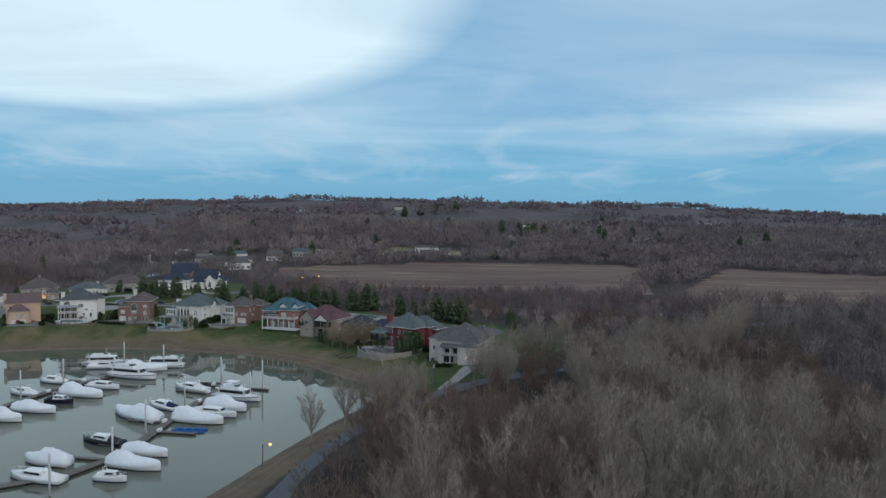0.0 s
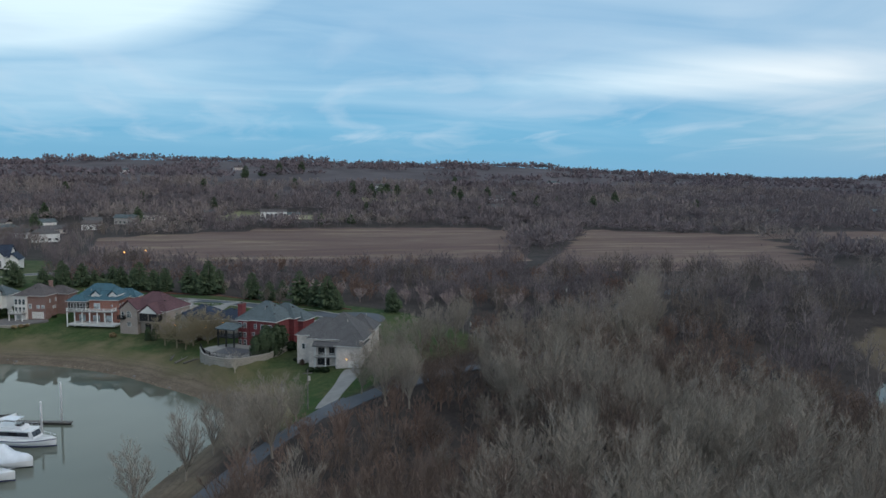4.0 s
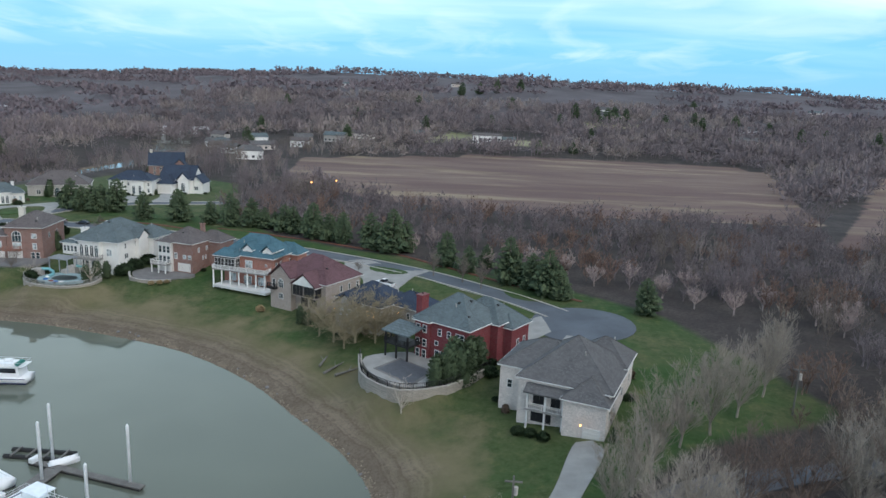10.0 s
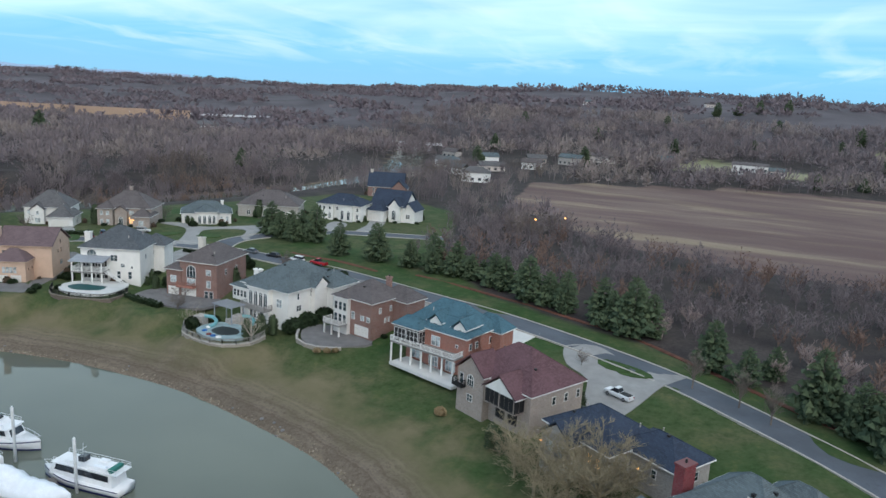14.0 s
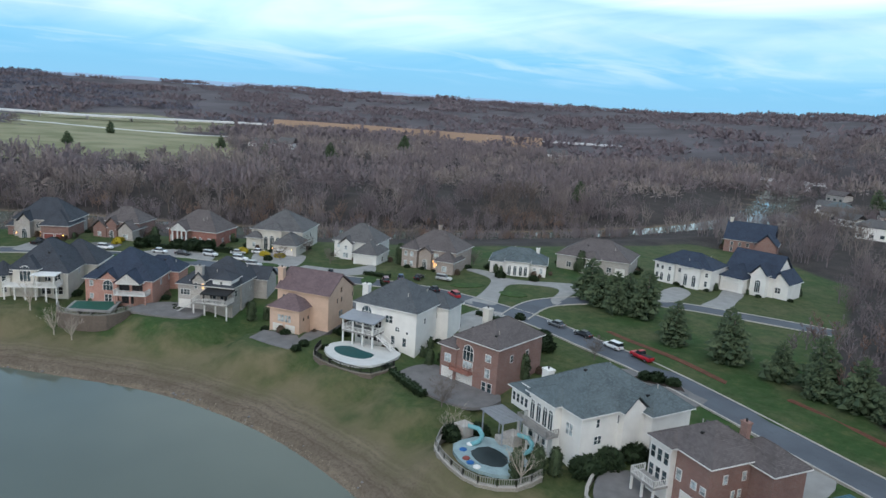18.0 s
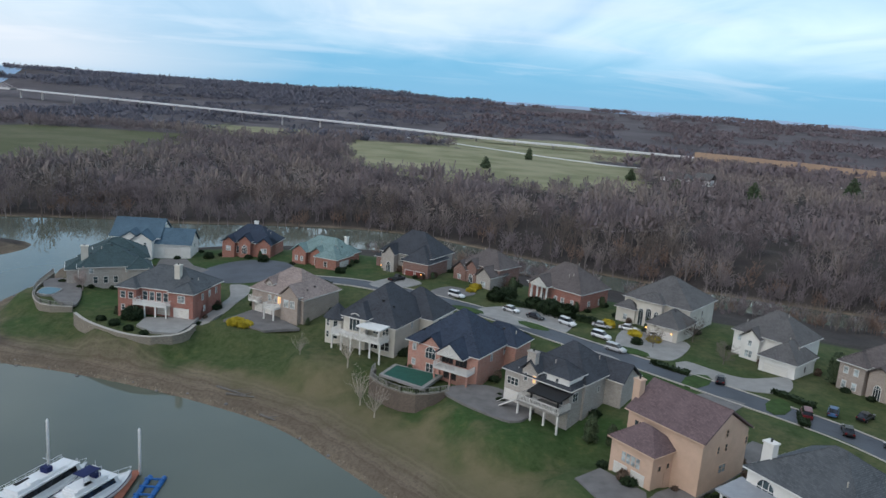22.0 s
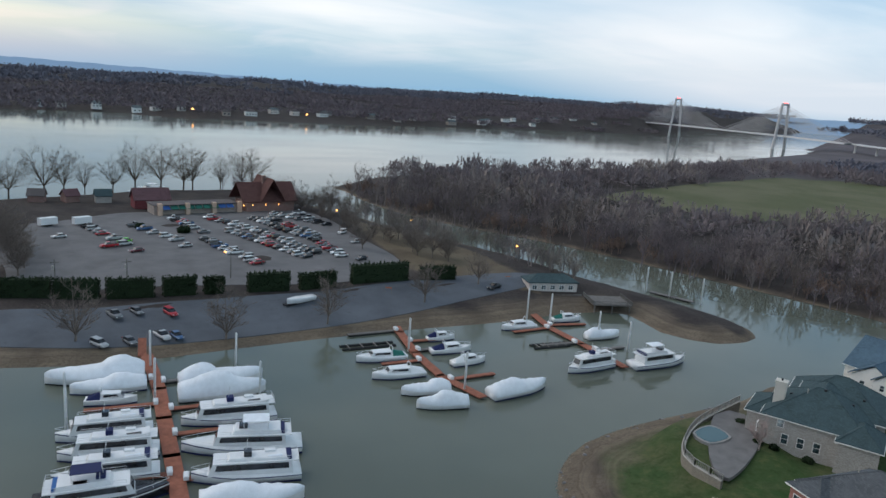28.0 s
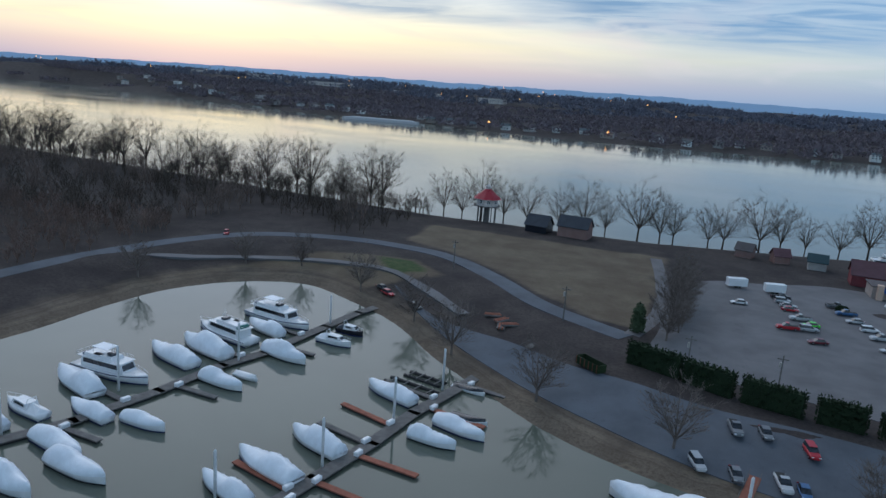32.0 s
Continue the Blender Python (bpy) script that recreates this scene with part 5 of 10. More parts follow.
def ridge_caps(x0, y0, x1, y1, z, kind, pitch, over):
    """Capping strips along the ridge and the hips."""
    x0, y0, x1, y1 = x0 - over, y0 - over, x1 + over, y1 + over
    w, d, mb = x1 - x0, y1 - y0, MB()
    cx, cy = (x0 + x1) / 2, (y0 + y1) / 2
    if kind == "hip":
        h = min(w, d) / 2
        a, b = ((x0 + h, cy), (x1 - h, cy)) if w >= d else ((cx, y0 + h), (cx, y1 - h))
        top = z + h * pitch
        corners = (((x0, y0), a), ((x0, y1), a if w >= d else b), ((x1, y0), b if w >= d else a), ((x1, y1), b))
        for c, e in corners:
            mb.tube((*c, z), (*e, top), 0.09, 0.09, 4)
    else:
        a, b, h = ((x0, cy), (x1, cy), d / 2) if kind == "gx" else ((cx, y0), (cx, y1), w / 2)
        top = z + h * pitch
    if (Vector(a) - Vector(b)).length > 0.1:
        mb.tube((*a, top), (*b, top), 0.09, 0.09, 4)
    return mb


def house(label, at, ang, base, blocks, windows=(), wall="cream", roof="r_grey", trim="trim", chimneys=(), decks=(), extra=None, plan=(1.0, 1.0, 0.0)):
    """blocks: (x0, y0, x1, y1, z0, eave, roof kind, pitch[, wall, roof]); x along the face toward the water, y away from it.
    windows: (block, face, u, z, w, h, style); u from the face's left end as one looks at it.
    plan: factors on width and depth, and metres by which the eaves rise."""
    sx, sy, rise = plan
    blocks = [(b[0] * sx, b[1] * sy, b[2] * sx, b[3] * sy, b[4], b[5] + rise, *b[6:]) for b in blocks]
    windows = [(b, f, u * (sx if f in "FB" else sy), z, ww * min(1.0, (sx if f in "FB" else sy) ** 0.5), hh, st) for b, f, u, z, ww, hh, st in windows]
    chimneys = [(x * sx, y * sy, z0, z1 + rise, ww, d, mt) for x, y, z0, z1, ww, d, mt in chimneys]
    decks = [(d[0] * sx, d[1], d[2] * sx, d[3] * sy, d[4], d[5]) for d in decks]
    m = pose(at[0], at[1], base, 0, 0, ang)
    h = thing("house", label, "house", m)
    HOUSES.append((h, m, blocks, decks))
    rv = random.Random(label)
    for i, bl in enumerate(blocks):
        x0, y0, x1, y1, z0, eave, kind, pitch = bl[:8]
        wm = M[bl[8]] if len(bl) > 8 and bl[8] else M[wall]
        rm = M[bl[9]] if len(bl) > 9 and bl[9] else M[roof]
        mb = MB().box(x0, y0, z0 if z0 >= 0 else -4.0, x1, y1, eave - 0.05)
        if kind in ("gx", "gy"):
            half = ((y1 - y0) if kind == "gx" else (x1 - x0)) / 2
            r = half * pitch
            cx, cy = (x0 + x1) / 2, (y0 + y1) / 2
            for e in ((x0 + 0.02, x1 - 0.02) if kind == "gx" else (y0 + 0.02, y1 - 0.02)):
                tri = [(e, y0, eave - 0.06), (e, y1, eave - 0.06), (e, cy, eave + r - 0.06)] if kind == "gx" else [(x0, e, eave - 0.06), (x1, e, eave - 0.06), (cx, e, eave + r - 0.06)]
                mb.add(tri, [(0, 1, 2)])
        if kind == "shed":
            r = (y1 - y0) * pitch
            mb.add([(x0, y0, eave - .05), (x0, y1, eave - .05), (x0, y1, eave + r - .05)], [(0, 1, 2)]).add([(x1, y0, eave - .05), (x1, y1, eave - .05), (x1, y1, eave + r - .05)], [(0, 2, 1)])
        part("wall", mb, wm, h)
        ro, _ = roof_mesh(x0, y0, x1, y1, eave + 0.2, kind, pitch, 0.45 if kind != "flat" else 0.2)
        rob = part("roof", ro, rm, h)
        if kind in ("hip", "gx", "gy"):
            part("ridge_cap", ridge_caps(x0, y0, x1, y1, eave + 0.2, kind, pitch, 0.45), rm, rob)
        if min(x1 - x0, y1 - y0) > 7 and kind == "hip":
            for _ in range(2 if i else 4):
                px, py = rv.uniform(x0 + 1.5, x1 - 1.5), rv.uniform(y0 + 1.5, y1 - 1.5)
                pz = eave + 0.2 + pitch * min(px - x0 + .45, x1 - px + .45, py - y0 + .45, y1 - py + .45)
                if rv.random() < 0.5:
                    part("vent_pipe", MB().lathe([(0.09, -0.3), (0.09, 0.55), (0.14, 0.6), (0.02, 0.7)], 6, (px, py, pz)), M["kerb"], rob)
                else:
                    part("roof_vent", MB().box(px - .22, py - .22, pz - .3, px + .22, py + .22, pz + .22), M["black"], rob)
        for a, b in (((x0 - .5, y0 - .5), (x1 + .5, y0 - .5)), ((x0 - .5, y1 + .5), (x1 + .5, y1 + .5)), ((x0 - .5, y0 - .5), (x0 - .5, y1 + .5)), ((x1 + .5, y0 - .5), (x1 + .5, y1 + .5))):
            if (kind == "gx" and a[0] == b[0]) or (kind == "gy" and a[1] == b[1]) or kind in ("shed", "flat"):
                continue
            part("gutter", MB().tube((*a, eave + 0.04), (*b, eave + 0.04), 0.10, 0.10, 4), M[trim], rob)
    for (bi, face, u, z, w, hh, style) in windows:
        x0, y0, x1, y1 = blocks[bi][:4]
        out, along = FACES[face]
        org = {"F": (x0 + u, y0), "B": (x1 - u, y1), "L": (x0, y1 - u), "R": (x1, y0 + u)}[face]
        st, gl, tr = style, M["glass"], M[trim]
        if style == "lit":
            st, gl = "w", M["lit"]
        if style == "pale":
            st, gl = "w", M["glass_pale"]
        if style == "screen":
            st, gl, tr = "w", M["screen"], M["black"] if trim == "trim" else M[trim]
        if style == "garage":
            tr = M["garage"]
        if style == "garage_red":
            st, tr = "garage", M["garage_red"]
        opening(h, (*org, z), out, along, w, hh, st, tr, gl)
    for (x, y, z0, z1, w, d, mat) in chimneys:
        mb = MB().box(x - w / 2, y - d / 2, z0, x + w / 2, y + d / 2, z1).box(x - w / 2 - .12, y - d / 2 - .12, z1, x + w / 2 + .12, y + d / 2 + .12, z1 + .25)
        c = part("chimney", mb, M[mat], h)
        part("flue", MB().lathe([(0.16, z1 + .25), (0.14, z1 + .7)], 8, (x, y, 0)), M["black"], c)
    for dk in decks:
        deck(h, *dk[:5], **dk[5])
    if extra:
        extra(h)
    return h


def pergola(h, x0, y0, x1, y1, z):
    for x in (x0 + .2, x1 - .2):
        for y in (y0 + .2, y1 - .2):
            part("post", MB().box(x - .1, y - .1, -4, x + .1, y + .1, z), M["porch_grey"], h)
    for y in (y0 + .2, y1 - .2):
        part("beam", MB().box(x0, y - .08, z, x1, y + .08, z + .25), M["porch_grey"], h)
    n = int((x1 - x0) / 0.45)
    for i in range(n + 1):
        x = x0 + (x1 - x0) * i / n
        part("slat", MB().box(x - .07, y0 - .3, z + .25, x + .07, y1 + .3, z + .43), M["porch_grey"], h)


# ---- the houses along the shore, from the street's end westward ----
def row(b, face, z, w, h, style, us):
    return [(b, face, u, z, w, h, style) for u in us]


house("pale brick house with grey hip roofs and two-storey porch", (7.7, 153.2), -21, 6.0,
      [(14, 0, 21.5, 12, -1, 5.8, "hip", 0.75), (0, 9, 15, 26, -1, 7.0, "hip", 0.62), (5, 3.5, 21.5, 26, -1, 7.0, "hip", 0.75), (12, 20, 21.5, 32, -1, 7.5, "hip", 0.8), (7, 4.2, 14.2, 9, 5.5, 6.0, "hip", 0.5)],
      [(0, "F", 5.2, 0, 2.6, 2.2, "garage"), (1, "F", 2.0, 3.6, 1.0, 1.6, "w"), (2, "F", 4.0, 3.2, 2.2, 2.0, "screen"), (2, "F", 7.0, 3.2, 1.6, 2.2, "screen"), (2, "F", 4.5, 0.3, 3.6, 2.1, "screen"),
       (0, "R", 3, 3.5, 1.0, 1.6, "w"), (0, "R", 8, 3.5, 1.0, 1.6, "w"), (2, "R", 14, 3.8, 1.2, 1.6, "w"), (3, "R", 7, 4, 1.2, 1.6, "w"), (1, "L", 5, 3.6, 1.2, 1.6, "w"), (1, "L", 11, 3.6, 1.2, 1.6, "w")],
      "palegrey", "r_grey", "trim", (), [(7, 0.8, 14, 4.0, 3.0, dict(down=-1, mat_post=M["trim"], mat_floor=M["deck_wood"], posts=3, roof=(5.9, M["r_grey"], "shed", 0.45), sides="LF", rail=M["trim"]))], plan=(0.93, 0.69, 0.6))
house("dark red brick house with slate roof, tall chimney and black porch", (-9.8, 180.2), -33, 7.6,
      [(4, 0, 19, 14, -1, 7.2, "hip", 0.78), (9, 9, 21, 19, -1, 7.0, "hip", 0.8), (18, 12, 23, 20, -1, 6.0, "hip", 0.8), (4.6, -0.9, 8.6, 1.0, -1, 7.1, "hip", 0.6)],
      row(0, "F", 4.7, 1.0, 1.5, "w", (7.0, 9.6)) + row(0, "F", 2.6, 1.0, 1.0, "w", (6.2,)) + row(3, "F", 4.9, 1.1, 1.6, "w", (0.9, 2.8)) + row(3, "F", 2.0, 1.1, 1.6, "w", (0.9, 2.8)) + row(3, "F", -0.6, 1.1, 2.0, "w", (0.9, 2.8)) +
      row(0, "F", 4.6, 2.2, 1.6, "w", (12.6,)) + row(0, "F", -0.4, 1.2, 2.1, "w", (6.4, 8.0)) + row(0, "R", 1.2, 1.0, 1.7, "w", (6.5, 10.5)) + row(0, "R", 2.2, 0.9, 1.2, "w", (3.0,)) + row(2, "R", 2, 1.0, 1.5, "w", (3, 6)) + row(1, "B", 3.5, 1.2, 1.7, "w", (2, 5, 9)),
      "brick_red", "r_slate", "white", [(3.6, 3.0, -1, 11.2, 1.4, 2.2, "brick_red")],
      [(-0.4, -5.2, 6.6, -0.6, 2.7, dict(down=-1, mat_post=M["black"], mat_floor=M["black"], posts=3, roof=(5.0, M["r_slate"], "shed", 0.15), rail=M["black"]))], plan=(0.87, 0.84, 0.1))
house("low stone house with navy roofs behind a bare willow", (-27, 199), -33, 8.2,
      [(0, 0, 15, 14, -1, 4.6, "hip", 0.62), (12, 6, 24, 16, -1, 4.4, "hip", 0.6), (2, -3, 9, 3, -1, 4.2, "gy", 0.8)],
      row(0, "F", 0.8, 1.2, 1.8, "lit", (11, 13)) + row(2, "F", 0.8, 1.6, 1.8, "pale", (2, 5)) + row(1, "R", 1, 1.2, 1.5, "w", (3, 6)) + row(1, "F", 1, 1.0, 1.4, "w", (8,)), "stone", "r_navy", "white", plan=(0.86, 0.8, -0.9))
house("tan brick house with a broad maroon roof and screened porch", (-46.3, 210), -28, 7.2,
      [(0, 3, 17, 24, -1, 6.2, "hip", 0.72), (0, 0.5, 7, 8, -1, 6.4, "gy", 0.85), (8, -0.5, 15.5, 6, 2.4, 5.6, "gy", 0.75)],
      row(1, "F", 3.4, 1.8, 2.2, "arch", (3.6,)) + row(1, "F", 0.5, 1.5, 1.4, "w", (3.6,)) + row(1, "F", 3.2, 1.0, 2.0, "w", (1.2,)) + row(2, "F", 2.7, 3.2, 2.6, "screen", (1.9, 5.5)) + row(2, "R", 2.7, 2.8, 2.6, "screen", (1.6, 4.6)) +
      row(0, "R", 3.0, 1.2, 1.6, "w", (9, 14, 19)) + row(0, "F", -0.6, 2.2, 2.1, "screen", (10, 13)), "brick_tan", "r_maroon", "trim", (),
      [(-0.3, -0.8, 2.4, 0.6, 3.1, dict(down=3, mat_post=M["black"], mat_floor=M["black"], posts=2))], plan=(0.97, 0.63, -0.4))
part("pediment", MB().add([(8.0, -0.6, 5.3), (14.8, -0.6, 5.3), (11.4, -0.6, 7.8)], [(0, 1, 2)]), M["ivory"], [o for o in bpy.data.objects if o.name.startswith("house")][-1])
house("orange brick house with steel-blue roofs and a long white deck", (-64.4, 224.6), -15, 7.2,
      [(0, 3.5, 18.5, 20, -1, 7.0, "hip", 0.85), (6.5, 1.5, 18.5, 10, -1, 7.0, "hip", 0.9), (7.4, 2.4, 10.8, 9, 6.5, 8.6, "gy", 0.95, "white"), (14.4, 2.4, 17.8, 10, 6.5, 8.6, "gy", 0.95, "white"), (-0.6, -2.0, 6.6, 4, 3.6, 6.8, "hip", 0.8, "screen"), (12, 16, 21, 24, -1, 6.6, "hip", 0.9)],
      row(1, "F", 3.9, 2.4, 2.1, "pale", (3.4,)) + row(2, "F", 7.2, 1.3, 1.3, "pale", (1.7,)) + row(3, "F", 7.2, 1.3, 1.3, "pale", (1.7,)) + row(1, "R", 4.4, 1.2, 1.4, "w", (2.5, 6)) + row(4, "F", 3.9, 3.2, 2.5, "screen", (1.7, 5.4)) + row(4, "R", 3.9, 2.6, 2.5, "screen", (2,)) +
      row(1, "F", -0.5, 2.6, 2.2, "pale", (3, 8)) + row(0, "F", -0.5, 2.4, 2.2, "pale", (3,)) + row(0, "R", 4.2, 1.2, 1.5, "w", (12,)) + row(1, "F", 4.8, 0.7, 0.7, "w", (9.5,)),
      "brick_orange", "r_blue", "white", (), [(-0.8, -2.4, 18, 2.2, 3.6, dict(down=-0.6, mat_post=M["white"], mat_floor=M["deck_wood"], posts=7, rail=M["white"]))], plan=(0.86, 0.62, 0.1))
house("brown brick house with walk-out garage and stacked balconies", (-84.6, 232), -15.6, 7.0,
      [(0, 1.5, 12.5, 17, -1, 7.6, "hip", 0.62), (0, 0, 5, 6, -1, 7.6, "hip", 0.5, "trim"), (7, 12, 17, 21, -1, 7.2, "hip", 0.7)],
      row(1, "F", 5.0, 1.2, 2.0, "w", (0.9, 2.5, 4.1)) + row(1, "F", 2.2, 1.2, 2.0, "w", (0.9, 2.5, 4.1)) + [(0, "F", 9.2, 0, 4.2, 2.2, "garage"), (0, "F", 6.0, 3.4, 1.2, 1.8, "pale")] + row(0, "F", 3.6, 1.2, 1.2, "pale", (9.4, 11.4)) +
      row(0, "R", 5.2, 1.0, 1.4, "pale", (4, 9)) + row(0, "R", 2.8, 0.8, 1.2, "pale", (6.5, 8.2)) + row(0, "F", -0.4, 1.1, 2.0, "w", (1.5, 3.5)), "brick_brown", "r_brown", "trim", [(9, 14, 5, 11.6, 1.2, 0.8, "brick_brown")],
      [(-0.8, -2.6, 5.2, 0, 2.3, dict(down=-1, mat_post=M["trim"], mat_floor=M["deck_wood"], posts=3, rail=M["trim"]))], plan=(0.85, 0.7, 0.4))
house("white brick house with slate-blue roofs and arched windows", (-110.9, 230.6), -10.8, 7.0,
      [(2, 1, 17, 18, -1, 7.6, "hip", 0.62), (-0.5, 0, 5, 9, 3.4, 6.6, "hip", 0.5), (5, -0.3, 12, 5, -1, 7.7, "hip", 0.5), (12, 12, 20, 20, -1, 7, "hip", 0.7), (15.2, 8, 18.2, 12.5, -1, 7.6, "gx", 0.9)],
      row(2, "F", 3.4, 1.3, 3.4, "arch", (1.2, 2.9, 4.6, 6.1)) + row(1, "F", 4.2, 1.0, 1.7, "w", (0.8, 2.0, 3.2, 4.4)) + row(0, "F", 3.6, 1.8, 2.1, "pale", (12.2,)) + row(2, "F", 0.2, 1.4, 2.1, "w", (1.2, 3.0, 5.0)) + row(0, "R", 5.4, 0.8, 1.6, "w", (3, 7)) +
      row(0, "R", 2.6, 1.6, 1.5, "w", (3.2,)) + row(0, "R", 2.6, 0.9, 1.4, "w", (9,)), "ivory", "r_slate", "white", [(3.6, 4.0, 3, 10.2, 1.7, 1.3, "ivory")],
      [(4.8, -2.4, 13, 0, 3.2, dict(down=-1, mat_post=M["trim"], mat_floor=M["deck_wood"], posts=4, rail=M["deck_wood"]))], lambda h: pergola(h, 0.2, -6.4, 6.4, -2.5, 3.3), plan=(0.97, 1.08, 0.0))
house("red-brown brick house with a large arched window and twin garages", (-134.2, 234.6), 7.7, 7.2,
      [(3.5, 0, 15, 20, -1, 8.6, "hip", 0.62), (-0.5, -0.5, 4, 8, -1, 6.2, "hip", 0.6)],
      [(0, "F", 3.6, 4.6, 2.8, 3.2, "arch"), (0, "F", 3.6, 2.6, 2.6, 1.8, "pale"), (0, "F", 2.8, -0.4, 4.0, 2.2, "garage"), (1, "F", 2.2, -0.4, 2.8, 2.2, "garage"), (1, "F", 2.2, 3.0, 1.8, 1.8, "pale")] + row(0, "F", 5.6, 1.5, 1.5, "pale", (9.0,)) + row(0, "F", 2.4, 1.3, 1.9, "pale", (9.0,)) +
      row(0, "F", -0.4, 1.2, 2.0, "w", (8.3, 9.8)) + row(0, "R", 5.2, 1.1, 1.5, "w", (6, 13)), "brick_brown", "r_brown", "trim", [(6, 9, 6, 13.4, 1.5, 1.3, "cream")],
      [(3.0, -1.3, 8.5, 0.2, 2.3, dict(down=2.0, mat_post=M["brick_orange"], mat_floor=M["brick_orange"], posts=2))], plan=(0.9, 0.72, 0.1))
# the dark panels behind and below this porch paint in its shade
house("white rendered house with dark roof and glazed balcony", (-158.8, 228.7), 22.3, 8.4,
      [(0, 2, 16, 17, -1, 7.0, "hip", 0.66), (12, 12, 19, 19, -1, 6.4, "hip", 0.7)],
      [(0, "F", 3.0, 5.5, 2.8, 2.1, "arch")] + row(0, "F", 4.6, 2.0, 1.8, "w", (9.0,)) + row(0, "F", -0.2, 3.2, 2.2, "screen", (2.2, 5.6)) + row(0, "F", 3.2, 1.3, 1.1, "arch", (11.3,)) + row(0, "F", 2.8, 0.7, 0.8, "w", (13.8,)) + row(0, "R", 4.8, 0.9, 1.4, "w", (4, 10)) + row(0, "F", 0.0, 1.1, 2.1, "w", (10.2, 13.2)) + row(0, "F", 2.9, 3.4, 1.8, "screen", (2.2, 5.4)),
      "ivory", "r_lead", "white", [(1.2, 4.5, 5, 10.6, 1.5, 1.2, "ivory")],
      [(-0.6, -2.6, 7.8, 2.0, 2.6, dict(down=-0.6, mat_post=M["white"], mat_floor=M["deck_wood"], posts=4, roof=(5.2, M["porch_grey"], "shed", 0.12), rail=M["white"]))], plan=(0.96, 0.93, 0.9))
house("buff rendered house with a broad plum-brown gable roof and bay", (-179.2, 217.6), 28.6, 7.6,
      [(2, 5, 14.5, 22.5, -1, 7.9, "gx", 0.62), (3.0, -2, 10.2, 7, -1, 4.8, "hip", 0.78)],
      [(1, "F", 3.6, 2.0, 3.6, 1.8, "pale"), (0, "F", 2.4, 6.0, 2.6, 1.1, "w"), (0, "F", 2.0, 4.2, 1.8, 1.2, "w"), (1, "R", 5, 0, 0.9, 2.0, "door")] + row(0, "R", 5.6, 0.9, 1.3, "w", (6, 9, 17)) + row(0, "R", 2.2, 2.4, 1.5, "pale", (8.5,)) + row(0, "R", 7.9, 0.9, 1.3, "w", (8.7,)) + row(1, "R", 2.4, 1.0, 1.0, "w", (2.5, 5.5)) + row(1, "F", -0.6, 2.2, 2.0, "garage", (2.0, 5.0)),
      "buff", "r_rose", "buff", [(1.6, 8.5, 6, 12.2, 1.3, 1.3, "buff")], plan=(1.08, 0.67, 0.3))
house("cream stone house with slate roofs, black awning and raised deck", (-201.7, 206.5), 40.8, 7.4,
      [(0, 1, 16.5, 14, -1, 6.0, "hip", 0.78), (2, 8, 17, 27, -1, 6.2, "hip", 0.78), (4.6, 0.6, 8.4, 8, -1, 7.2, "gy", 0.95), (10.5, 1.2, 16, 9, 5.2, 7.8, "hip", 0.6, "white"), (9, 20, 21, 30, -1, 5.6, "gx", 0.75)],
      [(0, "F", 2.2, 3.2, 2.8, 1.5, "w"), (0, "F", 2.0, -0.2, 3.0, 2.2, "garage"), (2, "F", 1.0, 5.0, 0.9, 1.6, "w"), (2, "F", 3.2, 5.0, 0.9, 1.6, "lit"), (3, "F", 2.6, 6.0, 0.8, 1.4, "w")] + row(0, "F", 2.8, 2.2, 2.1, "w", (10.5, 14)) + row(0, "R", 3.4, 2.2, 1.7, "w", (3,)) + row(1, "R", 3.4, 0.9, 1.2, "w", (8, 13)),
      "stone", "r_dark", "trim", [(6.5, 1.6, 0, 10.6, 1.8, 1.2, "stone")], [(6.6, -3.2, 17, 1, 2.6, dict(down=-1, mat_post=M["trim"], mat_floor=M["deck_wood"], posts=4, rail=M["trim"])), (9.5, -3.0, 16.6, 1, 2.62, dict(down=2.3, mat_post=M["black"], mat_floor=M["deck_wood"], posts=2, roof=(4.9, M["black"], "shed", 0.12), rail=M["trim"]))], plan=(0.85, 0.63, -0.1))
house("peach brick house with navy hip roof and a gabled rear balcony", (-218, 189.5), 50.2, 7.2,
      [(0, 1.5, 17.5, 21, -1, 6.2, "hip", 0.78), (3.8, 0.8, 8.6, 8, -1, 6.2, "gy", 0.85), (9.0, -1.6, 15.2, 8, 5.0, 6.0, "gy", 0.8, "trim"), (9, 16, 20, 25, -1, 6.0, "hip", 0.8)],
      [(1, "F", 2.4, 2.9, 2.6, 2.6, "arch"), (1, "F", 2.4, -0.2, 1.9, 2.1, "w")] + row(0, "F", 3.6, 1.0, 1.5, "pale", (1.6,)) + row(0, "F", 0.4, 1.0, 1.4, "pale", (1.6,)) + row(0, "F", 2.8, 2.6, 2.4, "screen", (10.2, 13.6)) + row(0, "F", -0.4, 3.0, 2.2, "screen", (11,)) + row(0, "R", 3.4, 1.0, 1.5, "pale", (7, 14)),
      "brick_peach", "r_navy", "trim", (), [(8.6, -1.8, 17, 1.5, 2.6, dict(down=-1, mat_post=M["brick_peach"], mat_floor=M["trim"], posts=3, rail=M["trim"]))], plan=(0.94, 0.81, -0.7))
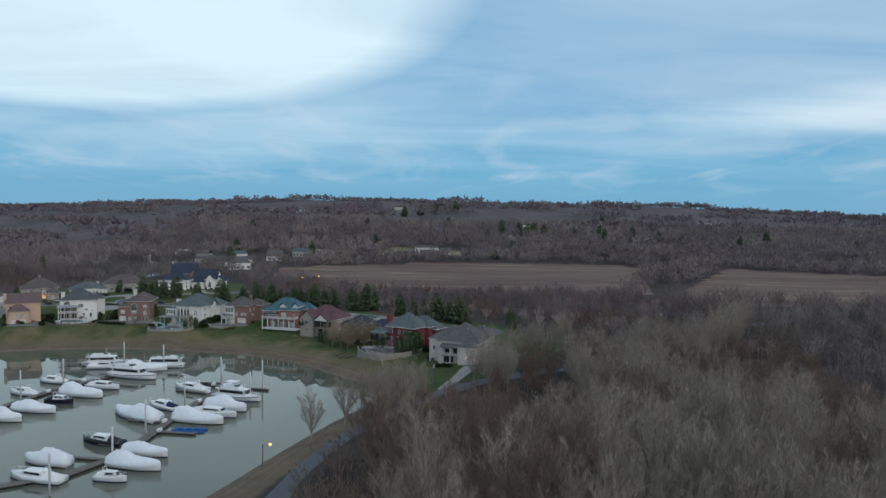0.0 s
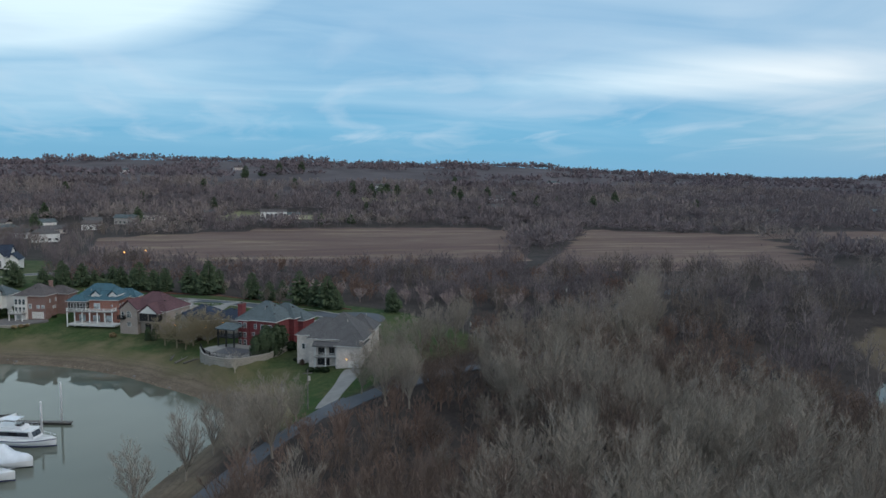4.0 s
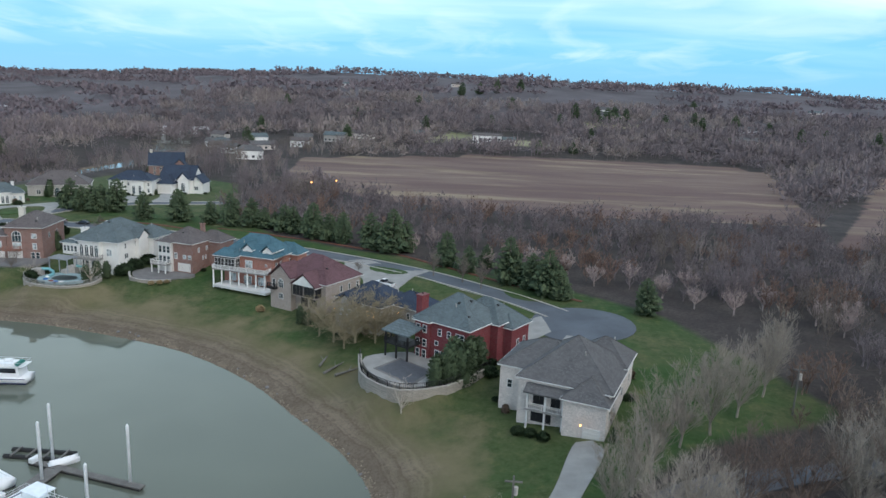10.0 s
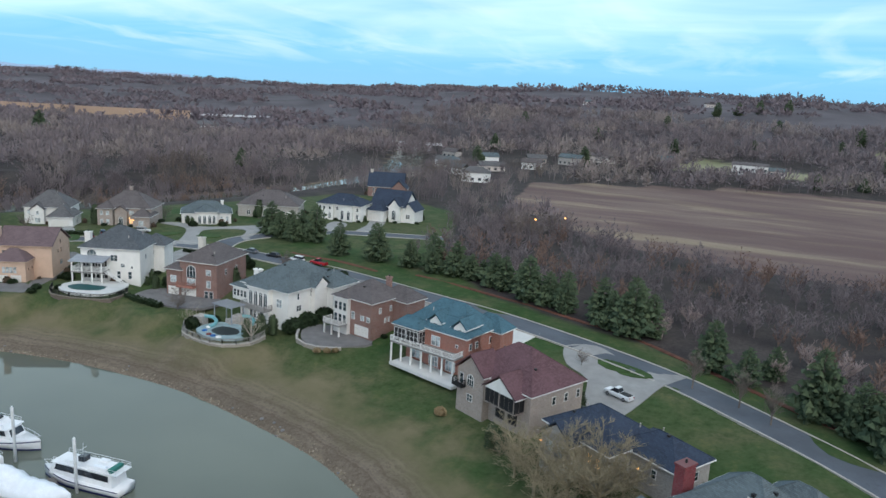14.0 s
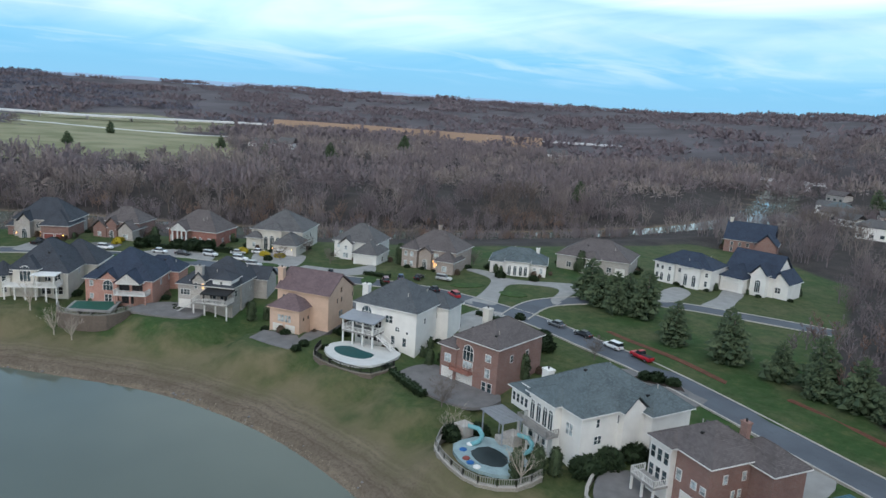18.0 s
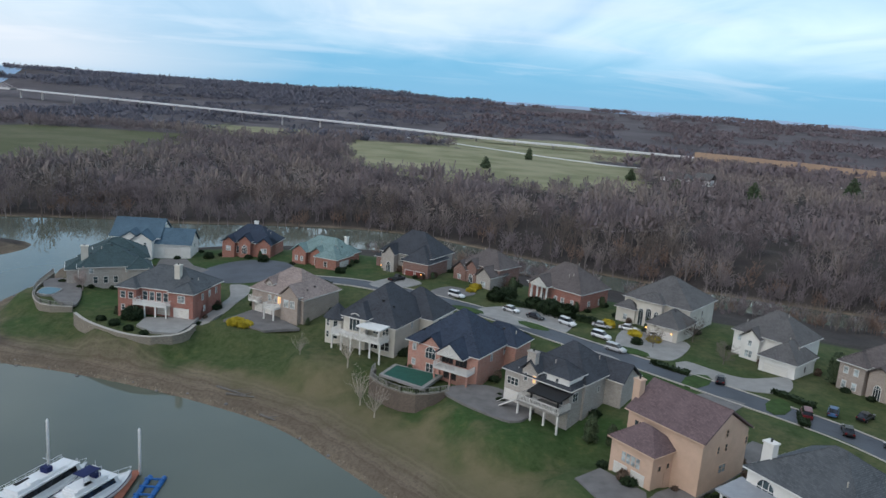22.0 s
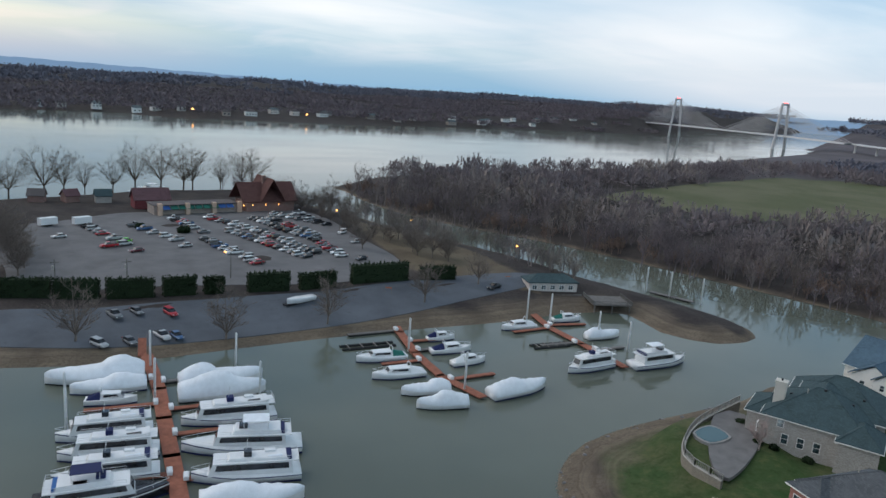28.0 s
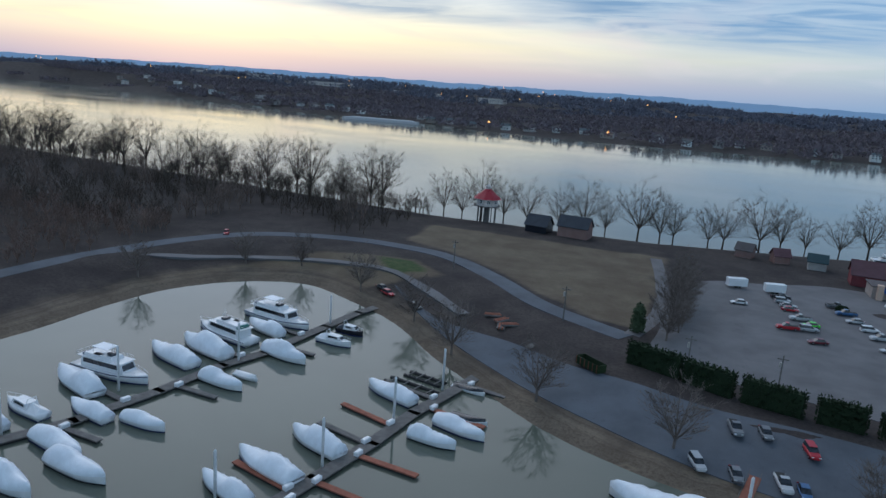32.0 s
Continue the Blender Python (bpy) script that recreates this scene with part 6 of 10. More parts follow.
house("cream house with a round turret, charcoal roofs and white deck", (-234.5, 171.5), 56.4, 7.2,
      [(4, 2, 19.5, 21, -1, 6.4, "hip", 0.9), (6.5, 0.6, 12.5, 9, -1, 7.4, "hip", 0.8), (10, 14, 23, 26, -1, 6.2, "hip", 0.9)],
      [(1, "F", 3.0, 3.4, 2.8, 4.0, "arch")] + row(0, "F", 3.2, 1.6, 2.0, "w", (10.5, 13)) + row(0, "F", -0.2, 2.4, 2.1, "screen", (6, 10, 13)) + row(0, "R", 3.6, 1.0, 1.5, "pale", (8, 14)), "cream", "r_dark", "ivory", (),
      [(5.2, -2.6, 18.5, 1.2, 2.9, dict(down=-1, mat_post=M["ivory"], mat_floor=M["ivory"], posts=6, rail=M["ivory"])), (12.4, -2.2, 17.8, 1.2, 2.92, dict(down=2.6, mat_post=M["ivory"], mat_floor=M["ivory"], posts=2, roof=(5.6, M["white"], "flat", 0), rail=M["ivory"]))], plan=(0.95, 0.94, -1.1))
house("tan stone house with pinkish roof behind a flowering tree", (-253.4, 153.5), 53, 7.2,
      [(0, 2, 19, 18, -1, 5.8, "hip", 0.72), (12, 0.5, 18, 8, -1, 6.4, "gy", 0.85), (4.2, 3.2, 6.6, 8, 6.4, 7.6, "gy", 1.0, "stone")],
      [(2, "F", 1.2, 6.2, 1.1, 1.5, "arch")] + row(0, "F", -0.2, 2.4, 2.1, "garage", (2.6, 6.0)) + row(1, "F", 3.2, 1.6, 1.9, "pale", (2, 4.2)) + row(0, "F", 3.3, 1.1, 1.6, "pale", (6.6, 9)) + row(0, "F", 2.9, 1.6, 2.1, "lit", (10.4,)), "brick_tan", "r_pink", "trim", (),
      [(-0.4, 0.6, 3.6, 2.2, 2.8, dict(down=2.4, mat_post=M["ivory"], mat_floor=M["ivory"], posts=2)), (8, -2, 12, 2.2, 2.8, dict(down=-1, mat_post=M["ivory"], mat_floor=M["ivory"], posts=2))], plan=(0.86, 0.85, -0.3))
house("red brick house with brown hip roof and curved white balcony", (-252.2, 123.5), 72.2, 6.6,
      [(0, 2, 21.5, 17, -1, 6.0, "hip", 0.62), (0.2, 0, 5.5, 8, -1, 6.0, "hip", 0.6), (15, 0.6, 21.5, 10, -1, 6.0, "hip", 0.55)],
      [(2, "F", 3.2, 0, 3.8, 2.2, "garage"), (2, "F", 3.2, 3.6, 2.0, 1.8, "pale"), (0, "F", 12.4, -0.2, 3.2, 2.2, "garage")] + row(1, "F", 3.4, 1.4, 1.7, "w", (1.5, 3.8)) + row(1, "F", 0.4, 1.0, 1.5, "w", (1.5,)) + row(0, "F", 3.0, 1.4, 2.2, "w", (7, 9, 11, 13)) + row(0, "R", 3.6, 1.0, 1.6, "pale", (4, 8, 12)) + row(0, "R", 0.6, 1.0, 1.5, "pale", (5,)),
      "brick_rose", "r_lead", "ivory", [(14.5, 6, 6, 11.4, 1.4, 1.3, "cream")], [(5.4, -1.4, 15.2, 2, 2.8, dict(down=-0.6, mat_post=M["ivory"], mat_floor=M["ivory"], posts=4, rail=M["ivory"]))], plan=(0.89, 0.85, 0.0))
house("pale house with dark green low roofs on the point", (-275.5, 107), 108, 6.2,
      [(0, 0, 16, 14, -1, 4.6, "hip", 0.62), (2, 9, 18, 23, -1, 4.8, "hip", 0.62), (4, 5, 12, 17, 4.4, 6.4, "hip", 0.5), (-3, 3, 3, 12, -1, 3.4, "hip", 0.6), (12, -2, 18, 6, -1, 4.2, "hip", 0.7)],
      row(0, "F", 3.0, 1.2, 1.6, "pale", (3, 12, 14)) + row(0, "F", 0.2, 1.2, 1.9, "w", (4, 6.5, 9)) + row(0, "R", 3.2, 1.2, 1.5, "w", (5, 9)) + row(0, "L", 3.0, 1.2, 1.6, "w", (5, 12, 18)), "stone", "r_green", "ivory", [(1.5, 5, 5, 9.4, 1.8, 1.6, "cream")])
house("white brick house with steel-blue gables near the creek", (-312.5, 103), 88, 6.2,
      [(0, 3, 12, 17, -1, 5.2, "gx", 0.62), (2, 0.4, 9, 10, -1, 4.6, "gy", 0.65), (11, 2, 20, 12, -1, 3.6, "gx", 0.72), (6, -0.6, 11, 5, -1, 5.0, "gy", 0.75)],
      [(2, "F", 4.6, 0, 5.0, 2.3, "garage")] + row(1, "F", 2.4, 1.1, 1.5, "w", (2, 4)) + row(3, "F", 3.2, 1.0, 1.4, "w", (1.4, 3.4)) + row(3, "F", 0.2, 1.2, 2.1, "w", (2.4,)) + row(2, "R", 2, 1.2, 1.4, "w", (5,)), "ivory", "r_steel", "white", plan=(1.25, 1.1, 0.0))
# the houses between the street and the creek
house("low red brick house with navy hip roof and three brick gables", (-313.5, 138), 76, 8.2,
      [(0, 1.5, 16, 13, -1, 3.6, "hip", 0.8), (0, 0.2, 4, 6, -1, 3.6, "gy", 0.8), (5.6, 0, 9.4, 6, -1, 4.2, "gy", 0.9), (11.6, 0.2, 16, 6, -1, 3.6, "gy", 0.8)],
      [(1, "F", 2, 0.8, 1.6, 1.6, "pale"), (2, "F", 1.9, 0.3, 1.7, 2.8, "arch"), (3, "F", 2.2, 0.8, 2.0, 1.6, "pale"), (0, "F", 4.8, 0, 1.2, 2.3, "w")], "brick_orange", "r_navy", "ivory", [(8, 9, 4, 9.4, 1.2, 1.0, "white")])
house("red brick house with weathered teal roofs", (-302, 161), 58, 8.8,
      [(0, 1.5, 17, 12, -1, 3.7, "hip", 0.75), (0, 0, 5, 7, -1, 3.7, "gy", 0.75), (7, 0.3, 10.6, 6, -1, 3.9, "gy", 0.8), (10, -2, 17.4, 7, -1, 3.4, "hip", 0.7)],
      [(1, "F", 1.6, 0.7, 1.0, 1.6, "pale"), (1, "F", 3.6, 0.7, 1.0, 1.6, "pale"), (2, "F", 1.8, 0.2, 1.3, 2.5, "arch"), (3, "R", 4.5, 0, 4.6, 2.3, "garage"), (3, "F", 3.6, 0.8, 1.2, 1.5, "w")], "brick_orange", "r_teal", "ivory", [(14, 9, 4, 8.4, 1.0, 1.0, "white")])
house("dark-roofed stone house with arched entry and red garage doors", (-290.5, 186.5), 54, 9.4,
      [(0, 3, 17.5, 16, -1, 6.2, "hip", 0.9), (2.4, 0.6, 6, 6, -1, 6.0, "gy", 1.2, "stone"), (9.5, 0, 18, 12, -1, 5.0, "hip", 0.9, "brick_brown"), (-3, 5, 2, 12, -1, 3.6, "hip", 0.8, "brick_brown")],
      [(1, "F", 1.8, 0.0, 1.7, 3.8, "arch"), (0, "F", 7.4, 3.6, 1.2, 2.0, "arch"), (2, "F", 2.4, 0, 2.9, 2.4, "garage_red"), (2, "F", 6.0, 0, 2.9, 2.4, "garage_red"), (0, "F", 7.6, 0.6, 1.2, 2.0, "lit"), (3, "F", 2.4, 0.8, 1.6, 1.6, "w")], "stone", "r_dark", "trim")
house("small brown brick house with steep brown gables", (-282.5, 208.5), 42, 9.6,
      [(2, 3, 15, 13, -1, 5.6, "hip", 0.8), (0, 1, 4.5, 8, -1, 3.8, "gy", 0.9), (10, -1, 15, 7, -1, 3.8, "gy", 0.9, "stone"), (4.4, 1.4, 8, 6, -1, 5.0, "gy", 1.0)],
      [(1, "F", 2.2, 0.8, 1.3, 1.5, "pale"), (2, "F", 2.5, 0.8, 1.8, 1.7, "pale"), (3, "F", 1.8, 0.0, 1.6, 3.0, "arch"), (0, "F", 8.6, 3.4, 2.2, 1.4, "pale")], "brick_brown", "r_brown", "trim")
house("red brick house with a white columned portico", (-264, 226), 37, 9.8,
      [(0, 2, 17, 15, -1, 4.8, "hip", 0.85), (2, 0, 7.5, 6, 4.6, 5.0, "gy", 0.8, "white")],
      row(0, "F", 0.6, 1.0, 2.2, "pale", (1.0, 9.2, 11.4, 14.5)) + row(0, "F", 0, 1.4, 2.6, "w", (4.6,)) + row(0, "R", 0.8, 1.1, 1.7, "pale", (4, 9)), "brick_rose", "r_brown", "white", (), (),
      lambda h: [part("column", MB().lathe([(0.34, -0.5), (0.3, 0), (0.26, 4.3), (0.34, 4.6)], 10, (x, 0.4, 0)), M["white"], h) for x in (2.3, 4.1, 5.6, 7.2)])
house("large cream house with grey hip roof and arched entry", (-244.5, 244), 42, 10.0,
      [(1, 4, 18, 20, -1, 6.4, "hip", 0.66), (0, 2, 5, 9, -1, 3.8, "hip", 0.7), (5, 2.6, 11.5, 8, -1, 6.6, "hip", 0.6), (11.5, -5, 19, 5, -1, 3.6, "hip", 0.75)],
      [(2, "F", 1.3, 0.2, 1.4, 4.4, "arch"), (2, "F", 3.3, 0.0, 1.6, 5.0, "arch"), (2, "F", 5.3, 0.2, 1.4, 4.4, "arch"), (3, "F", 3.8, 0, 5.0, 2.3, "garage"), (1, "F", 2.5, 0.8, 1.1, 1.6, "pale"), (0, "R", 8, 3.6, 1.0, 1.6, "w"), (0, "F", 2, 3.8, 1.1, 1.5, "pale")], "cream", "r_grey", "trim")
house("cream house with grey hip roof and white garage wing", (-221.5, 262), 34, 10.0,
      [(0, 3, 14, 15, -1, 5.6, "hip", 0.78), (9, -3, 16.5, 7, -1, 3.4, "hip", 0.8), (2.5, 1.6, 6.5, 7, -1, 5.0, "gy", 0.9)],
      [(1, "F", 3.6, 0, 5.0, 2.3, "garage"), (0, "F", 1.4, 3.4, 1.0, 1.4, "pale"), (2, "F", 2, 0.6, 1.8, 1.7, "pale"), (2, "F", 2, 3.2, 1.0, 1.4, "pale"), (1, "R", 5, 0.8, 1.1, 1.5, "w")], "ivory", "r_grey", "white")
house("tan stone house with brown hip roof and lit entry", (-202.5, 275), 26, 10.2,
      [(0, 3, 17, 16, -1, 6.0, "hip", 0.72), (0, 1, 5, 8, -1, 5.8, "hip", 0.7), (12, 0, 17.5, 8, -1, 3.6, "hip", 0.9), (5.5, 1.6, 9.5, 6, -1, 5.2, "gy", 0.7)],
      row(1, "F", 0.6, 1.0, 1.6, "pale", (1.4, 3.4)) + row(1, "F", 3.6, 1.0, 1.5, "pale", (1.4, 3.4)) + [(3, "F", 2, 0.0, 1.5, 3.2, "arch"), (2, "F", 2.7, 0.6, 1.6, 1.7, "pale"), (0, "F", 10.6, 3.6, 1.6, 1.5, "pale"), (0, "F", 10.6, 0.6, 1.6, 1.7, "lit")], "brick_tan", "r_brown", "trim", [(8.5, 10, 6, 12.4, 0.9, 0.9, "brick_tan")])
house("low cream house with slate roof and an arcaded entry", (-184, 295), 40, 10.2,
      [(0, 2, 17, 13, -1, 3.4, "hip", 0.62), (5, 0, 12, 6, -1, 4.2, "hip", 0.6)],
      row(1, "F", 0.1, 1.1, 3.0, "arch", (1.1, 2.8, 4.5, 6.0)) + row(0, "F", 0.7, 1.0, 1.7, "pale", (1.4, 3.4, 13.6, 15.6)), "ivory", "r_slate", "white", [(14, 9, 3, 7.0, 1.0, 1.0, "ivory")])
house("broad grey-brown stone house with low hip roof", (-179.5, 320), 25, 10.0,
      [(0, 2, 23, 18, -1, 4.4, "hip", 0.6), (8, 0, 14, 6, -1, 4.6, "hip", 0.6)], [(1, "F", 3, 0, 2.2, 3.6, "arch"), (0, "F", 4, 0.7, 1.6, 1.8, "w"), (0, "F", 17, 0.7, 1.6, 1.8, "w"), (0, "F", 20.4, 0, 2.8, 2.3, "garage")], "stone", "r_brown", "trim")
house("cream two-storey house with navy roof and arched windows", (-155.5, 338), 8, 10.0,
      [(0, 2, 18, 14, -1, 5.6, "hip", 0.55), (2, 0.6, 7, 6, -1, 5.8, "hip", 0.5), (9.5, 0.4, 15, 6, -1, 5.8, "hip", 0.5)],
      row(1, "F", 0.2, 1.1, 2.6, "arch", (1.2, 3.6)) + row(2, "F", 0.2, 1.3, 3.6, "arch", (1.4, 4)) + row(1, "F", 3.6, 1.0, 1.3, "w", (1.2, 3.6)) + row(0, "F", 3.4, 1.0, 1.4, "w", (1, 8.2, 16.6)) + row(0, "F", 0.5, 1.0, 1.8, "w", (1, 16.6)), "ivory", "r_navy", "white")
house("white house with steep navy gables and white garage", (-139.5, 351), 2, 10.0,
      [(0, 3, 15, 16, -1, 5.0, "gx", 0.85), (1, -2, 8, 8, -1, 3.6, "hip", 0.9), (9, 0.6, 13.6, 8, -1, 5.6, "gy", 1.15), (13, 4, 19, 13, -1, 3.6, "gy", 1.0)],
      [(1, "F", 3.4, 0, 4.6, 2.2, "garage"), (2, "F", 2.3, 0.4, 1.8, 3.8, "arch"), (3, "F", 3, 0.6, 1.8, 1.8, "w"), (0, "F", 8.4, 0, 1.0, 2.2, "door")], "ivory", "r_navy", "white")
house("dark-roofed brick house with chimneys beside the creek", (-176, 420), 20, 7.5,
      [(0, 0, 18, 14, -1, 5.0, "gx", 0.9), (12, -3, 20, 8, -1, 4.6, "gy", 1.0)], row(0, "F", 2.8, 1.1, 1.5, "w", (3, 6, 9)) + row(0, "F", 0.4, 1.1, 1.7, "w", (3, 6, 9)), "brick_brown", "r_navy", "trim", [(1, 7, 5, 13, 1.3, 1.0, "cream")])


# ---- the marina: docks, piles, boats ----
M["dock_grey"] = plain("weathered_planks", (0.17, 0.16, 0.15), 0.9, vary=0.3, scale=1.0)
M["dock_red"] = plain("red_planks", (0.34, 0.13, 0.085), 0.9, vary=0.3, scale=1.0)
M["float"] = plain("black_float", (0.03, 0.03, 0.03), 0.7)
M["steel_white"] = plain("white_pile", (0.72, 0.73, 0.74), 0.4, vary=0.15)
M["gel"] = plain("white_gelcoat", (0.78, 0.79, 0.80), 0.25, vary=0.06, spec=0.5)
M["wrap"] = plain("white_shrink_wrap", (0.80, 0.84, 0.89), 0.35, vary=0.10, scale=0.9, fine=5, spec=0.5, bump=0.4)
M["navy"] = plain("navy_canvas", (0.012, 0.02, 0.09), 0.7)
M["teal_canvas"] = plain("teal_canvas", (0.02, 0.16, 0.13), 0.7)
M["blue_float"] = plain("blue_plastic", (0.02, 0.12, 0.36), 0.5)
M["hull_dark"] = plain("dark_hull", (0.015, 0.017, 0.025), 0.25, spec=0.5)
M["tinted"] = glass_mat("tinted_glass", (0.012, 0.014, 0.018))


def dock(line, width, mat, label, fingers=()):
    """A floating dock: each stretch of planked deck over its floats, and finger docks."""
    d = thing("dock", label, "dock")
    for a, b in zip(line, line[1:]):
        a, b = Vector(a), Vector(b)
        t = (b - a).normalized()
        s = Vector((-t.y, t.x)) * width / 2
        a2, b2 = a - t * width * 0.45, b + t * 0.0
        walk_part = part("walkway", MB().prism([tuple(a2 - s), tuple(b2 - s), tuple(b2 + s), tuple(a2 + s)], 0.42, 0.62), mat, d)
        k = max(1, int((b - a).length / 6))
        for i in range(k):
            c = a.lerp(b, (i + 0.5) / k)
            u = t * 2.2
            part("float", MB().prism([tuple(c - u - s * 0.85), tuple(c + u - s * 0.85), tuple(c + u + s * 0.85), tuple(c - u + s * 0.85)], -0.3, 0.42), M["float"], walk_part)
    for k, (x, y, ang, ln, fm) in enumerate(fingers):
        bx = thing("dock_box", "white dock box beside a finger berth", "box", pose(x + 0.9 * math.cos(radians(ang)), y + 0.9 * math.sin(radians(ang)), 0.6, 0, 0, ang + 90), "dock boxes")
        part("body", MB().box(-.8, -.4, 0, .8, .4, .6), M["gel"], bx)
        part("lid", MB().add([(-.86, -.46, .6), (.86, -.46, .6), (.86, .46, .6), (-.86, .46, .6), (-.7, -.3, .78), (.7, -.3, .78), (.7, .3, .78), (-.7, .3, .78)], [(3, 2, 1, 0), (4, 5, 6, 7), (0, 1, 5, 4), (1, 2, 6, 5), (2, 3, 7, 6), (3, 0, 4, 7)]), M["gel"], bx)
    for x, y, ang, ln, fm in fingers:
        t = Vector((math.cos(radians(ang)), math.sin(radians(ang))))
        a, b, s = Vector((x, y)), Vector((x, y)) + t * ln, Vector((-t.y, t.x)) * 0.6
        part("finger", MB().prism([tuple(a - s), tuple(b - s), tuple(b + s), tuple(a + s)], 0.36, 0.58), fm, d)
        part("float", MB().prism([tuple(a - s * .8), tuple(b - t * .3 - s * .8), tuple(b - t * .3 + s * .8), tuple(a + s * .8)], -0.3, 0.36), M["float"], d)
    return d


DG, DR = M["dock_grey"], M["dock_red"]
dock([(-112, -62), (-107, -44), (-105, -30), (-102, -8), (-98.5, 2), (-96, 18), (-92, 34), (-87, 45), (-70, 56), (-63, 70), (-62, 104), (-58, 137)], 2.6, DG, "long grey planked dock in the boat basin",
     [(-63, 139, -14, 21, DG), (-62, 88, -8, 11, DG), (-62, 76, 172, 10, DG), (-64, 66, 170, 10, DG), (-97, 14, 175, 10, DG), (-92, 36, 175, 9, DG), (-103, -14, 172, 9, DG), (-95, 24, -14, 14, DG), (-100, -4, -14, 14, DG), (-104, -22, -14, 16, DG), (-62, 96, 168, 12, DG), (-61, 118, -14, 13, DG), (-60, 128, 160, 13, DG)])
dock([(-150, -30), (-146, -12), (-142, 4), (-140, 18), (-137, 32), (-133, 50), (-119, 95), (-111, 130), (-102, 150), (-93, 166)], 2.6, DG, "grey and red planked dock with finger berths",
     [(-141, 10, -18, 13, DR), (-144, 0, 166, 12, DR), (-139, 22, 172, 12, DR), (-137, 32, 170, 12, DR), (-136, 38, 170, 11, DR), (-140, 18, -16, 12, DG), (-144, -4, -16, 13, DG), (-147, -14, 165, 9, DG), (-136, 36, -16, 13, DR), (-112, 128, -14, 13, DG), (-117, 104, -14, 13, DG), (-106, 142, 160, 12, DG)])
dock([(-200, 9), (-197, 28), (-194, 41), (-191, 55), (-187, 73), (-182, 100), (-174, 124), (-171.5, 145)], 2.6, DR, "straight red planked dock lined with cruisers",
     [(-195.5, 34, -14, 13, DR), (-195.5, 37, 168, 16, DR), (-193, 47, 166, 16, DR), (-198, 24, 168, 12, DG), (-198, 22, -12, 12, DG), (-190, 62, 160, 15, DR), (-190, 60, -16, 14, DR), (-172.5, 144, 176, 15, DR), (-173.5, 128.6, 158, 14, DG), (-182, 100, 170, 12, DR), (-186, 84, 168, 13, DR)])
dock([(-266, 3), (-259, 20), (-254, 34), (-251, 48), (-252, 61)], 2.2, DR, "short red planked dock with small boats", [(-257, 26, 165, 10, DR), (-253, 38, -12, 10, DR), (-251, 50, 170, 12, DR), (-260, 18, -10, 14, DG), (-255, 32, 168, 9, DG)])
dock([(-312, 6), (-304, 22), (-299, 34), (-297, 48), (-294, 64)], 2.2, DR, "short red planked dock by the spit", [(-299, 34, -8, 12, DR), (-300, 32, 160, 12, DR), (-297, 46, -14, 11, DG), (-295, 60, -8, 9, DG), (-296, 52, 168, 10, DG)])
dock([(-361, 22), (-364, 36)], 2.0, DG, "small grey float in the creek")


def pile(x, y, h=8.5):
    ob = solid("mooring_post", MB().lathe([(0.24, -3), (0.24, h - 0.5), (0.24, h - 0.3), (0.05, h)], 8), M["steel_white"], "tall white steel mooring post in the water", "post", smooth=True, group="mooring posts")
    ob.location = (x, y, 0)
    return ob


pile_master = pile(-45, 135, 10)
for x, y, h in [(-89, 20, 9), (-100, -2, 9), (-105, -33, 8), (-136.5, 28, 9), (-140, 8, 9), (-143, -10, 9), (-86, 42, 9), (-127, 42, 8), (-180, 31, 8.5), (-199, 15, 8.5), (-195, 32, 9), (-214, 24, 8.5), (-254, 31, 8.5), (-299, 25, 9.5), (-301, 32, 9.5),
                (-251, 56, 9), (-212, 41, 8.5), (-305, 46, 8), (-305, 56, 8), (-179, 37, 8), (-63, 64, 9), (-64, 86, 9.5), (-63, 113, 9.5), (-58, 134, 10), (-47, 127, 8), (-104, 167.8, 9.5), (-88.5, 165.6, 9), (-112, 139, 9),
                (-116, 121, 9), (-68, 46, 9), (-190, 131, 8), (-187, 145.6, 8), (-360, 20, 9), (-362, 28, 9), (-365, 38, 9), (-176, 120, 8), (-196, 118, 8), (-60, 140, 10)]:
    copy_thing(pile_master, Matrix.LocRotScale((x, y, (h - 10)), None, None))


def loft(mb, stations, close_ends=True):
    """Skins rings of equal count along a line."""
    n = len(stations[0])
    k = len(mb.v)
    for ring in stations:
        mb.v += [tuple(p) for p in ring]
    for i in range(len(stations) - 1):
        for j in range(n - 1):
            a = k + i * n + j
            mb.f.append((a, a + n, a + n + 1, a + 1))
    if close_ends:
        mb.f.append(tuple(k + j for j in range(n)))
        mb.f.append(tuple(k + (len(stations) - 1) * n + j for j in range(n - 1, -1, -1)))
    return mb


def hull_shape(L, B, free):
    """Half beam and sheer at stations from stern to bow."""
    out = []
    for i in range(9):
        s = i / 8
        b = B / 2 * (0.9 + 0.1 * min(1, s * 3)) * (1 if s < 0.55 else max(0.02, 1 - ((s - 0.55) / 0.45) ** 1.9))
        out.append((-L / 2 + L * s, b, free * (1 + 0.35 * s ** 2)))
    return out


def hull_mesh(L, B, free):
    rings = []
    for x, b, z in hull_shape(L, B, free):
        rings.append([(x, -b * 0.96, z), (x, -b, z * 0.75), (x, -b * 0.8, 0.05), (x, 0, -0.35), (x, b * 0.8, 0.05), (x, b, z * 0.75), (x, b * 0.96, z), (x, 0, z + 0.04), (x, -b * 0.96, z)])
    return loft(MB(), rings)


BOATS = {}


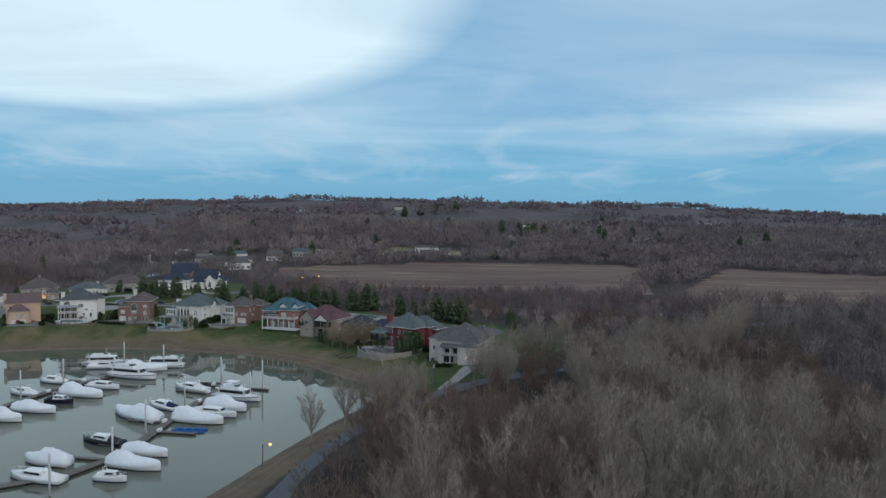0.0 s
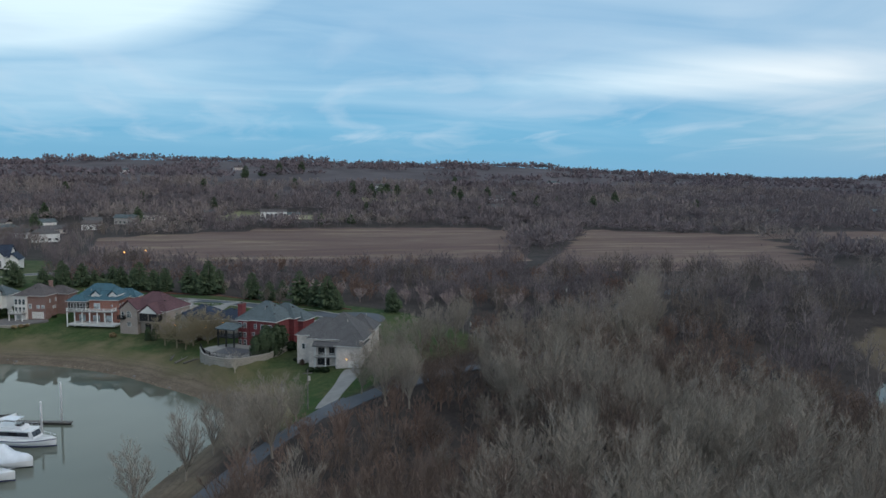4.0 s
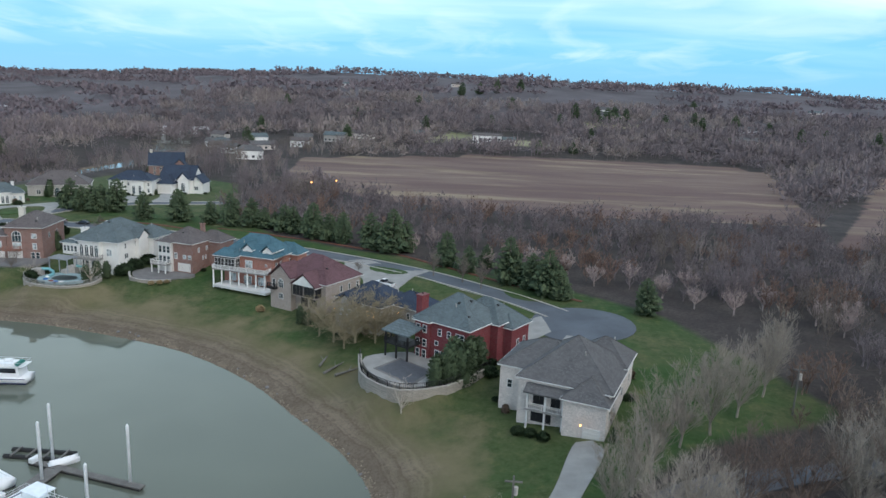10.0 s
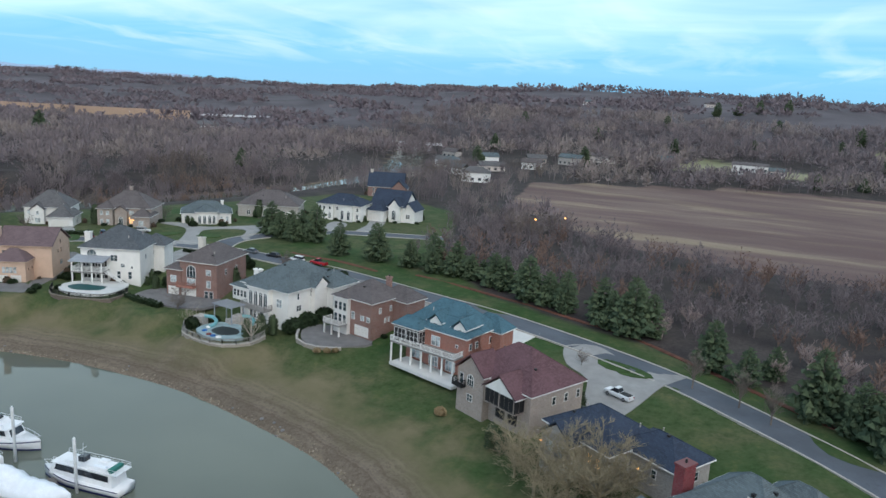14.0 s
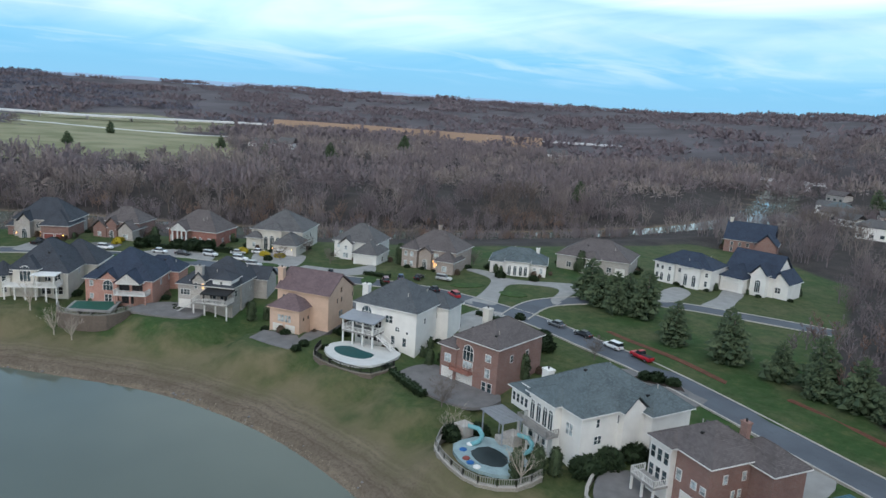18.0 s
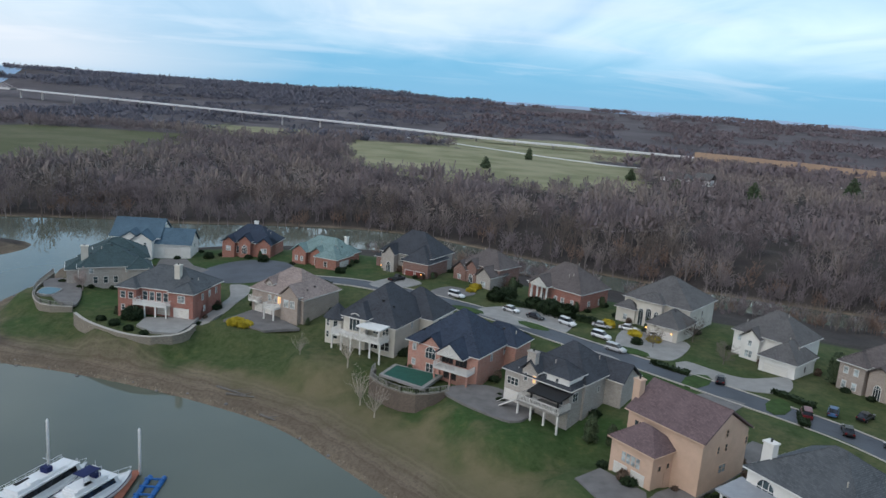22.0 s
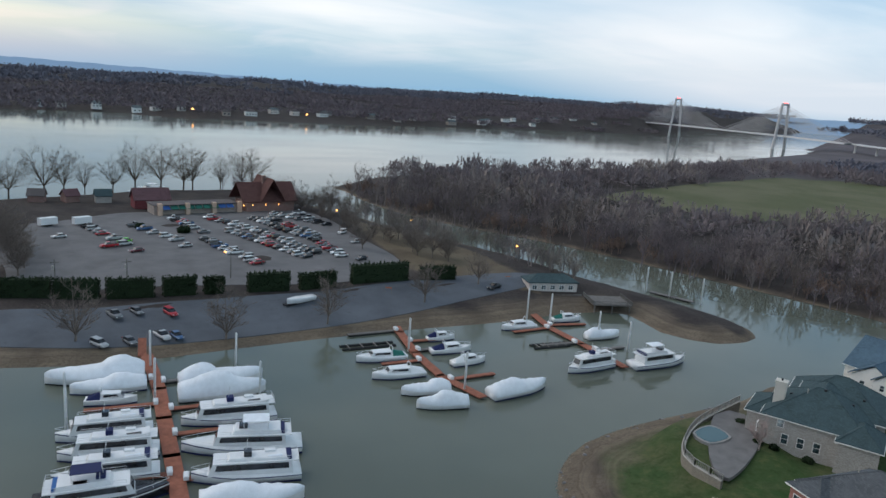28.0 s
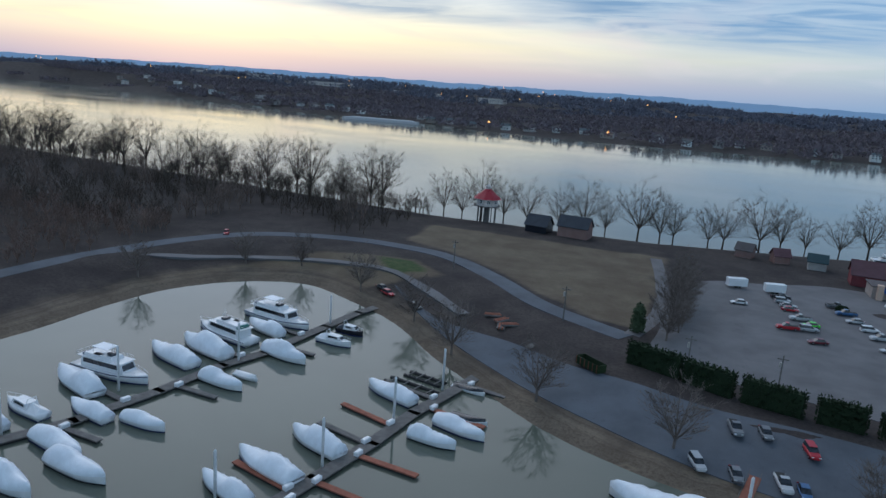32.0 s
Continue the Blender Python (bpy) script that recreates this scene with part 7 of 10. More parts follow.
def boat_master(kind, L, variant=0):
    key = (kind, L, variant)
    if key in BOATS:
        return BOATS[key]
    B = L * (0.30 if kind in "wyc" else 0.28)
    r = random.Random(int(L * 10) + variant * 7 + ord(kind))
    free = 0.9 + L * 0.03
    if kind == "w":
        ob = thing("boat", "moored motor boat under white shrink-wrap", "boat", group="wrapped boats")
        part("hull", hull_mesh(L, B, free), M["gel"], ob, "white hull", True)
        bs = [[(x, -q * 0.86 - .03, 0.02), (x, -q * 0.9 - .03, 0.22), (x, q * 0.9 + .03, 0.22), (x, q * 0.86 + .03, 0.02)] for x, q, z in hull_shape(L, B, free)]
        part("boot_stripe", loft(MB(), bs), M["navy"] if variant % 2 else M["hull_dark"], ob, "dark stripe at the waterline")
        pk = 0.24 + 0.10 * (variant % 3)
        hump = L * (0.20, 0.16, 0.23)[variant % 3]
        prof = [(0.0, 0.55), (pk - 0.1, 0.95), (pk, 1.0), (pk + 0.12, 0.93), (pk + 0.20, 0.56), (0.80, 0.40), (0.95, 0.30), (1.0, 0.12)]
        rings = []
        for i in range(17):
            t = i / 16
            x, q, z = [float(np.interp(t * 8, range(9), [h[k] for h in hull_shape(L, B, free)])) for k in range(3)]
            top = z + 0.1 + hump * float(np.interp(t, [k for k, _ in prof], [v for _, v in prof])) * r.uniform(0.93, 1.05)
            sag = 0.60 if i % 2 else 0.72
            rings.append([(x, -q * 1.03, z * 0.82), (x, -q * 1.02, z + 0.08), (x, -q * 0.66, z + (top - z) * sag), (x, -q * 0.12, top - 0.05), (x, q * 0.12, top - 0.05), (x, q * 0.66, z + (top - z) * sag), (x, q * 1.02, z + 0.08), (x, q * 1.03, z * 0.82)])
        part("cover", loft(MB(), rings), M["wrap"], ob, "taut white shrink-wrap cover", True)
    elif kind in "yhc":
        names = {"y": ("motor_yacht", "white motor yacht with flybridge and dark windows"), "h": ("houseboat", "white houseboat with long cabin and roof deck"), "c": ("cabin_cruiser", "white cabin cruiser moored at the dock")}
        ob = thing(names[kind][0], names[kind][1], "boat", group="moored boats")
        part("hull", hull_mesh(L, B, free), M["hull_dark"] if variant == 3 else M["gel"], ob, "", True)
        part("boot_stripe", loft(MB(), [[(x, -q * 0.86 - .03, 0.02), (x, -q * 0.9 - .03, 0.25), (x, q * 0.9 + .03, 0.25), (x, q * 0.86 + .03, 0.02)] for x, q, z in hull_shape(L, B, free)]), M["navy"], ob, "dark stripe at the waterline")
        x0, x1 = {"y": (-0.36, 0.20), "h": (-0.42, 0.30), "c": (-0.20, 0.18)}[kind]
        hgt = {"y": 1.9, "h": 2.1, "c": 1.1}[kind]
        w = B * 0.38
        z0 = free + 0.05

        def cabin(xa, xb, za, zb, ww, rake):
            return MB().add([(xa, -ww, za), (xb + rake, -ww * 0.85, za), (xb + rake, ww * 0.85, za), (xa, ww, za), (xa + 0.2, -ww * 0.9, zb), (xb, -ww * 0.75, zb), (xb, ww * 0.75, zb), (xa + 0.2, ww * 0.9, zb)],
                            [(3, 2, 1, 0), (4, 5, 6, 7), (0, 1, 5, 4), (1, 2, 6, 5), (2, 3, 7, 6), (3, 0, 4, 7)])

        cab = part("cabin", cabin(x0 * L, x1 * L, z0, z0 + hgt, w, 0.9), M["gel"], ob)
        for side in (-1, 1):
            zz0, zz1 = z0 + hgt * 0.42, z0 + hgt * 0.86
            part("window", MB().add([(x0 * L + 0.6, side * (w * 0.97 + 0.03), zz0), (x1 * L - 0.2, side * (w * 0.84 + 0.05), zz0), (x1 * L - 0.5, side * (w * 0.79 + 0.05), zz1), (x0 * L + 0.7, side * (w * 0.92 + 0.05), zz1)], [(0, 1, 2, 3) if side < 0 else (3, 2, 1, 0)]), M["tinted"], cab)
        part("windscreen", MB().add([(x1 * L + 0.62, -w * 0.72, z0 + hgt * 0.35), (x1 * L + 0.62, w * 0.72, z0 + hgt * 0.35), (x1 * L + 0.14, w * 0.66, z0 + hgt * 0.9), (x1 * L + 0.14, -w * 0.66, z0 + hgt * 0.9)], [(0, 1, 2, 3)]), M["tinted"], cab)
        if kind in "yh":
            fb = part("flybridge", cabin(x0 * L * 0.9, (x1 - 0.14) * L, z0 + hgt, z0 + hgt + (0.5 if kind == "h" else 0.8), w * 0.9, 0.5), M["gel"], ob)
            part("roof_deck", MB().box(x0 * L - 0.9, -w * 1.02, z0 + hgt - 0.02, x1 * L + 0.1, w * 1.02, z0 + hgt + 0.10), M["gel"], ob)
            seat = M["navy"] if variant % 2 else M["tinted"]
            rr = MB()
            za, xa, xb = z0 + hgt + 0.1, x0 * L - 0.8, (x1 - 0.02) * L
            loop = [(xb, -w * .95), (xa, -w * .98), (xa, w * .98), (xb, w * .95)]
            for (ax, ay), (bx, by) in zip(loop, loop[1:]):
                rr.tube((ax, ay, za + .75), (bx, by, za + .75), .03, .03, 4, False).tube((ax, ay, za + .4), (bx, by, za + .4), .02, .02, 4, False)
                k = max(2, int(math.hypot(bx - ax, by - ay) / 1.5))
                for j in range(k + 1):
                    px, py = ax + (bx - ax) * j / k, ay + (by - ay) * j / k
                    rr.tube((px, py, za), (px, py, za + .75), .025, .025, 4, False)
            part("roof_rail", rr, M["steel_white"], ob, "thin white rail round the roof deck")
            part("bench", MB().box(x0 * L + .2, -w * .8, za, x0 * L + 1.0, w * .8, za + .5), (M["navy"], M["gel"], M["teal_canvas"], M["blue_float"])[variant % 4], fb)
            part("locker", MB().box((x0 + .16) * L, -w * .75, za, (x0 + .26) * L, -w * .25, za + .7), M["gel"], fb)
            part("dinghy", MB().tube(((x0 + .1) * L, w * .45, za + .25), ((x0 + .1) * L + 2.2, w * .45, za + .25), .4, .3, 8), M["float"] if variant % 2 else M["wrap"], fb)
            part("mast", MB().tube((0.02 * L, 0, z0 + hgt), (0.0, 0, z0 + hgt + 3.2), .06, .03, 5).tube((0, -.6, z0 + hgt + 2.4), (0, .6, z0 + hgt + 2.4), .04, .04, 4), M["steel_white"], fb)
            part("side_stripe", loft(MB(), [[(x, -q * 0.995 - .02, z * .78), (x, -q * 0.98 - .02, z * .88), (x, q * 0.98 + .02, z * .88), (x, q * 0.995 + .02, z * .78)] for x, q, z in hull_shape(L, B, free)], False), M["navy"] if variant != 3 else M["gel"], ob, "dark stripe along the hull")
            part("helm", MB().box(-0.04 * L, -w * 0.4, z0 + hgt + 0.5, 0.03 * L, w * 0.4, z0 + hgt + 1.3), seat, fb)
            if kind == "y" and variant != 2:
                part("canopy", MB().box(-0.22 * L, -w * 0.7, z0 + hgt + 2.2, 0.0 * L, w * 0.7, z0 + hgt + 2.3), M["wrap"] if variant == 0 else M["navy"], fb)
                for sx in (-0.21 * L, -0.01 * L):
                    for sy in (-w * .6, w * .6):
                        part("stanchion", MB().tube((sx, sy, z0 + hgt + .6), (sx, sy, z0 + hgt + 2.25), 0.05, 0.05, 5), M["steel_white"], fb)
        if kind == "c":
            cv = [M["navy"], M["gel"], M["teal_canvas"], M["tinted"]][variant % 4]
            part("cockpit_cover", MB().add([(-0.46 * L, -w * .95, free), (-0.18 * L, -w, free), (-0.18 * L, w, free), (-0.46 * L, w * .95, free), (-0.42 * L, 0, free + .7), (-0.2 * L, 0, free + 1.3)], [(0, 1, 5, 4), (3, 4, 5, 2), (0, 4, 3), (1, 2, 5)]), cv, ob)
            part("arch", MB().tube((-0.16 * L, -w, free), (-0.2 * L, -w * .6, free + 2.0), .08, .08, 5).tube((-0.2 * L, -w * .6, free + 2.0), (-0.2 * L, w * .6, free + 2.0), .08, .08, 5).tube((-0.2 * L, w * .6, free + 2.0), (-0.16 * L, w, free), .08, .08, 5), M["gel"], ob)
        rail = MB()
        hs = hull_shape(L, B, free)
        for sgn in (-1, 1):
            pts = [(x, sgn * b * 0.93, z + 0.65) for x, b, z in hs[4:]]
            for p, q in zip(pts, pts[1:]):
                rail.tube(p, q, 0.035, 0.035, 4, False)
                rail.tube(p, (p[0], p[1], p[2] - 0.65), 0.03, 0.03, 4, False)
        part("bow_rail", rail, M["steel_white"], ob)
    elif kind == "s":
        ob = thing("small_boat", "small open boat with a dark canvas cover", "boat", group="moored boats")
        part("hull", hull_mesh(L, L * 0.32, 0.6), M["gel"], ob, "", True)
        rings = [[(x, -b, z), (x, -b * .5, z + .45), (x, 0, z + .6), (x, b * .5, z + .45), (x, b, z)] for x, b, z in hull_shape(L * .9, L * .31, 0.62)]
        part("cover", loft(MB(), rings), M["tinted"] if variant else M["gel"], ob, "", True)
    else:
        ob = thing("boat_lift", "low floating boat lift beside the dock", "boat lift", group="boat lifts")
        mt = M["blue_float"] if kind == "l" else M["float"]
        for sy in (-1.1, 1.1):
            part("pontoon", MB().tube((-L / 2, sy, 0.15), (L / 2, sy, 0.15), 0.42, 0.42, 8), mt, ob)
        for i in range(4):
            xx = -L / 2 + L * (i + .5) / 4
            part("bunk", MB().box(xx - .15, -1.5, 0.4, xx + .15, 1.5, 0.62), M["dock_grey"] if kind != "l" else mt, ob)
    BOATS[key] = ob
    return ob


def berth(kind, x, y, L, ang, variant=0):
    L = round(L / 1.5) * 1.5
    first = (kind, L, variant) not in BOATS
    ob = boat_master(kind, L, variant)
    m = pose(x, y, 0, 0, 0, ang)
    if first:
        ob.matrix_world = m
    else:
        copy_thing(ob, m)


FLEET_EAST = [("w", -81, 22, 15, -20, 0), ("y", -83, 15, 18, 176, 0), ("w", -87, 3, 15, -18, 1), ("w", -90, -4, 15, -17, 2), ("y", -88, -14, 18, -15, 2), ("w", -94, -21, 12, -20, 0), ("y", -93, -29, 19.5, 167, 0), ("w", -103, 29, 9, 176, 1),
              ("w", -104, 9, 10.5, 170, 0), ("s", -106, 4, 6, 171, 0), ("w", -107, -9, 12, 166, 2), ("c", -112, -22, 9, 174, 1), ("c", -112, -30, 7.5, 171, 3), ("w", -97, 41, 12, 168, 1), ("c", -82, 34, 10.5, -10, 1), ("w", -80, 40, 10.5, -12, 2), ("w", -99, 52, 12, 170, 2), ("w", -92, 30, 10.5, -12, 1), ("w", -105, 45, 12, 172, 0)]
FLEET_NORTH = [("w", -73, 102, 18, 150, 1), ("c", -69, 112, 12, 150, 0), ("c", -68, 134, 13.5, 155, 1), ("w", -54, 98, 15, -14, 0), ("p", -63, 141.5, 10.5, 0, 0), ("s", -57.8, 139.4, 4.5, 40, 0), ("l", -54, 90, 9, -4, 0), ("c", -52, 105, 15, -18, 1), ("w", -50, 111, 13.5, -18, 2), ("y", -50, 123, 16.5, -20, 0),
               ("c", -72, 79, 12, 162, 3), ("w", -58, 71, 12, -16, 1), ("w", -57, 62, 13.5, -16, 0), ("c", -75, 54, 13.5, 166, 1), ("w", -78, 64, 12, 166, 2), ("c", -59, 54, 7.5, -10, 1), ("y", -112, 171, 16.5, 8, 2), ("c", -110, 165, 12, 8, 1), ("y", -94, 151, 19.5, -18, 2),
               ("w", -93.5, 161.5, 15, 8, 0), ("h", -89.5, 168, 15, 185, 2), ("c", -117, 142, 10.5, 166, 1), ("c", -97, 135, 12, -15, 1), ("w", -99, 125, 15, -16, 0), ("c", -102, 117, 9, -10, 3), ("w", -104, 107, 13.5, -12, 1), ("c", -118, 126, 10.5, 162, 1), ("w", -108, 98, 12, -12, 2), ("w", -112, 87, 12, -10, 0)]
FLEET_MID = [("w", -135, -2, 12, -20, 1), ("w", -149, 12, 9, 172, 0), ("w", -152, 6, 10.5, 163, 1), ("w", -132, 22, 12, -20, 2), ("w", -129, 32, 13.5, -18, 1), ("w", -127, 40, 10.5, -18, 0), ("p", -137, -8, 12, -14, 0), ("s", -152, 1, 7.5, 175, 1), ("s", -148, -12, 7.5, 165, 1), ("p", -138, -13, 9, -14, 0),
             ("w", -188, 17, 18, -16, 0), ("w", -189, 23, 13.5, -12, 1), ("c", -188, 29, 9, 158, 0), ("s", -185, 36, 10.5, 172, 1), ("h", -184, 42, 15, -14, 0), ("h", -183, 49, 15, -17, 1), ("h", -181, 56, 15, -16, 0), ("y", -179, 62, 18, 165, 3),
             ("w", -209, 29, 16.5, 170, 0), ("w", -207, 35, 16.5, 167, 2), ("h", -204, 46, 16.5, -15, 1), ("y", -202, 57, 19.5, -24, 0), ("h", -199, 66, 16.5, -22, 0), ("w", -197, 73, 15, 160, 1), ("w", -176, 70, 13.5, -14, 1), ("h", -174, 80, 15, -14, 0)]
FLEET_WEST = [("c", -245, 33, 12, -14, 2), ("p", -247, 24, 13.5, -12, 0), ("c", -243, 43, 12, -14, 1), ("w", -243, 53, 10.5, -18, 0), ("w", -242, 60, 10.5, -22, 2), ("w", -261, 62, 15, 176, 1), ("c", -266, 28, 7.5, 165, 0), ("c", -262, 44, 9, 172, 1), ("c", -263, 36, 10.5, 165, 0),
              ("c", -291, 30, 10.5, -11, 1), ("c", -309, 31, 9, 162, 2), ("w", -307, 46, 10.5, 166, 0), ("p", -289, 44, 10.5, 166, 0), ("h", -286, 60, 13.5, -6, 1), ("y", -304, 66, 16.5, 168, 0), ("h", -181, 134.2, 15, 154, 1), ("y", -179.5, 141.4, 13.5, 150, 1), ("l", -181.5, 148, 9, 174, 0), ("w", -190, 100, 15, 60, 1), ("w", -174, 100, 13.5, -14, 2)]
for fleet in (FLEET_EAST, FLEET_NORTH, FLEET_MID, FLEET_WEST):
    for kind, x, y, L, ang, var in fleet:
        berth(kind, x, y, L, ang, var)


M["turf"] = plain("clipped_turf", (0.045, 0.088, 0.022), 0.95, vary=0.4, scale=0.6, fine=6)
M["twiggy"] = leaf_mat("twiggy_shrub", (0.10, 0.07, 0.055), (0.15, 0.11, 0.08))
M["pool_grey"] = plain("grey_pool_cover", (0.10, 0.105, 0.12), 0.6, vary=0.2)
# ---- gardens, drives, pools, walls ----
def slab_at(name, pts, mat, label, lift=0.16, category="pavement", rounded=True, flat=None):
    return pad(name, pts, M[mat], label, lift, category, rounded, 0.6, 2.0, flat)


slab_at("driveway_1", [(12.6, 120.8), (15.8, 119.6), (21, 131), (26, 143.5), (22, 146), (17.6, 133.6)], "concrete", "pale concrete drive up to a basement garage", 0.14)
slab_at("driveway_2", [(11, 186.5), (13.6, 182.6), (21.5, 189.5), (20, 199), (15.5, 196)], "concrete", "pale concrete drive beside the turning place", rounded=False)
slab_at("driveway_3", [(21.5, 181.5), (25, 180), (28.5, 185.5), (24.5, 187)], "concrete", "pale concrete drive beside the grey-roofed house", rounded=False)
slab_at("driveway_4", [(-45, 234), (-48, 241), (-52, 248.5), (-46.5, 248.5), (-40, 246.5), (-41.5, 240)], "white_concrete", "bright white concrete drive")
slab_at("driveway_5", [(-33, 240), (-27, 243), (-20, 237), (-12, 234), (-8, 235), (-12, 227), (-18, 214), (-24, 217), (-26, 227), (-31, 232)], "concrete", "pale concrete loop drive with a white pickup")
slab_at("lawn_island", [(-24, 236), (-17, 234), (-14, 230), (-20, 230)], "turf", "small oval lawn within the loop drive", 0.22)
slab_at("driveway_6", [(-72, 247), (-66, 245), (-66, 252), (-73, 255)], "concrete", "concrete drive beside a brown brick house")
slab_at("driveway_7", [(-111, 262), (-97, 266), (-92, 260), (-97, 247), (-103, 249), (-104, 257)], "paver", "brown paved loop drive round a planted bed")
slab_at("bed_1", [(-107, 259), (-101, 261), (-97, 262), (-99, 264), (-105, 264)], "dark_bed", "dark planted bed in the loop drive", 0.24)
slab_at("driveway_8", [(-152, 251), (-143, 254), (-146, 266), (-156, 267)], "concrete", "concrete drive beside a white house")
slab_at("court_7", [(-172.5, 211.5), (-175.5, 216.5), (-168.4, 221), (-163, 219), (-161.5, 215), (-166.5, 213)], "paver", "dark grey paved court below a buff house", 0.1, rounded=False, flat=7.4)
ribbon("driveway_9", [(-165.2, 219), (-168.4, 227), (-174.6, 238), (-181, 249)], 3.8, M["paver"], "narrow grey drive beside a buff house", 0.16, False, "driveway")
slab_at("driveway_10", [(-163, 266), (-166, 274), (-178, 290), (-190, 291), (-186, 296), (-174, 296), (-160, 308), (-152, 293), (-149, 286), (-153, 288), (-160, 299), (-170, 291), (-163, 279), (-157, 271)], "concrete", "curved concrete drives before a low cream house")
slab_at("driveway_11", [(-141, 316), (-135, 318), (-139, 334), (-146, 336)], "concrete", "concrete drive to a cream house")
slab_at("driveway_12", [(-129, 322), (-122, 324), (-126, 336), (-131, 350), (-137, 350), (-132, 336)], "concrete", "concrete drive to a white gabled house")
slab_at("driveway_13", [(-281, 192), (-273, 184), (-268, 190), (-275, 199)], "concrete", "concrete drive with a parked black truck")
slab_at("driveway_14", [(-273, 207), (-266, 200), (-261, 205), (-266, 213)], "paver", "concrete drive to a brown brick house")
slab_at("driveway_15", [(-253, 216), (-247, 210), (-233, 226), (-246, 235), (-250, 230)], "concrete", "concrete drive along clipped hedges")
slab_at("driveway_16", [(-238, 246), (-225, 238), (-216, 246), (-226, 256), (-230, 254)], "concrete", "jointed concrete forecourt with parked cars")
slab_at("driveway_17", [(-207, 268), (-199, 262), (-204, 250), (-212, 246), (-216, 250), (-207, 258)], "concrete", "concrete loop drive")
slab_at("driveway_18", [(-196, 252), (-190, 246), (-184, 236), (-190, 232), (-199, 245)], "paver", "drive beside a cream stone house")
slab_at("driveway_19", [(-222, 229), (-214, 235), (-208, 226), (-215, 220)], "concrete", "concrete drive beside a peach brick house")
slab_at("driveway_20", [(-243, 205), (-236, 211), (-230, 203), (-238, 197)], "concrete", "concrete drive beside the turreted house")
slab_at("driveway_21", [(-313, 119), (-298, 120.5), (-290, 132.5), (-297, 137), (-304, 131), (-313, 127)], "paver", "grey drive to a white garage", rounded=False)
slab_at("court_1", [(-91, 230), (-87, 223), (-82, 221.5), (-77, 224), (-73, 229), (-78, 233), (-88, 235)], "paver", "curved paved court below a brown brick house", 0.1, flat=6.6)
slab_at("patio_2", [(-65, 221), (-49, 215), (-47, 219), (-63, 225.5)], "white_concrete", "pale slab under a white deck", 0.1, "patio", False, 6.7)
slab_at("court_2", [(-139, 227), (-127, 226), (-119, 229), (-120, 237), (-139, 237)], "paver", "dark paved court below twin garages", 0.1, flat=6.9)
slab_at("court_3", [(-205, 196), (-192, 206), (-199, 212), (-208, 205)], "paver", "paved court between two houses", 0.1, flat=7.3)
slab_at("court_4", [(-246, 149), (-239, 159), (-241, 167), (-257, 156)], "paver", "dark paved court below a tan stone house", 0.1, rounded=False, flat=7.0)
slab_at("court_5", [(-248, 131), (-242, 130.5), (-237.5, 135), (-237, 140.5), (-242, 142), (-249, 143)], "concrete", "pale concrete court before a white garage door", 0.1, rounded=False, flat=6.45)
slab_at("driveway_22", [(-241, 142), (-247, 146), (-259, 150), (-268, 152), (-276, 151), (-278, 146), (-266, 147.5), (-257, 145.5), (-248, 142)], "concrete", "pale concrete drive curving up to the turning place")
slab_at("court_6", [(-262, 106), (-258, 112), (-274, 108), (-283, 100), (-278, 97)], "paver", "paved pool terrace on the point", 0.1, flat=5.9)
ribbon("mulch_bed", [(-84, 276.4), (-57, 268.2), (-24, 254.2), (3, 234.2), (18, 221.2), (31, 212.2)], 1.3, M["mulch"], "strip of red mulch under the evergreens", 0.09, False, "ground")
slab_at("mulch_strip_2", [(-95, 273.4), (-95.6, 275), (-128, 281), (-128.4, 279.8)], "mulch", "red mulch beside parked cars", 0.1, "ground")


def retaining_wall(pts, z0, z1, mat, label, thick=0.5, fence=None):
    w = thing("retaining_wall", label, "wall")
    line = smooth_line(pts, 2.2)
    for a, b in zip(line, line[1:]):
        t = (b - a).normalized()
        s = Vector((-t.y, t.x)) * thick / 2
        part("block", MB().prism([tuple(a - s - t * .1), tuple(b - s), tuple(b + s), tuple(a + s - t * .1)], z0, z1), M[mat], w)
        part("coping", MB().prism([tuple(a - s * 1.3), tuple(b - s * 1.3), tuple(b + s * 1.3), tuple(a + s * 1.3)], z1, z1 + .12), M["tan_wall" if mat == "brown_wall" else "kerb"], w)
    if fence:
        railing(w, [tuple(p) for p in line], z1 + .12, M[fence], 1.1)
    return w


retaining_wall([(-17.5, 175), (-15.6, 166), (-12, 161.4), (-7.6, 159), (-3, 160.2), (0.5, 162.2), (4, 166.5), (8.5, 173)], 3.6, 7.5, "stone_wall", "curved pale block retaining wall round a patio", 0.6, "black")
slab_at("patio", [(-16.4, 174.4), (-14.6, 167.5), (-11, 163), (-7, 160.8), (-3.4, 161.8), (-1.6, 166), (-1, 173), (-8, 178.5)], "concrete", "pale patio above a retaining wall", 0.1, "patio", True, 7.2)
retaining_wall([(-116, 220), (-112.5, 215), (-106, 212.6), (-100, 212.6), (-96, 216.5), (-96, 222)], 3.6, 6.3, "stone_wall", "low block wall round a pool garden", 0.5, "dock_rail")
retaining_wall([(-216, 183.5), (-211.5, 182.4), (-206, 185.6), (-203, 190.5), (-205, 197)], 3.6, 7.3, "brown_wall", "curved brown block wall below a covered pool", 0.5, "dock_rail")
retaining_wall([(-249.5, 114.8), (-244, 119), (-238.9, 124.8), (-235, 130.8), (-233.8, 135.7), (-235, 139.8), (-238.6, 142.4), (-243, 143)], 2.5, 6.6, "tan_wall", "curved stone retaining wall on the point", 0.6)
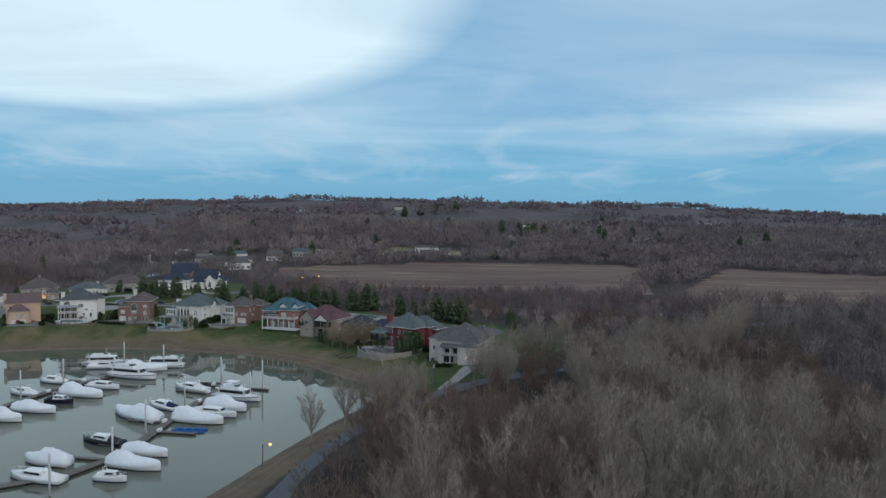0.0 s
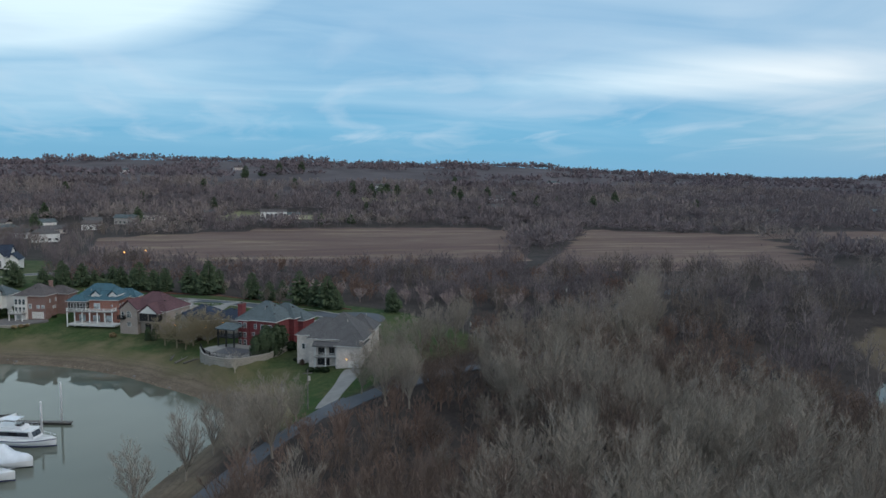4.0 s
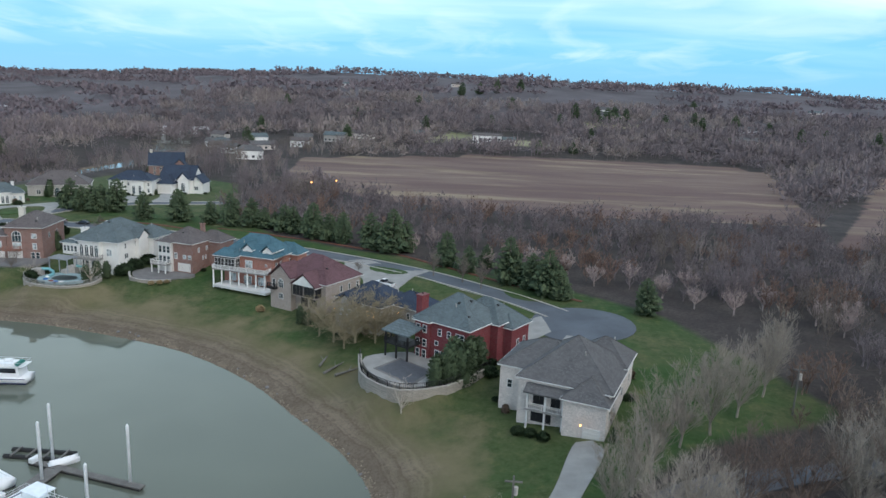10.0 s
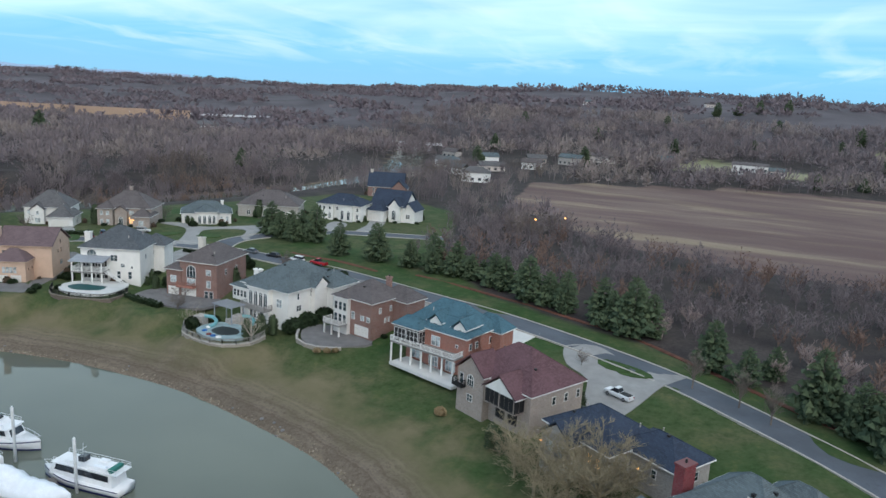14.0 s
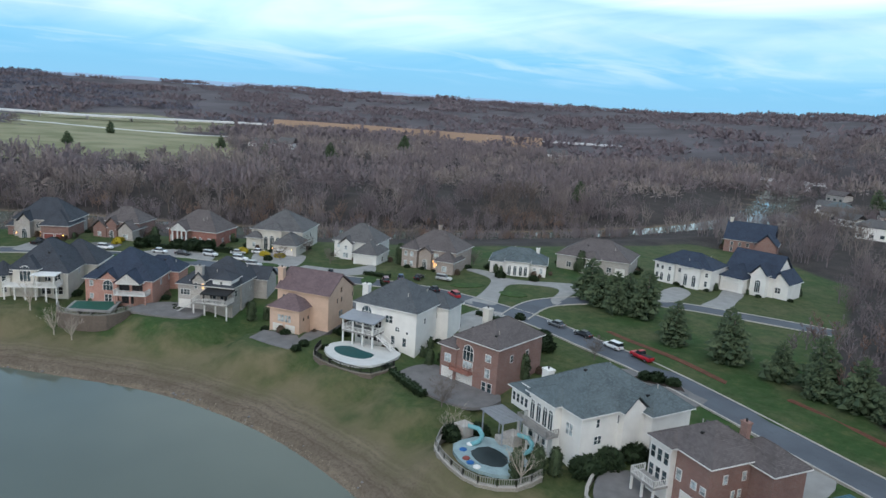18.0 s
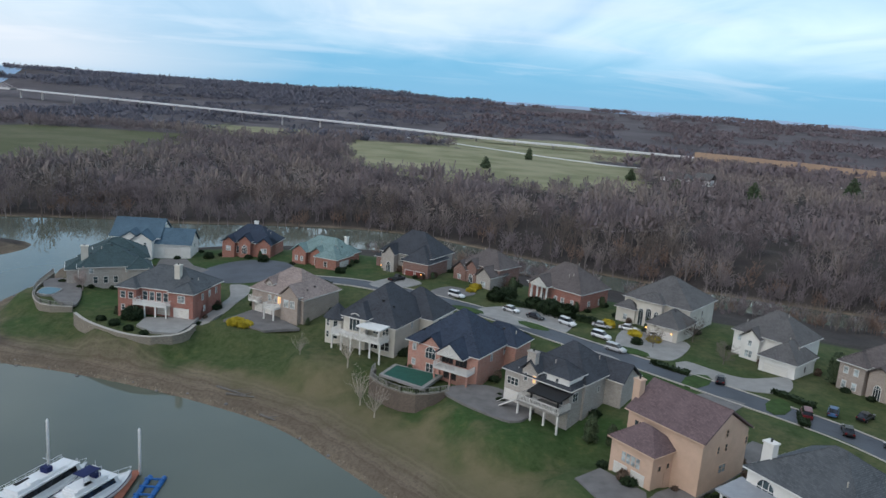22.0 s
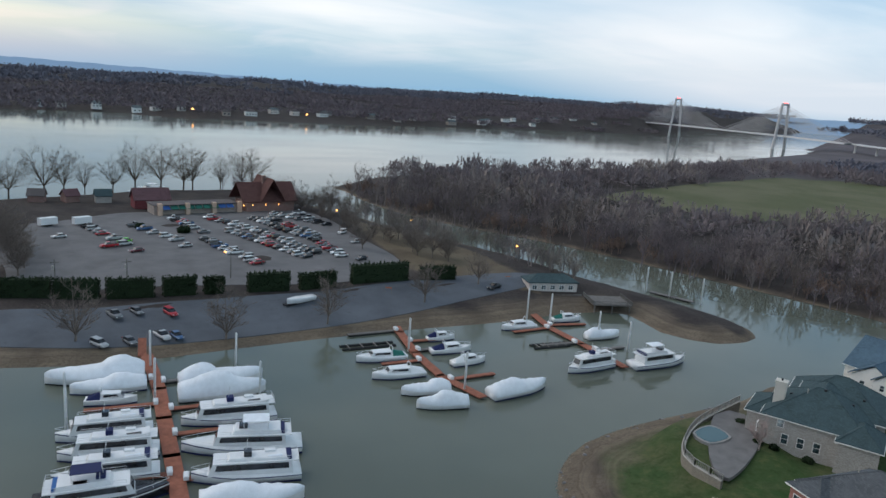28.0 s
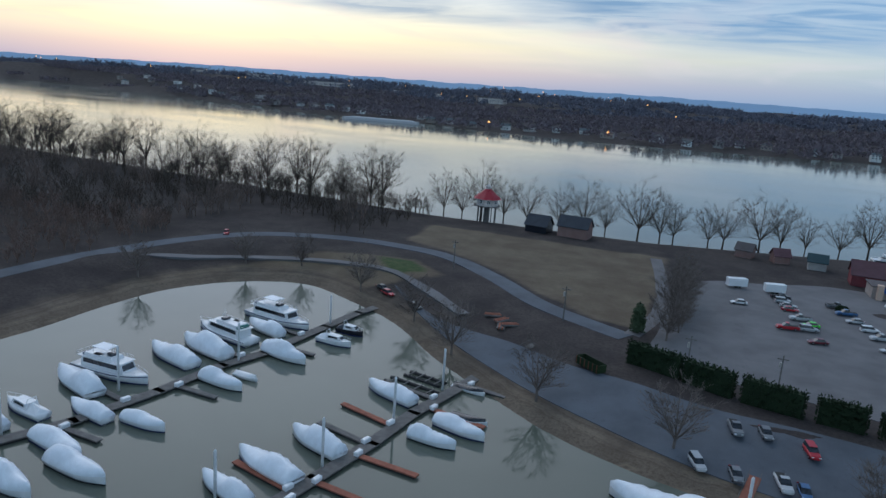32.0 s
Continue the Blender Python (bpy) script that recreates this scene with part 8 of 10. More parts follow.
retaining_wall([(-288, 96), (-270, 98), (-258, 104), (-256, 112)], 2.6, 6.0, "tan_wall", "tan retaining wall with a rail on the point", 0.5, "dock_rail")
retaining_wall([(-92.5, 231), (-88, 222.5), (-82, 220.5), (-77, 222.5)], 4.6, 6.9, "stone_wall", "low curved wall round a court", 0.4)
retaining_wall([(-160, 222), (-155, 217.6), (-146.5, 218.4), (-140.5, 221.6), (-141.5, 228)], 4.6, 7.6, "brown_wall", "stepped stone wall under a pool terrace", 0.5, "black")
slab_at("pool_terrace", [(-158, 222), (-154, 219.8), (-149, 219.4), (-144.5, 221.5), (-143, 226), (-146, 233), (-153, 231), (-158.5, 227)], "white_concrete", "white concrete pool terrace", 0.1, "terrace", True, 8.0)


def pool(pts, z, mat, label, rim="white_concrete", round_off=True):
    p = thing("swimming_pool", label, "pool")
    line = [tuple(q) for q in smooth_line(pts, 1.2, True)] if round_off else pts
    cx, cy = sum(q[0] for q in line) / len(line), sum(q[1] for q in line) / len(line)
    big = [(cx + (x - cx) * 1.16, cy + (y - cy) * 1.16) for x, y in line]
    part("rim", MB().prism(big, z - 0.5, z + 0.02), M[rim], p)
    part("surface", MB().prism(line, z - 0.3, z + 0.06), M[mat], p)
    return p


pool([(-156, 223), (-153, 221.6), (-149.8, 222.2), (-146.8, 224.4), (-147.6, 227.4), (-151, 226.8), (-155, 226)], 8.16, "pool", "kidney-shaped pool under a dark green cover")
pool([(-213, 185), (-218, 188), (-213, 196), (-207, 192)], 7.3, "turf_green", "rectangular pool under a green cover", "concrete", False)
slab_at("pool_surround", [(-111, 217.4), (-104.6, 214.6), (-98.8, 217.6), (-100.4, 223.6), (-109.6, 224)], "aqua_stone", "pale aqua paving round a dark pool", 0.1, "terrace", True, 6.45)
pool([(-107.4, 218), (-103.6, 216.6), (-100.9, 218.6), (-102.6, 221.4), (-107, 221.4)], 6.62, "pool_dark", "round dark pool with pale aqua surround", "aqua_stone")
for x, y, c in ((-108.6, 217.4, "blue_float"), (-109.3, 219.6, "white"), (-106.2, 215.9, "garage_red"), (-103.2, 215.4, "white"), (-104.8, 215.5, "blue_float"), (-100, 221.6, "aqua")):
    solid("pool_float", MB().lathe([(0.05, 0), (0.55, 0.05), (0.65, 0.2), (0.45, 0.36), (0.05, 0.38)], 10), M[c], "small round plastic float lying beside the pool", "pool float", smooth=True, m=pose(x, y, 6.46), group="pool floats")
pool([(-272, 100), (-267, 100), (-266, 103.5), (-271, 104)], 6.15, "pool_water", "small pool on the point", "concrete")
pool([(-13, 168.6), (-9.2, 174), (-2.9, 168.8), (-6, 162.4)], 7.32, "pool_grey", "pool under a grey cover on a pale patio", "paver", False)


def slide(x, y, z):
    s = thing("water_slide", "aqua plastic water slide beside a pool", "slide", pose(x, y, z))
    part("tower", MB().prism([(-1.2, -1.2), (1.2, -1.2), (1.0, 1.2), (-1.0, 1.0)], -0.5, 1.7), M["stone"], s)
    part("ledge", MB().prism([(-2.4, -1.8), (-0.6, -2.6), (0.4, -1.0), (-1.0, 0.6)], -0.5, 0.9), M["stone"], s)
    line = [Vector((0.8, 0, 1.6)), Vector((2.2, 1.2, 1.3)), Vector((3.6, 0.8, 0.8)), Vector((4.4, -0.6, 0.45)), Vector((4.0, -2.0, 0.15))]
    for a, b in zip(line, line[1:]):
        part("chute", MB().tube(a, b, 0.38, 0.38, 8), M["aqua"], s)


slide(-113, 221.5, 6.6)
slide(-106, 226, 6.6)


# ---- cars ----
def paint(name, c):
    s = Nodes(name, 0.3, 0.1, 0.5)
    s.color(s.mix(s.ramp(s.noise(3, 3), 0.4, 0.7, 0, 0.15), c, tint(c, 0.7)))
    return s.m


PAINTS = {"white": paint("car_white", (0.72, 0.73, 0.74)), "black": paint("car_black", (0.015, 0.016, 0.02)), "grey": paint("car_grey", (0.16, 0.17, 0.18)), "silver": paint("car_silver", (0.45, 0.46, 0.47)),
          "red": paint("car_red", (0.42, 0.02, 0.03)), "blue": paint("car_blue", (0.05, 0.12, 0.25)), "green": paint("car_green", (0.12, 0.65, 0.05)), "maroon": paint("car_maroon", (0.13, 0.015, 0.025))}
M["tyre"] = plain("tyre", (0.015, 0.015, 0.015), 0.9)
M["rim"] = plain("alloy_rim", (0.4, 0.4, 0.42), 0.3, 0.8)
M["headlight"] = glass_mat("headlight", (0.4, 0.42, 0.42))
M["taillight"] = plain("taillight", (0.25, 0.01, 0.01), 0.3)
M["beam"] = glow_mat("lit_headlight", (1.0, 0.92, 0.8), 9.0)
CARS = {}


def car_master(style, color):
    key = (style, color)
    if key in CARS:
        return CARS[key]
    L, W, H, body_h = {"sedan": (4.7, 1.82, 1.46, 0.86), "suv": (4.7, 1.9, 1.74, 1.02), "pickup": (5.6, 1.95, 1.85, 1.08)}[style]
    word = {"sedan": "sedan", "suv": "sport utility car", "pickup": "pickup truck"}[style]
    ob = thing("car", f"parked {color} {word} on the asphalt", "car", group="parked cars")
    w = W / 2
    prof = {"sedan": [(-.5, .42, .62), (-.49, .9, .78), (-.3, .97, .98), (.22, .97, 1.0), (.44, .78, .9), (.5, .5, .62)], "suv": [(-.5, .45, .68), (-.495, .98, .86), (-.35, 1.0, 1.0), (.2, 1.0, 1.0), (.44, .86, .92), (.5, .55, .66)],
            "pickup": [(-.5, .45, .8), (-.495, .95, .9), (-.35, .97, 1.0), (.2, 1.0, 1.0), (.46, .92, .95), (.5, .55, .75)]}[style]
    rings = []
    for sx, top, wide in prof:
        x, b, t = sx * L, w * wide, body_h * top
        rings.append([(x, -b * .9, .28), (x, -b, .5), (x, -b * .97, t * .85), (x, -b * .84, t), (x, b * .84, t), (x, b * .97, t * .85), (x, b, .5), (x, b * .9, .28), (x, -b * .9, .28)])
    part("body", loft(MB(), rings), PAINTS[color], ob, f"glossy {color} body")
    x0, x1, y0, y1 = {"sedan": (-.40, .24, -.24, .06), "suv": (-.48, .24, -.44, .08), "pickup": (-.06, .26, -.03, .10)}[style]
    g = MB().add([(x0 * L, -w * .86, body_h - .04), (x1 * L, -w * .86, body_h - .04), (x1 * L, w * .86, body_h - .04), (x0 * L, w * .86, body_h - .04), (y0 * L, -w * .68, H - .06), (y1 * L, -w * .68, H - .06), (y1 * L, w * .68, H - .06), (y0 * L, w * .68, H - .06)],
                 [(3, 2, 1, 0), (4, 5, 6, 7), (0, 1, 5, 4), (1, 2, 6, 5), (2, 3, 7, 6), (3, 0, 4, 7)])
    part("cabin_glass", g, M["tinted"], ob, "dark glazed cabin")
    part("roof_panel", MB().box(y0 * L - .05, -w * .7, H - .07, y1 * L + .05, w * .7, H), PAINTS[color], ob)
    if style == "pickup":
        part("bed", MB().box(-.47 * L, -w * .72, body_h - .02, -.09 * L, w * .72, body_h + .03), M["float"], ob)
    for sx in (-.31, .32):
        for sy in (-1, 1):
            wh = part("wheel", MB().tube((sx * L, sy * (w - .22), .33), (sx * L, sy * (w + .01), .33), .34, .34, 12), M["tyre"], ob)
            part("rim", MB().tube((sx * L, sy * (w + .0), .33), (sx * L, sy * (w + .02), .33), .2, .2, 8), M["rim"], wh)
    for sy in (-1, 1):
        part("headlight", MB().box(.485 * L, sy * w * .62 - .2, .58, .502 * L, sy * w * .62 + .2, .74), M["headlight"], ob)
        part("taillight", MB().box(-.503 * L, sy * w * .66 - .16, .68, -.49 * L, sy * w * .66 + .16, .9), M["taillight"], ob)
    CARS[key] = ob
    return ob


def park(style, color, x, y, ang, z=None):
    first = (style, color) not in CARS
    ob = car_master(style, color)
    m = pose(x, y, (hz(x, y) if z is None else z) + 0.16, 0, 0, ang)
    if first:
        ob.matrix_world = m
        return ob
    return copy_thing(ob, m)


STREET_CARS = [("suv", "white", -120, 271, 175), ("pickup", "red", -112, 270, 170), ("sedan", "black", -129, 272, 178), ("sedan", "grey", -137, 272, 180), ("suv", "red", -168, 267, 165), ("sedan", "white", -164, 262, 160), ("sedan", "black", -175, 266, 160), ("suv", "maroon", -189, 260, 150),
               ("sedan", "blue", -190, 266, 140), ("sedan", "black", -188, 271, 120), ("suv", "silver", -184, 277, 30), ("sedan", "black", -182, 263, 150), ("suv", "white", -262, 207, 45), ("sedan", "white", -249, 219, 42), ("sedan", "black", -244, 224, 42), ("sedan", "silver", -238, 239, 60), ("sedan", "white", -236, 245, 60),
               ("suv", "white", -230, 236, 40), ("pickup", "white", -232, 250, 140), ("suv", "silver", -221, 236, 42), ("sedan", "black", -205, 252, 150), ("pickup", "black", -277, 192, 130), ("suv", "white", 141, 212, 55), ("pickup", "white", -19, 221, 150), ("suv", "white", -240, 231, 30)]
for c in STREET_CARS:
    park(*c)
LOT_ROWS = [((-214, -112), (-218, -80), 8), ((-229, -110), (-235, -82), 5), ((-246, -119), (-248, -92), 8), ((-245, -80), (-247, -42), 11), ((-260, -120), (-266, -95), 7), ((-258, -91), (-266, -46), 13), ((-268, -90), (-271, -50), 12), ((-276, -113), (-280, -74), 11), ((-282, -110), (-285, -76), 9), ((-281, -69), (-277, -42), 8), ((-288, -120), (-297, -98), 6), ((-300, -120), (-298, -92), 6)]
rnd = random.Random(12)
for a, b, n in LOT_ROWS:
    ang = math.degrees(math.atan2(b[1] - a[1], b[0] - a[0])) + 90
    for i in range(n):
        if rnd.random() < 0.12:
            continue
        t = i / max(1, n - 1)
        park(rnd.choice(["sedan", "suv", "sedan", "suv", "pickup"]), rnd.choice(["white", "black", "grey", "silver", "white", "black", "red", "blue", "silver"]), a[0] + (b[0] - a[0]) * t + rnd.uniform(-.4, .4), a[1] + (b[1] - a[1]) * t, ang + rnd.choice([0, 180]) + rnd.uniform(-3, 3))
for c in [("sedan", "white", -202, -98, 10), ("sedan", "maroon", -219, -70, 15), ("sedan", "silver", -235, -72, 12), ("pickup", "red", -213, -79, 10), ("sedan", "green", -219, -84, 12), ("suv", "white", -297, -77, 30), ("sedan", "silver", -293, -60, 20), ("sedan", "black", -281, -36, 15),
          ("suv", "silver", -192, 2, 110), ("pickup", "grey", -198, -10, 100), ("sedan", "grey", -203, -10, 100), ("sedan", "grey", -198, 3, 100), ("pickup", "silver", -205, 3, 100), ("sedan", "blue", -208, 4, 95), ("suv", "red", -210, -7, 100), ("sedan", "black", -106, -62, 150), ("sedan", "red", -109, -59, 150), ("sedan", "grey", -120, -52, 150),
          ("sedan", "red", -36, -86, 120), ("pickup", "black", -303, 6, 15)]:
    park(*c)

# ---- the marina's yard and the restaurant by the river ----
dump = thing("dumpster", "dark green rusty open dumpster on the asphalt", "dumpster", pose(-170, -26, hz(-170, -26) + 0.15, 0, 0, 140))
part("shell", MB().box(-3.4, -1.2, .2, 3.4, -1.1, 1.9).box(-3.4, 1.1, .2, 3.4, 1.2, 1.9).box(-3.4, -1.1, .2, -3.3, 1.1, 1.9).box(3.3, -1.1, .2, 3.4, 1.1, 1.9).box(-3.3, -1.1, .2, 3.3, 1.1, .5), M["hedge"], dump)
for k in range(6):
    part("rib", MB().box(-3.2 + k * 1.25, -1.3, .2, -3.05 + k * 1.25, -1.2, 1.9), M["rust"], dump)
for x, y, a in ((-142, -50, 20), (-145, -47, 60), (-148, -44, 30), (-146, -43, 100)):
    pile_of = thing("lumber_stack", "stack of salvaged dock timber on the asphalt", "lumber", pose(x, y, hz(x, y) + .12, 0, 0, a), "lumber stacks")
    for k in range(5):
        part("plank", MB().box(-2 + .2 * (k % 3), -1 + k * .42, 0, 2 + .1 * k, -.65 + k * .42, .35 + .2 * (k % 2)), DR if k % 2 else DG, pile_of)
for x0, x1, h, k in ((-177, -188, 5.0, 0), (-188.5, -198, 5.2, 1), (-199.5, -210, 5.2, 2), (-212, -220, 5.0, 3), (-222, -227, 4.6, 4), (-233, -244, 5.4, 5), (-247, -258, 4.6, 6), (-263, -281, 5.8, 7), (-285, -296, 4.4, 8)):
    y = lambda x: float(np.interp(x, [-296, -281, -263, -244, -227, -210, -199, -177], [-5, -9, -12, -13, -17, -20, -24, -33]))
    a, b = Vector((x0, y(x0))), Vector((x1, y(x1)))
    c = (a + b) / 2
    solid("hedge", hedge_block(300 + k, (b - a).length, 2.4, h), M["hedge"], "tall clipped dark evergreen hedge beside the car park", "hedge", m=pose(c.x, c.y, hz(c.x, c.y), 0, 0, math.degrees(math.atan2(b.y - a.y, b.x - a.x))), group="car park hedges")
M["r_rust"] = shingles("shingles_rust", (0.105, 0.05, 0.045))
M["awning_green"] = plain("green_awning", (0.015, 0.12, 0.09), 0.7)
M["awning_blue"] = plain("blue_awning", (0.03, 0.10, 0.30), 0.7)
rest = thing("restaurant", "riverside restaurant with steep rust-brown roof and awnings", "restaurant", pose(-242, -131, 4.9, 0, 0, 180))
part("wall", MB().box(0, 0, -1, 34, 9, 3.8), M["brick_tan"], rest)
part("roof", roof_mesh(0, 0, 34, 9, 4.0, "flat", 0)[0], M["r_brown"], rest)
part("wall", MB().box(38, -2, -1, 60, 11, 4.4), M["brick_brown"], rest)
part("roof", roof_mesh(36, -3, 61, 12, 4.6, "gx", 0.95)[0], M["r_rust"], rest)
part("roof", roof_mesh(44, -4, 54, 13, 5.0, "gy", 1.7)[0], M["r_rust"], rest)
for k in range(9):
    part("awning", MB().add([(3 + k * 3.3, 0.0, 3.6), (5.9 + k * 3.3, 0.0, 3.6), (5.9 + k * 3.3, -2.2, 2.4), (3 + k * 3.3, -2.2, 2.4), (3 + k * 3.3, 0.0, 3.5), (5.9 + k * 3.3, 0.0, 3.5), (5.9 + k * 3.3, -2.2, 2.3), (3 + k * 3.3, -2.2, 2.3)], [(3, 2, 1, 0), (4, 5, 6, 7), (7, 6, 2, 3), (4, 7, 3, 0), (2, 6, 5, 1)]), M["awning_blue"] if k in (0, 7, 8) else M["awning_green"], rest)
for k in range(4):
    part("pier", MB().box(1.2 + k * 11, -2, -1, 2.8 + k * 11, 0, 4.6), M["buff"], rest)
for x in (36, 40, 46, 52):
    part("lamp", MB().lathe([(0.05, -.25), (.25, 0), (.05, .25)], 8, (x, -3.4, 3.2)), M["lamp"], rest)
part("chimney", MB().box(47, 3, 6, 48.6, 4.4, 15), M["brick_brown"], rest)
for x, y, w, d, h, rm, wl, a in ((-128, -168, 9, 8, 3.0, "r_dark", "hull_dark", 170), (-143, -166, 12, 8, 4.2, "r_dark", "brick_brown", 172), (-207, -172, 6, 5, 2.8, "r_brown", "brick_brown", 160), (-219, -170, 5.5, 5, 2.8, "r_maroon", "brick_brown", 195), (-231, -166, 6, 5, 3.0, "r_green", "stone", 175), (-246, -150, 14, 9, 4.0, "r_maroon", "brick_red", 176)):
    sh = thing("riverside_cabin", "small dark timber cabin near the river bank", "cabin", pose(x, y, hz(x, y), 0, 0, a), "riverside cabins")
    part("wall", MB().box(-w / 2, -d / 2, -1, w / 2, d / 2, h), M[wl], sh)
    rm_, rise = roof_mesh(-w / 2, -d / 2, w / 2, d / 2, h, "gx", 0.9)
    part("roof", rm_, M[rm], sh)
    opening(sh, (0, d / 2, 0.9), (0, 1, 0), (-1, 0, 0), 1.4, 1.3, "w", M["trim"], M["glass"])
    for e in (-w / 2, w / 2):
        part("gable", MB().add([(e, -d / 2, h - .2), (e, d / 2, h - .2), (e, 0, h + d / 2 * .85)], [(0, 1, 2)]), M[wl], sh)
gz = thing("stilt_gazebo", "octagonal house on stilts with a red roof", "gazebo", pose(-103, -176, hz(-103, -176)))
for i in range(8):
    a = i * math.pi / 4
    part("stilt", MB().tube((4 * math.cos(a), 4 * math.sin(a), -1), (4 * math.cos(a), 4 * math.sin(a), 7.5), .22, .22, 6), M["dock_grey"], gz)
part("core", MB().tube((0, 0, -1), (0, 0, 7.5), 1.3, 1.3, 8), M["dock_grey"], gz)
part("deck", MB().lathe([(6.2, 7.3), (6.2, 7.6)], 8), M["dock_grey"], gz)
part("wall", MB().lathe([(4.8, 7.6), (4.8, 10.6)], 8), M["palegrey"], gz)
for i in range(8):
    a = (i + .5) * math.pi / 4
    opening(gz, (4.46 * math.cos(a), 4.46 * math.sin(a), 8.6), (math.cos(a), math.sin(a), 0), (-math.sin(a), math.cos(a), 0), 1.6, 1.4, "w", M["white"], M["glass"])
M["r_red"] = plain("red_roof", (0.36, 0.03, 0.045), 0.5, vary=0.2)
part("roof", MB().lathe([(6.3, 10.5), (3.2, 12.9), (1.2, 14.6)], 8), M["r_red"], gz)
part("cupola", MB().lathe([(1.2, 14.4), (1.2, 15.6), (0.1, 16.8)], 8), M["palegrey"], gz)
bh = thing("boathouse", "pale blue boathouse with a teal roof on the shore", "boathouse", pose(-314, 10, 2.6, 0, 0, 155))
part("wall", MB().box(0, 0, -1.5, 16, 7, 3.0), M["palegrey"], bh)
part("roof", roof_mesh(0, 0, 16, 7, 3.2, "hip", 0.5)[0], M["r_green"], bh)
for k in range(5):
    opening(bh, (1.8 + k * 3, 0, 0.8), (0, -1, 0), (1, 0, 0), 1.6, 1.4, "w", M["white"], M["glass"])
part("porch", MB().box(-1, -2.4, -1.5, 17, 0, -0.2), M["dock_grey"], bh)
plat = thing("platform", "wooden platform with rail on the spit", "platform", pose(-330, 28, 0, 0, 0, 150))
part("floor", MB().box(-6, -5, 2.6, 6, 5, 2.9), M["dock_grey"], plat)
for x in (-5.5, 0, 5.5):
    for y in (-4.5, 4.5):
        part("leg", MB().box(x - .15, y - .15, -1, x + .15, y + .15, 2.6), M["dock_grey"], plat)
railing(plat, [(-6, 5), (-6, -5), (6, -5), (6, 5)], 2.9, M["dock_grey"])
for ob_args in ((-202, -118, 20), (-213, -118, 15)):
    tr = thing("cargo_trailer", "white box trailer at the car park's edge", "trailer", pose(ob_args[0], ob_args[1], hz(*ob_args[:2]) + .15, 0, 0, ob_args[2]), "box trailers")
    part("box", MB().box(-3, -1.2, .6, 3, 1.2, 3.0), M["gel"], tr)
    for sx in (-1, 1):
        part("wheel", MB().tube((sx * .6, -1.25, .35), (sx * .6, 1.25, .35), .36, .36, 10), M["tyre"], tr)
berth("y", -262, -212, 19.5, 10, 0)
tb = thing("boat_on_trailer", "white boat under cover on a road trailer", "boat", pose(-243, -4, hz(-243, -4) + .3, 0, 0, 12))
part("hull", hull_mesh(9, 2.6, 1.2), M["gel"], tb, "", True)
part("frame", MB().box(-4.5, -.9, -.1, 5.2, .9, .15), M["black"], tb)
for g in [(-149, -27, -156, -34), (-199, 9, -201, 2), (-266, 3, -271, -4), (-312, 6, -314, 0), (-112, -62, -115, -68)]:
    a, b = Vector(g[:2]), Vector(g[2:])
    t = (b - a).normalized()
    s = Vector((-t.y, t.x)) * .9
    gw = thing("gangway", "sloping timber gangway from shore to dock", "gangway", group="gangways")
    zb = hz(*b) + .3
    part("boards", MB().prism([tuple(a - s), tuple(b - s), tuple(b + s), tuple(a + s)], [.5, zb - .15, zb - .15, .5], [.66, zb, zb, .66]), DR if g[0] in (-199, -266, -312) else DG, gw)
    for sg in (-1, 1):
        q = s * sg
        part("handrail", MB().tube((*(a + q), 1.6), (*(b + q), zb + 1), .05, .05, 5), M["dock_grey"], gw)


# ---- poles and lamps ----
def utility_pole(x, y, h, label="wooden utility pole with a transformer", lamp=False):
    p = thing("street_lamp" if lamp else "utility_pole", label, "street lamp" if lamp else "pole", pose(x, y, hz(x, y)), "street lamps" if lamp else "utility poles")
    part("post", MB().tube((0, 0, -1), (0, 0, h), .18, .12, 8), M["dock_grey"], p)
    if lamp:
        part("arm", MB().tube((0, 0, h - .3), (1.6, 0, h), .06, .05, 6), M["dock_grey"], p)
        part("lantern", MB().lathe([(.06, .25), (.34, .05), (.30, -.15), (.05, -.25)], 8, (1.7, 0, h)), M["lamp"], p)
    else:
        part("crossarm", MB().box(-1.1, -.08, h - .9, 1.1, .08, h - .7), M["dock_grey"], p)
        part("transformer", MB().tube((.35, 0, h - 2.6), (.35, 0, h - 1.5), .28, .28, 8), M["kerb"], p)


for x, y, h in ((11, 122, 9.5), (5, 119, 9), (-118, -89, 9), (-159, -54, 9), (-189, -29, 9.5), (-207, -34, 7), (104, 190, 11), (60, 158, 9)):
    utility_pole(x, y, h)
for x, y, h in ((70, 134, 6), (-28, 62, 5), (-72, 352, 8), (-64, 366, 8), (-234, -30, 8), (-300, -84, 8), (-338, -20, 6), (-330, -75, 6)):
    utility_pole(x, y, h, "street lamp with a warm orange light", True)
for x, y, z in ((-12, 192, 11), (-16, 198, 11.4), (-21, 203, 11.2), (-27, 196, 10), (-5, 190, 11), (22.5, 146.5, 9.0), (-226, 251, 13.0), (-231, 247, 13.0), (-194, 281, 13), (-190, 279, 13), (-278, 199, 12), (-288, 188, 12)):
    lm = thing("wall_lamp", "small warm wall lamp on a house", "lamp", pose(x, y, z), "wall lamps")
    part("bracket", MB().box(-.05, 0, -.1, .05, .25, .1), M["black"], lm)
    part("globe", MB().lathe([(.03, -.2), (.16, 0), (.03, .2)], 8), M["lamp"], lm)

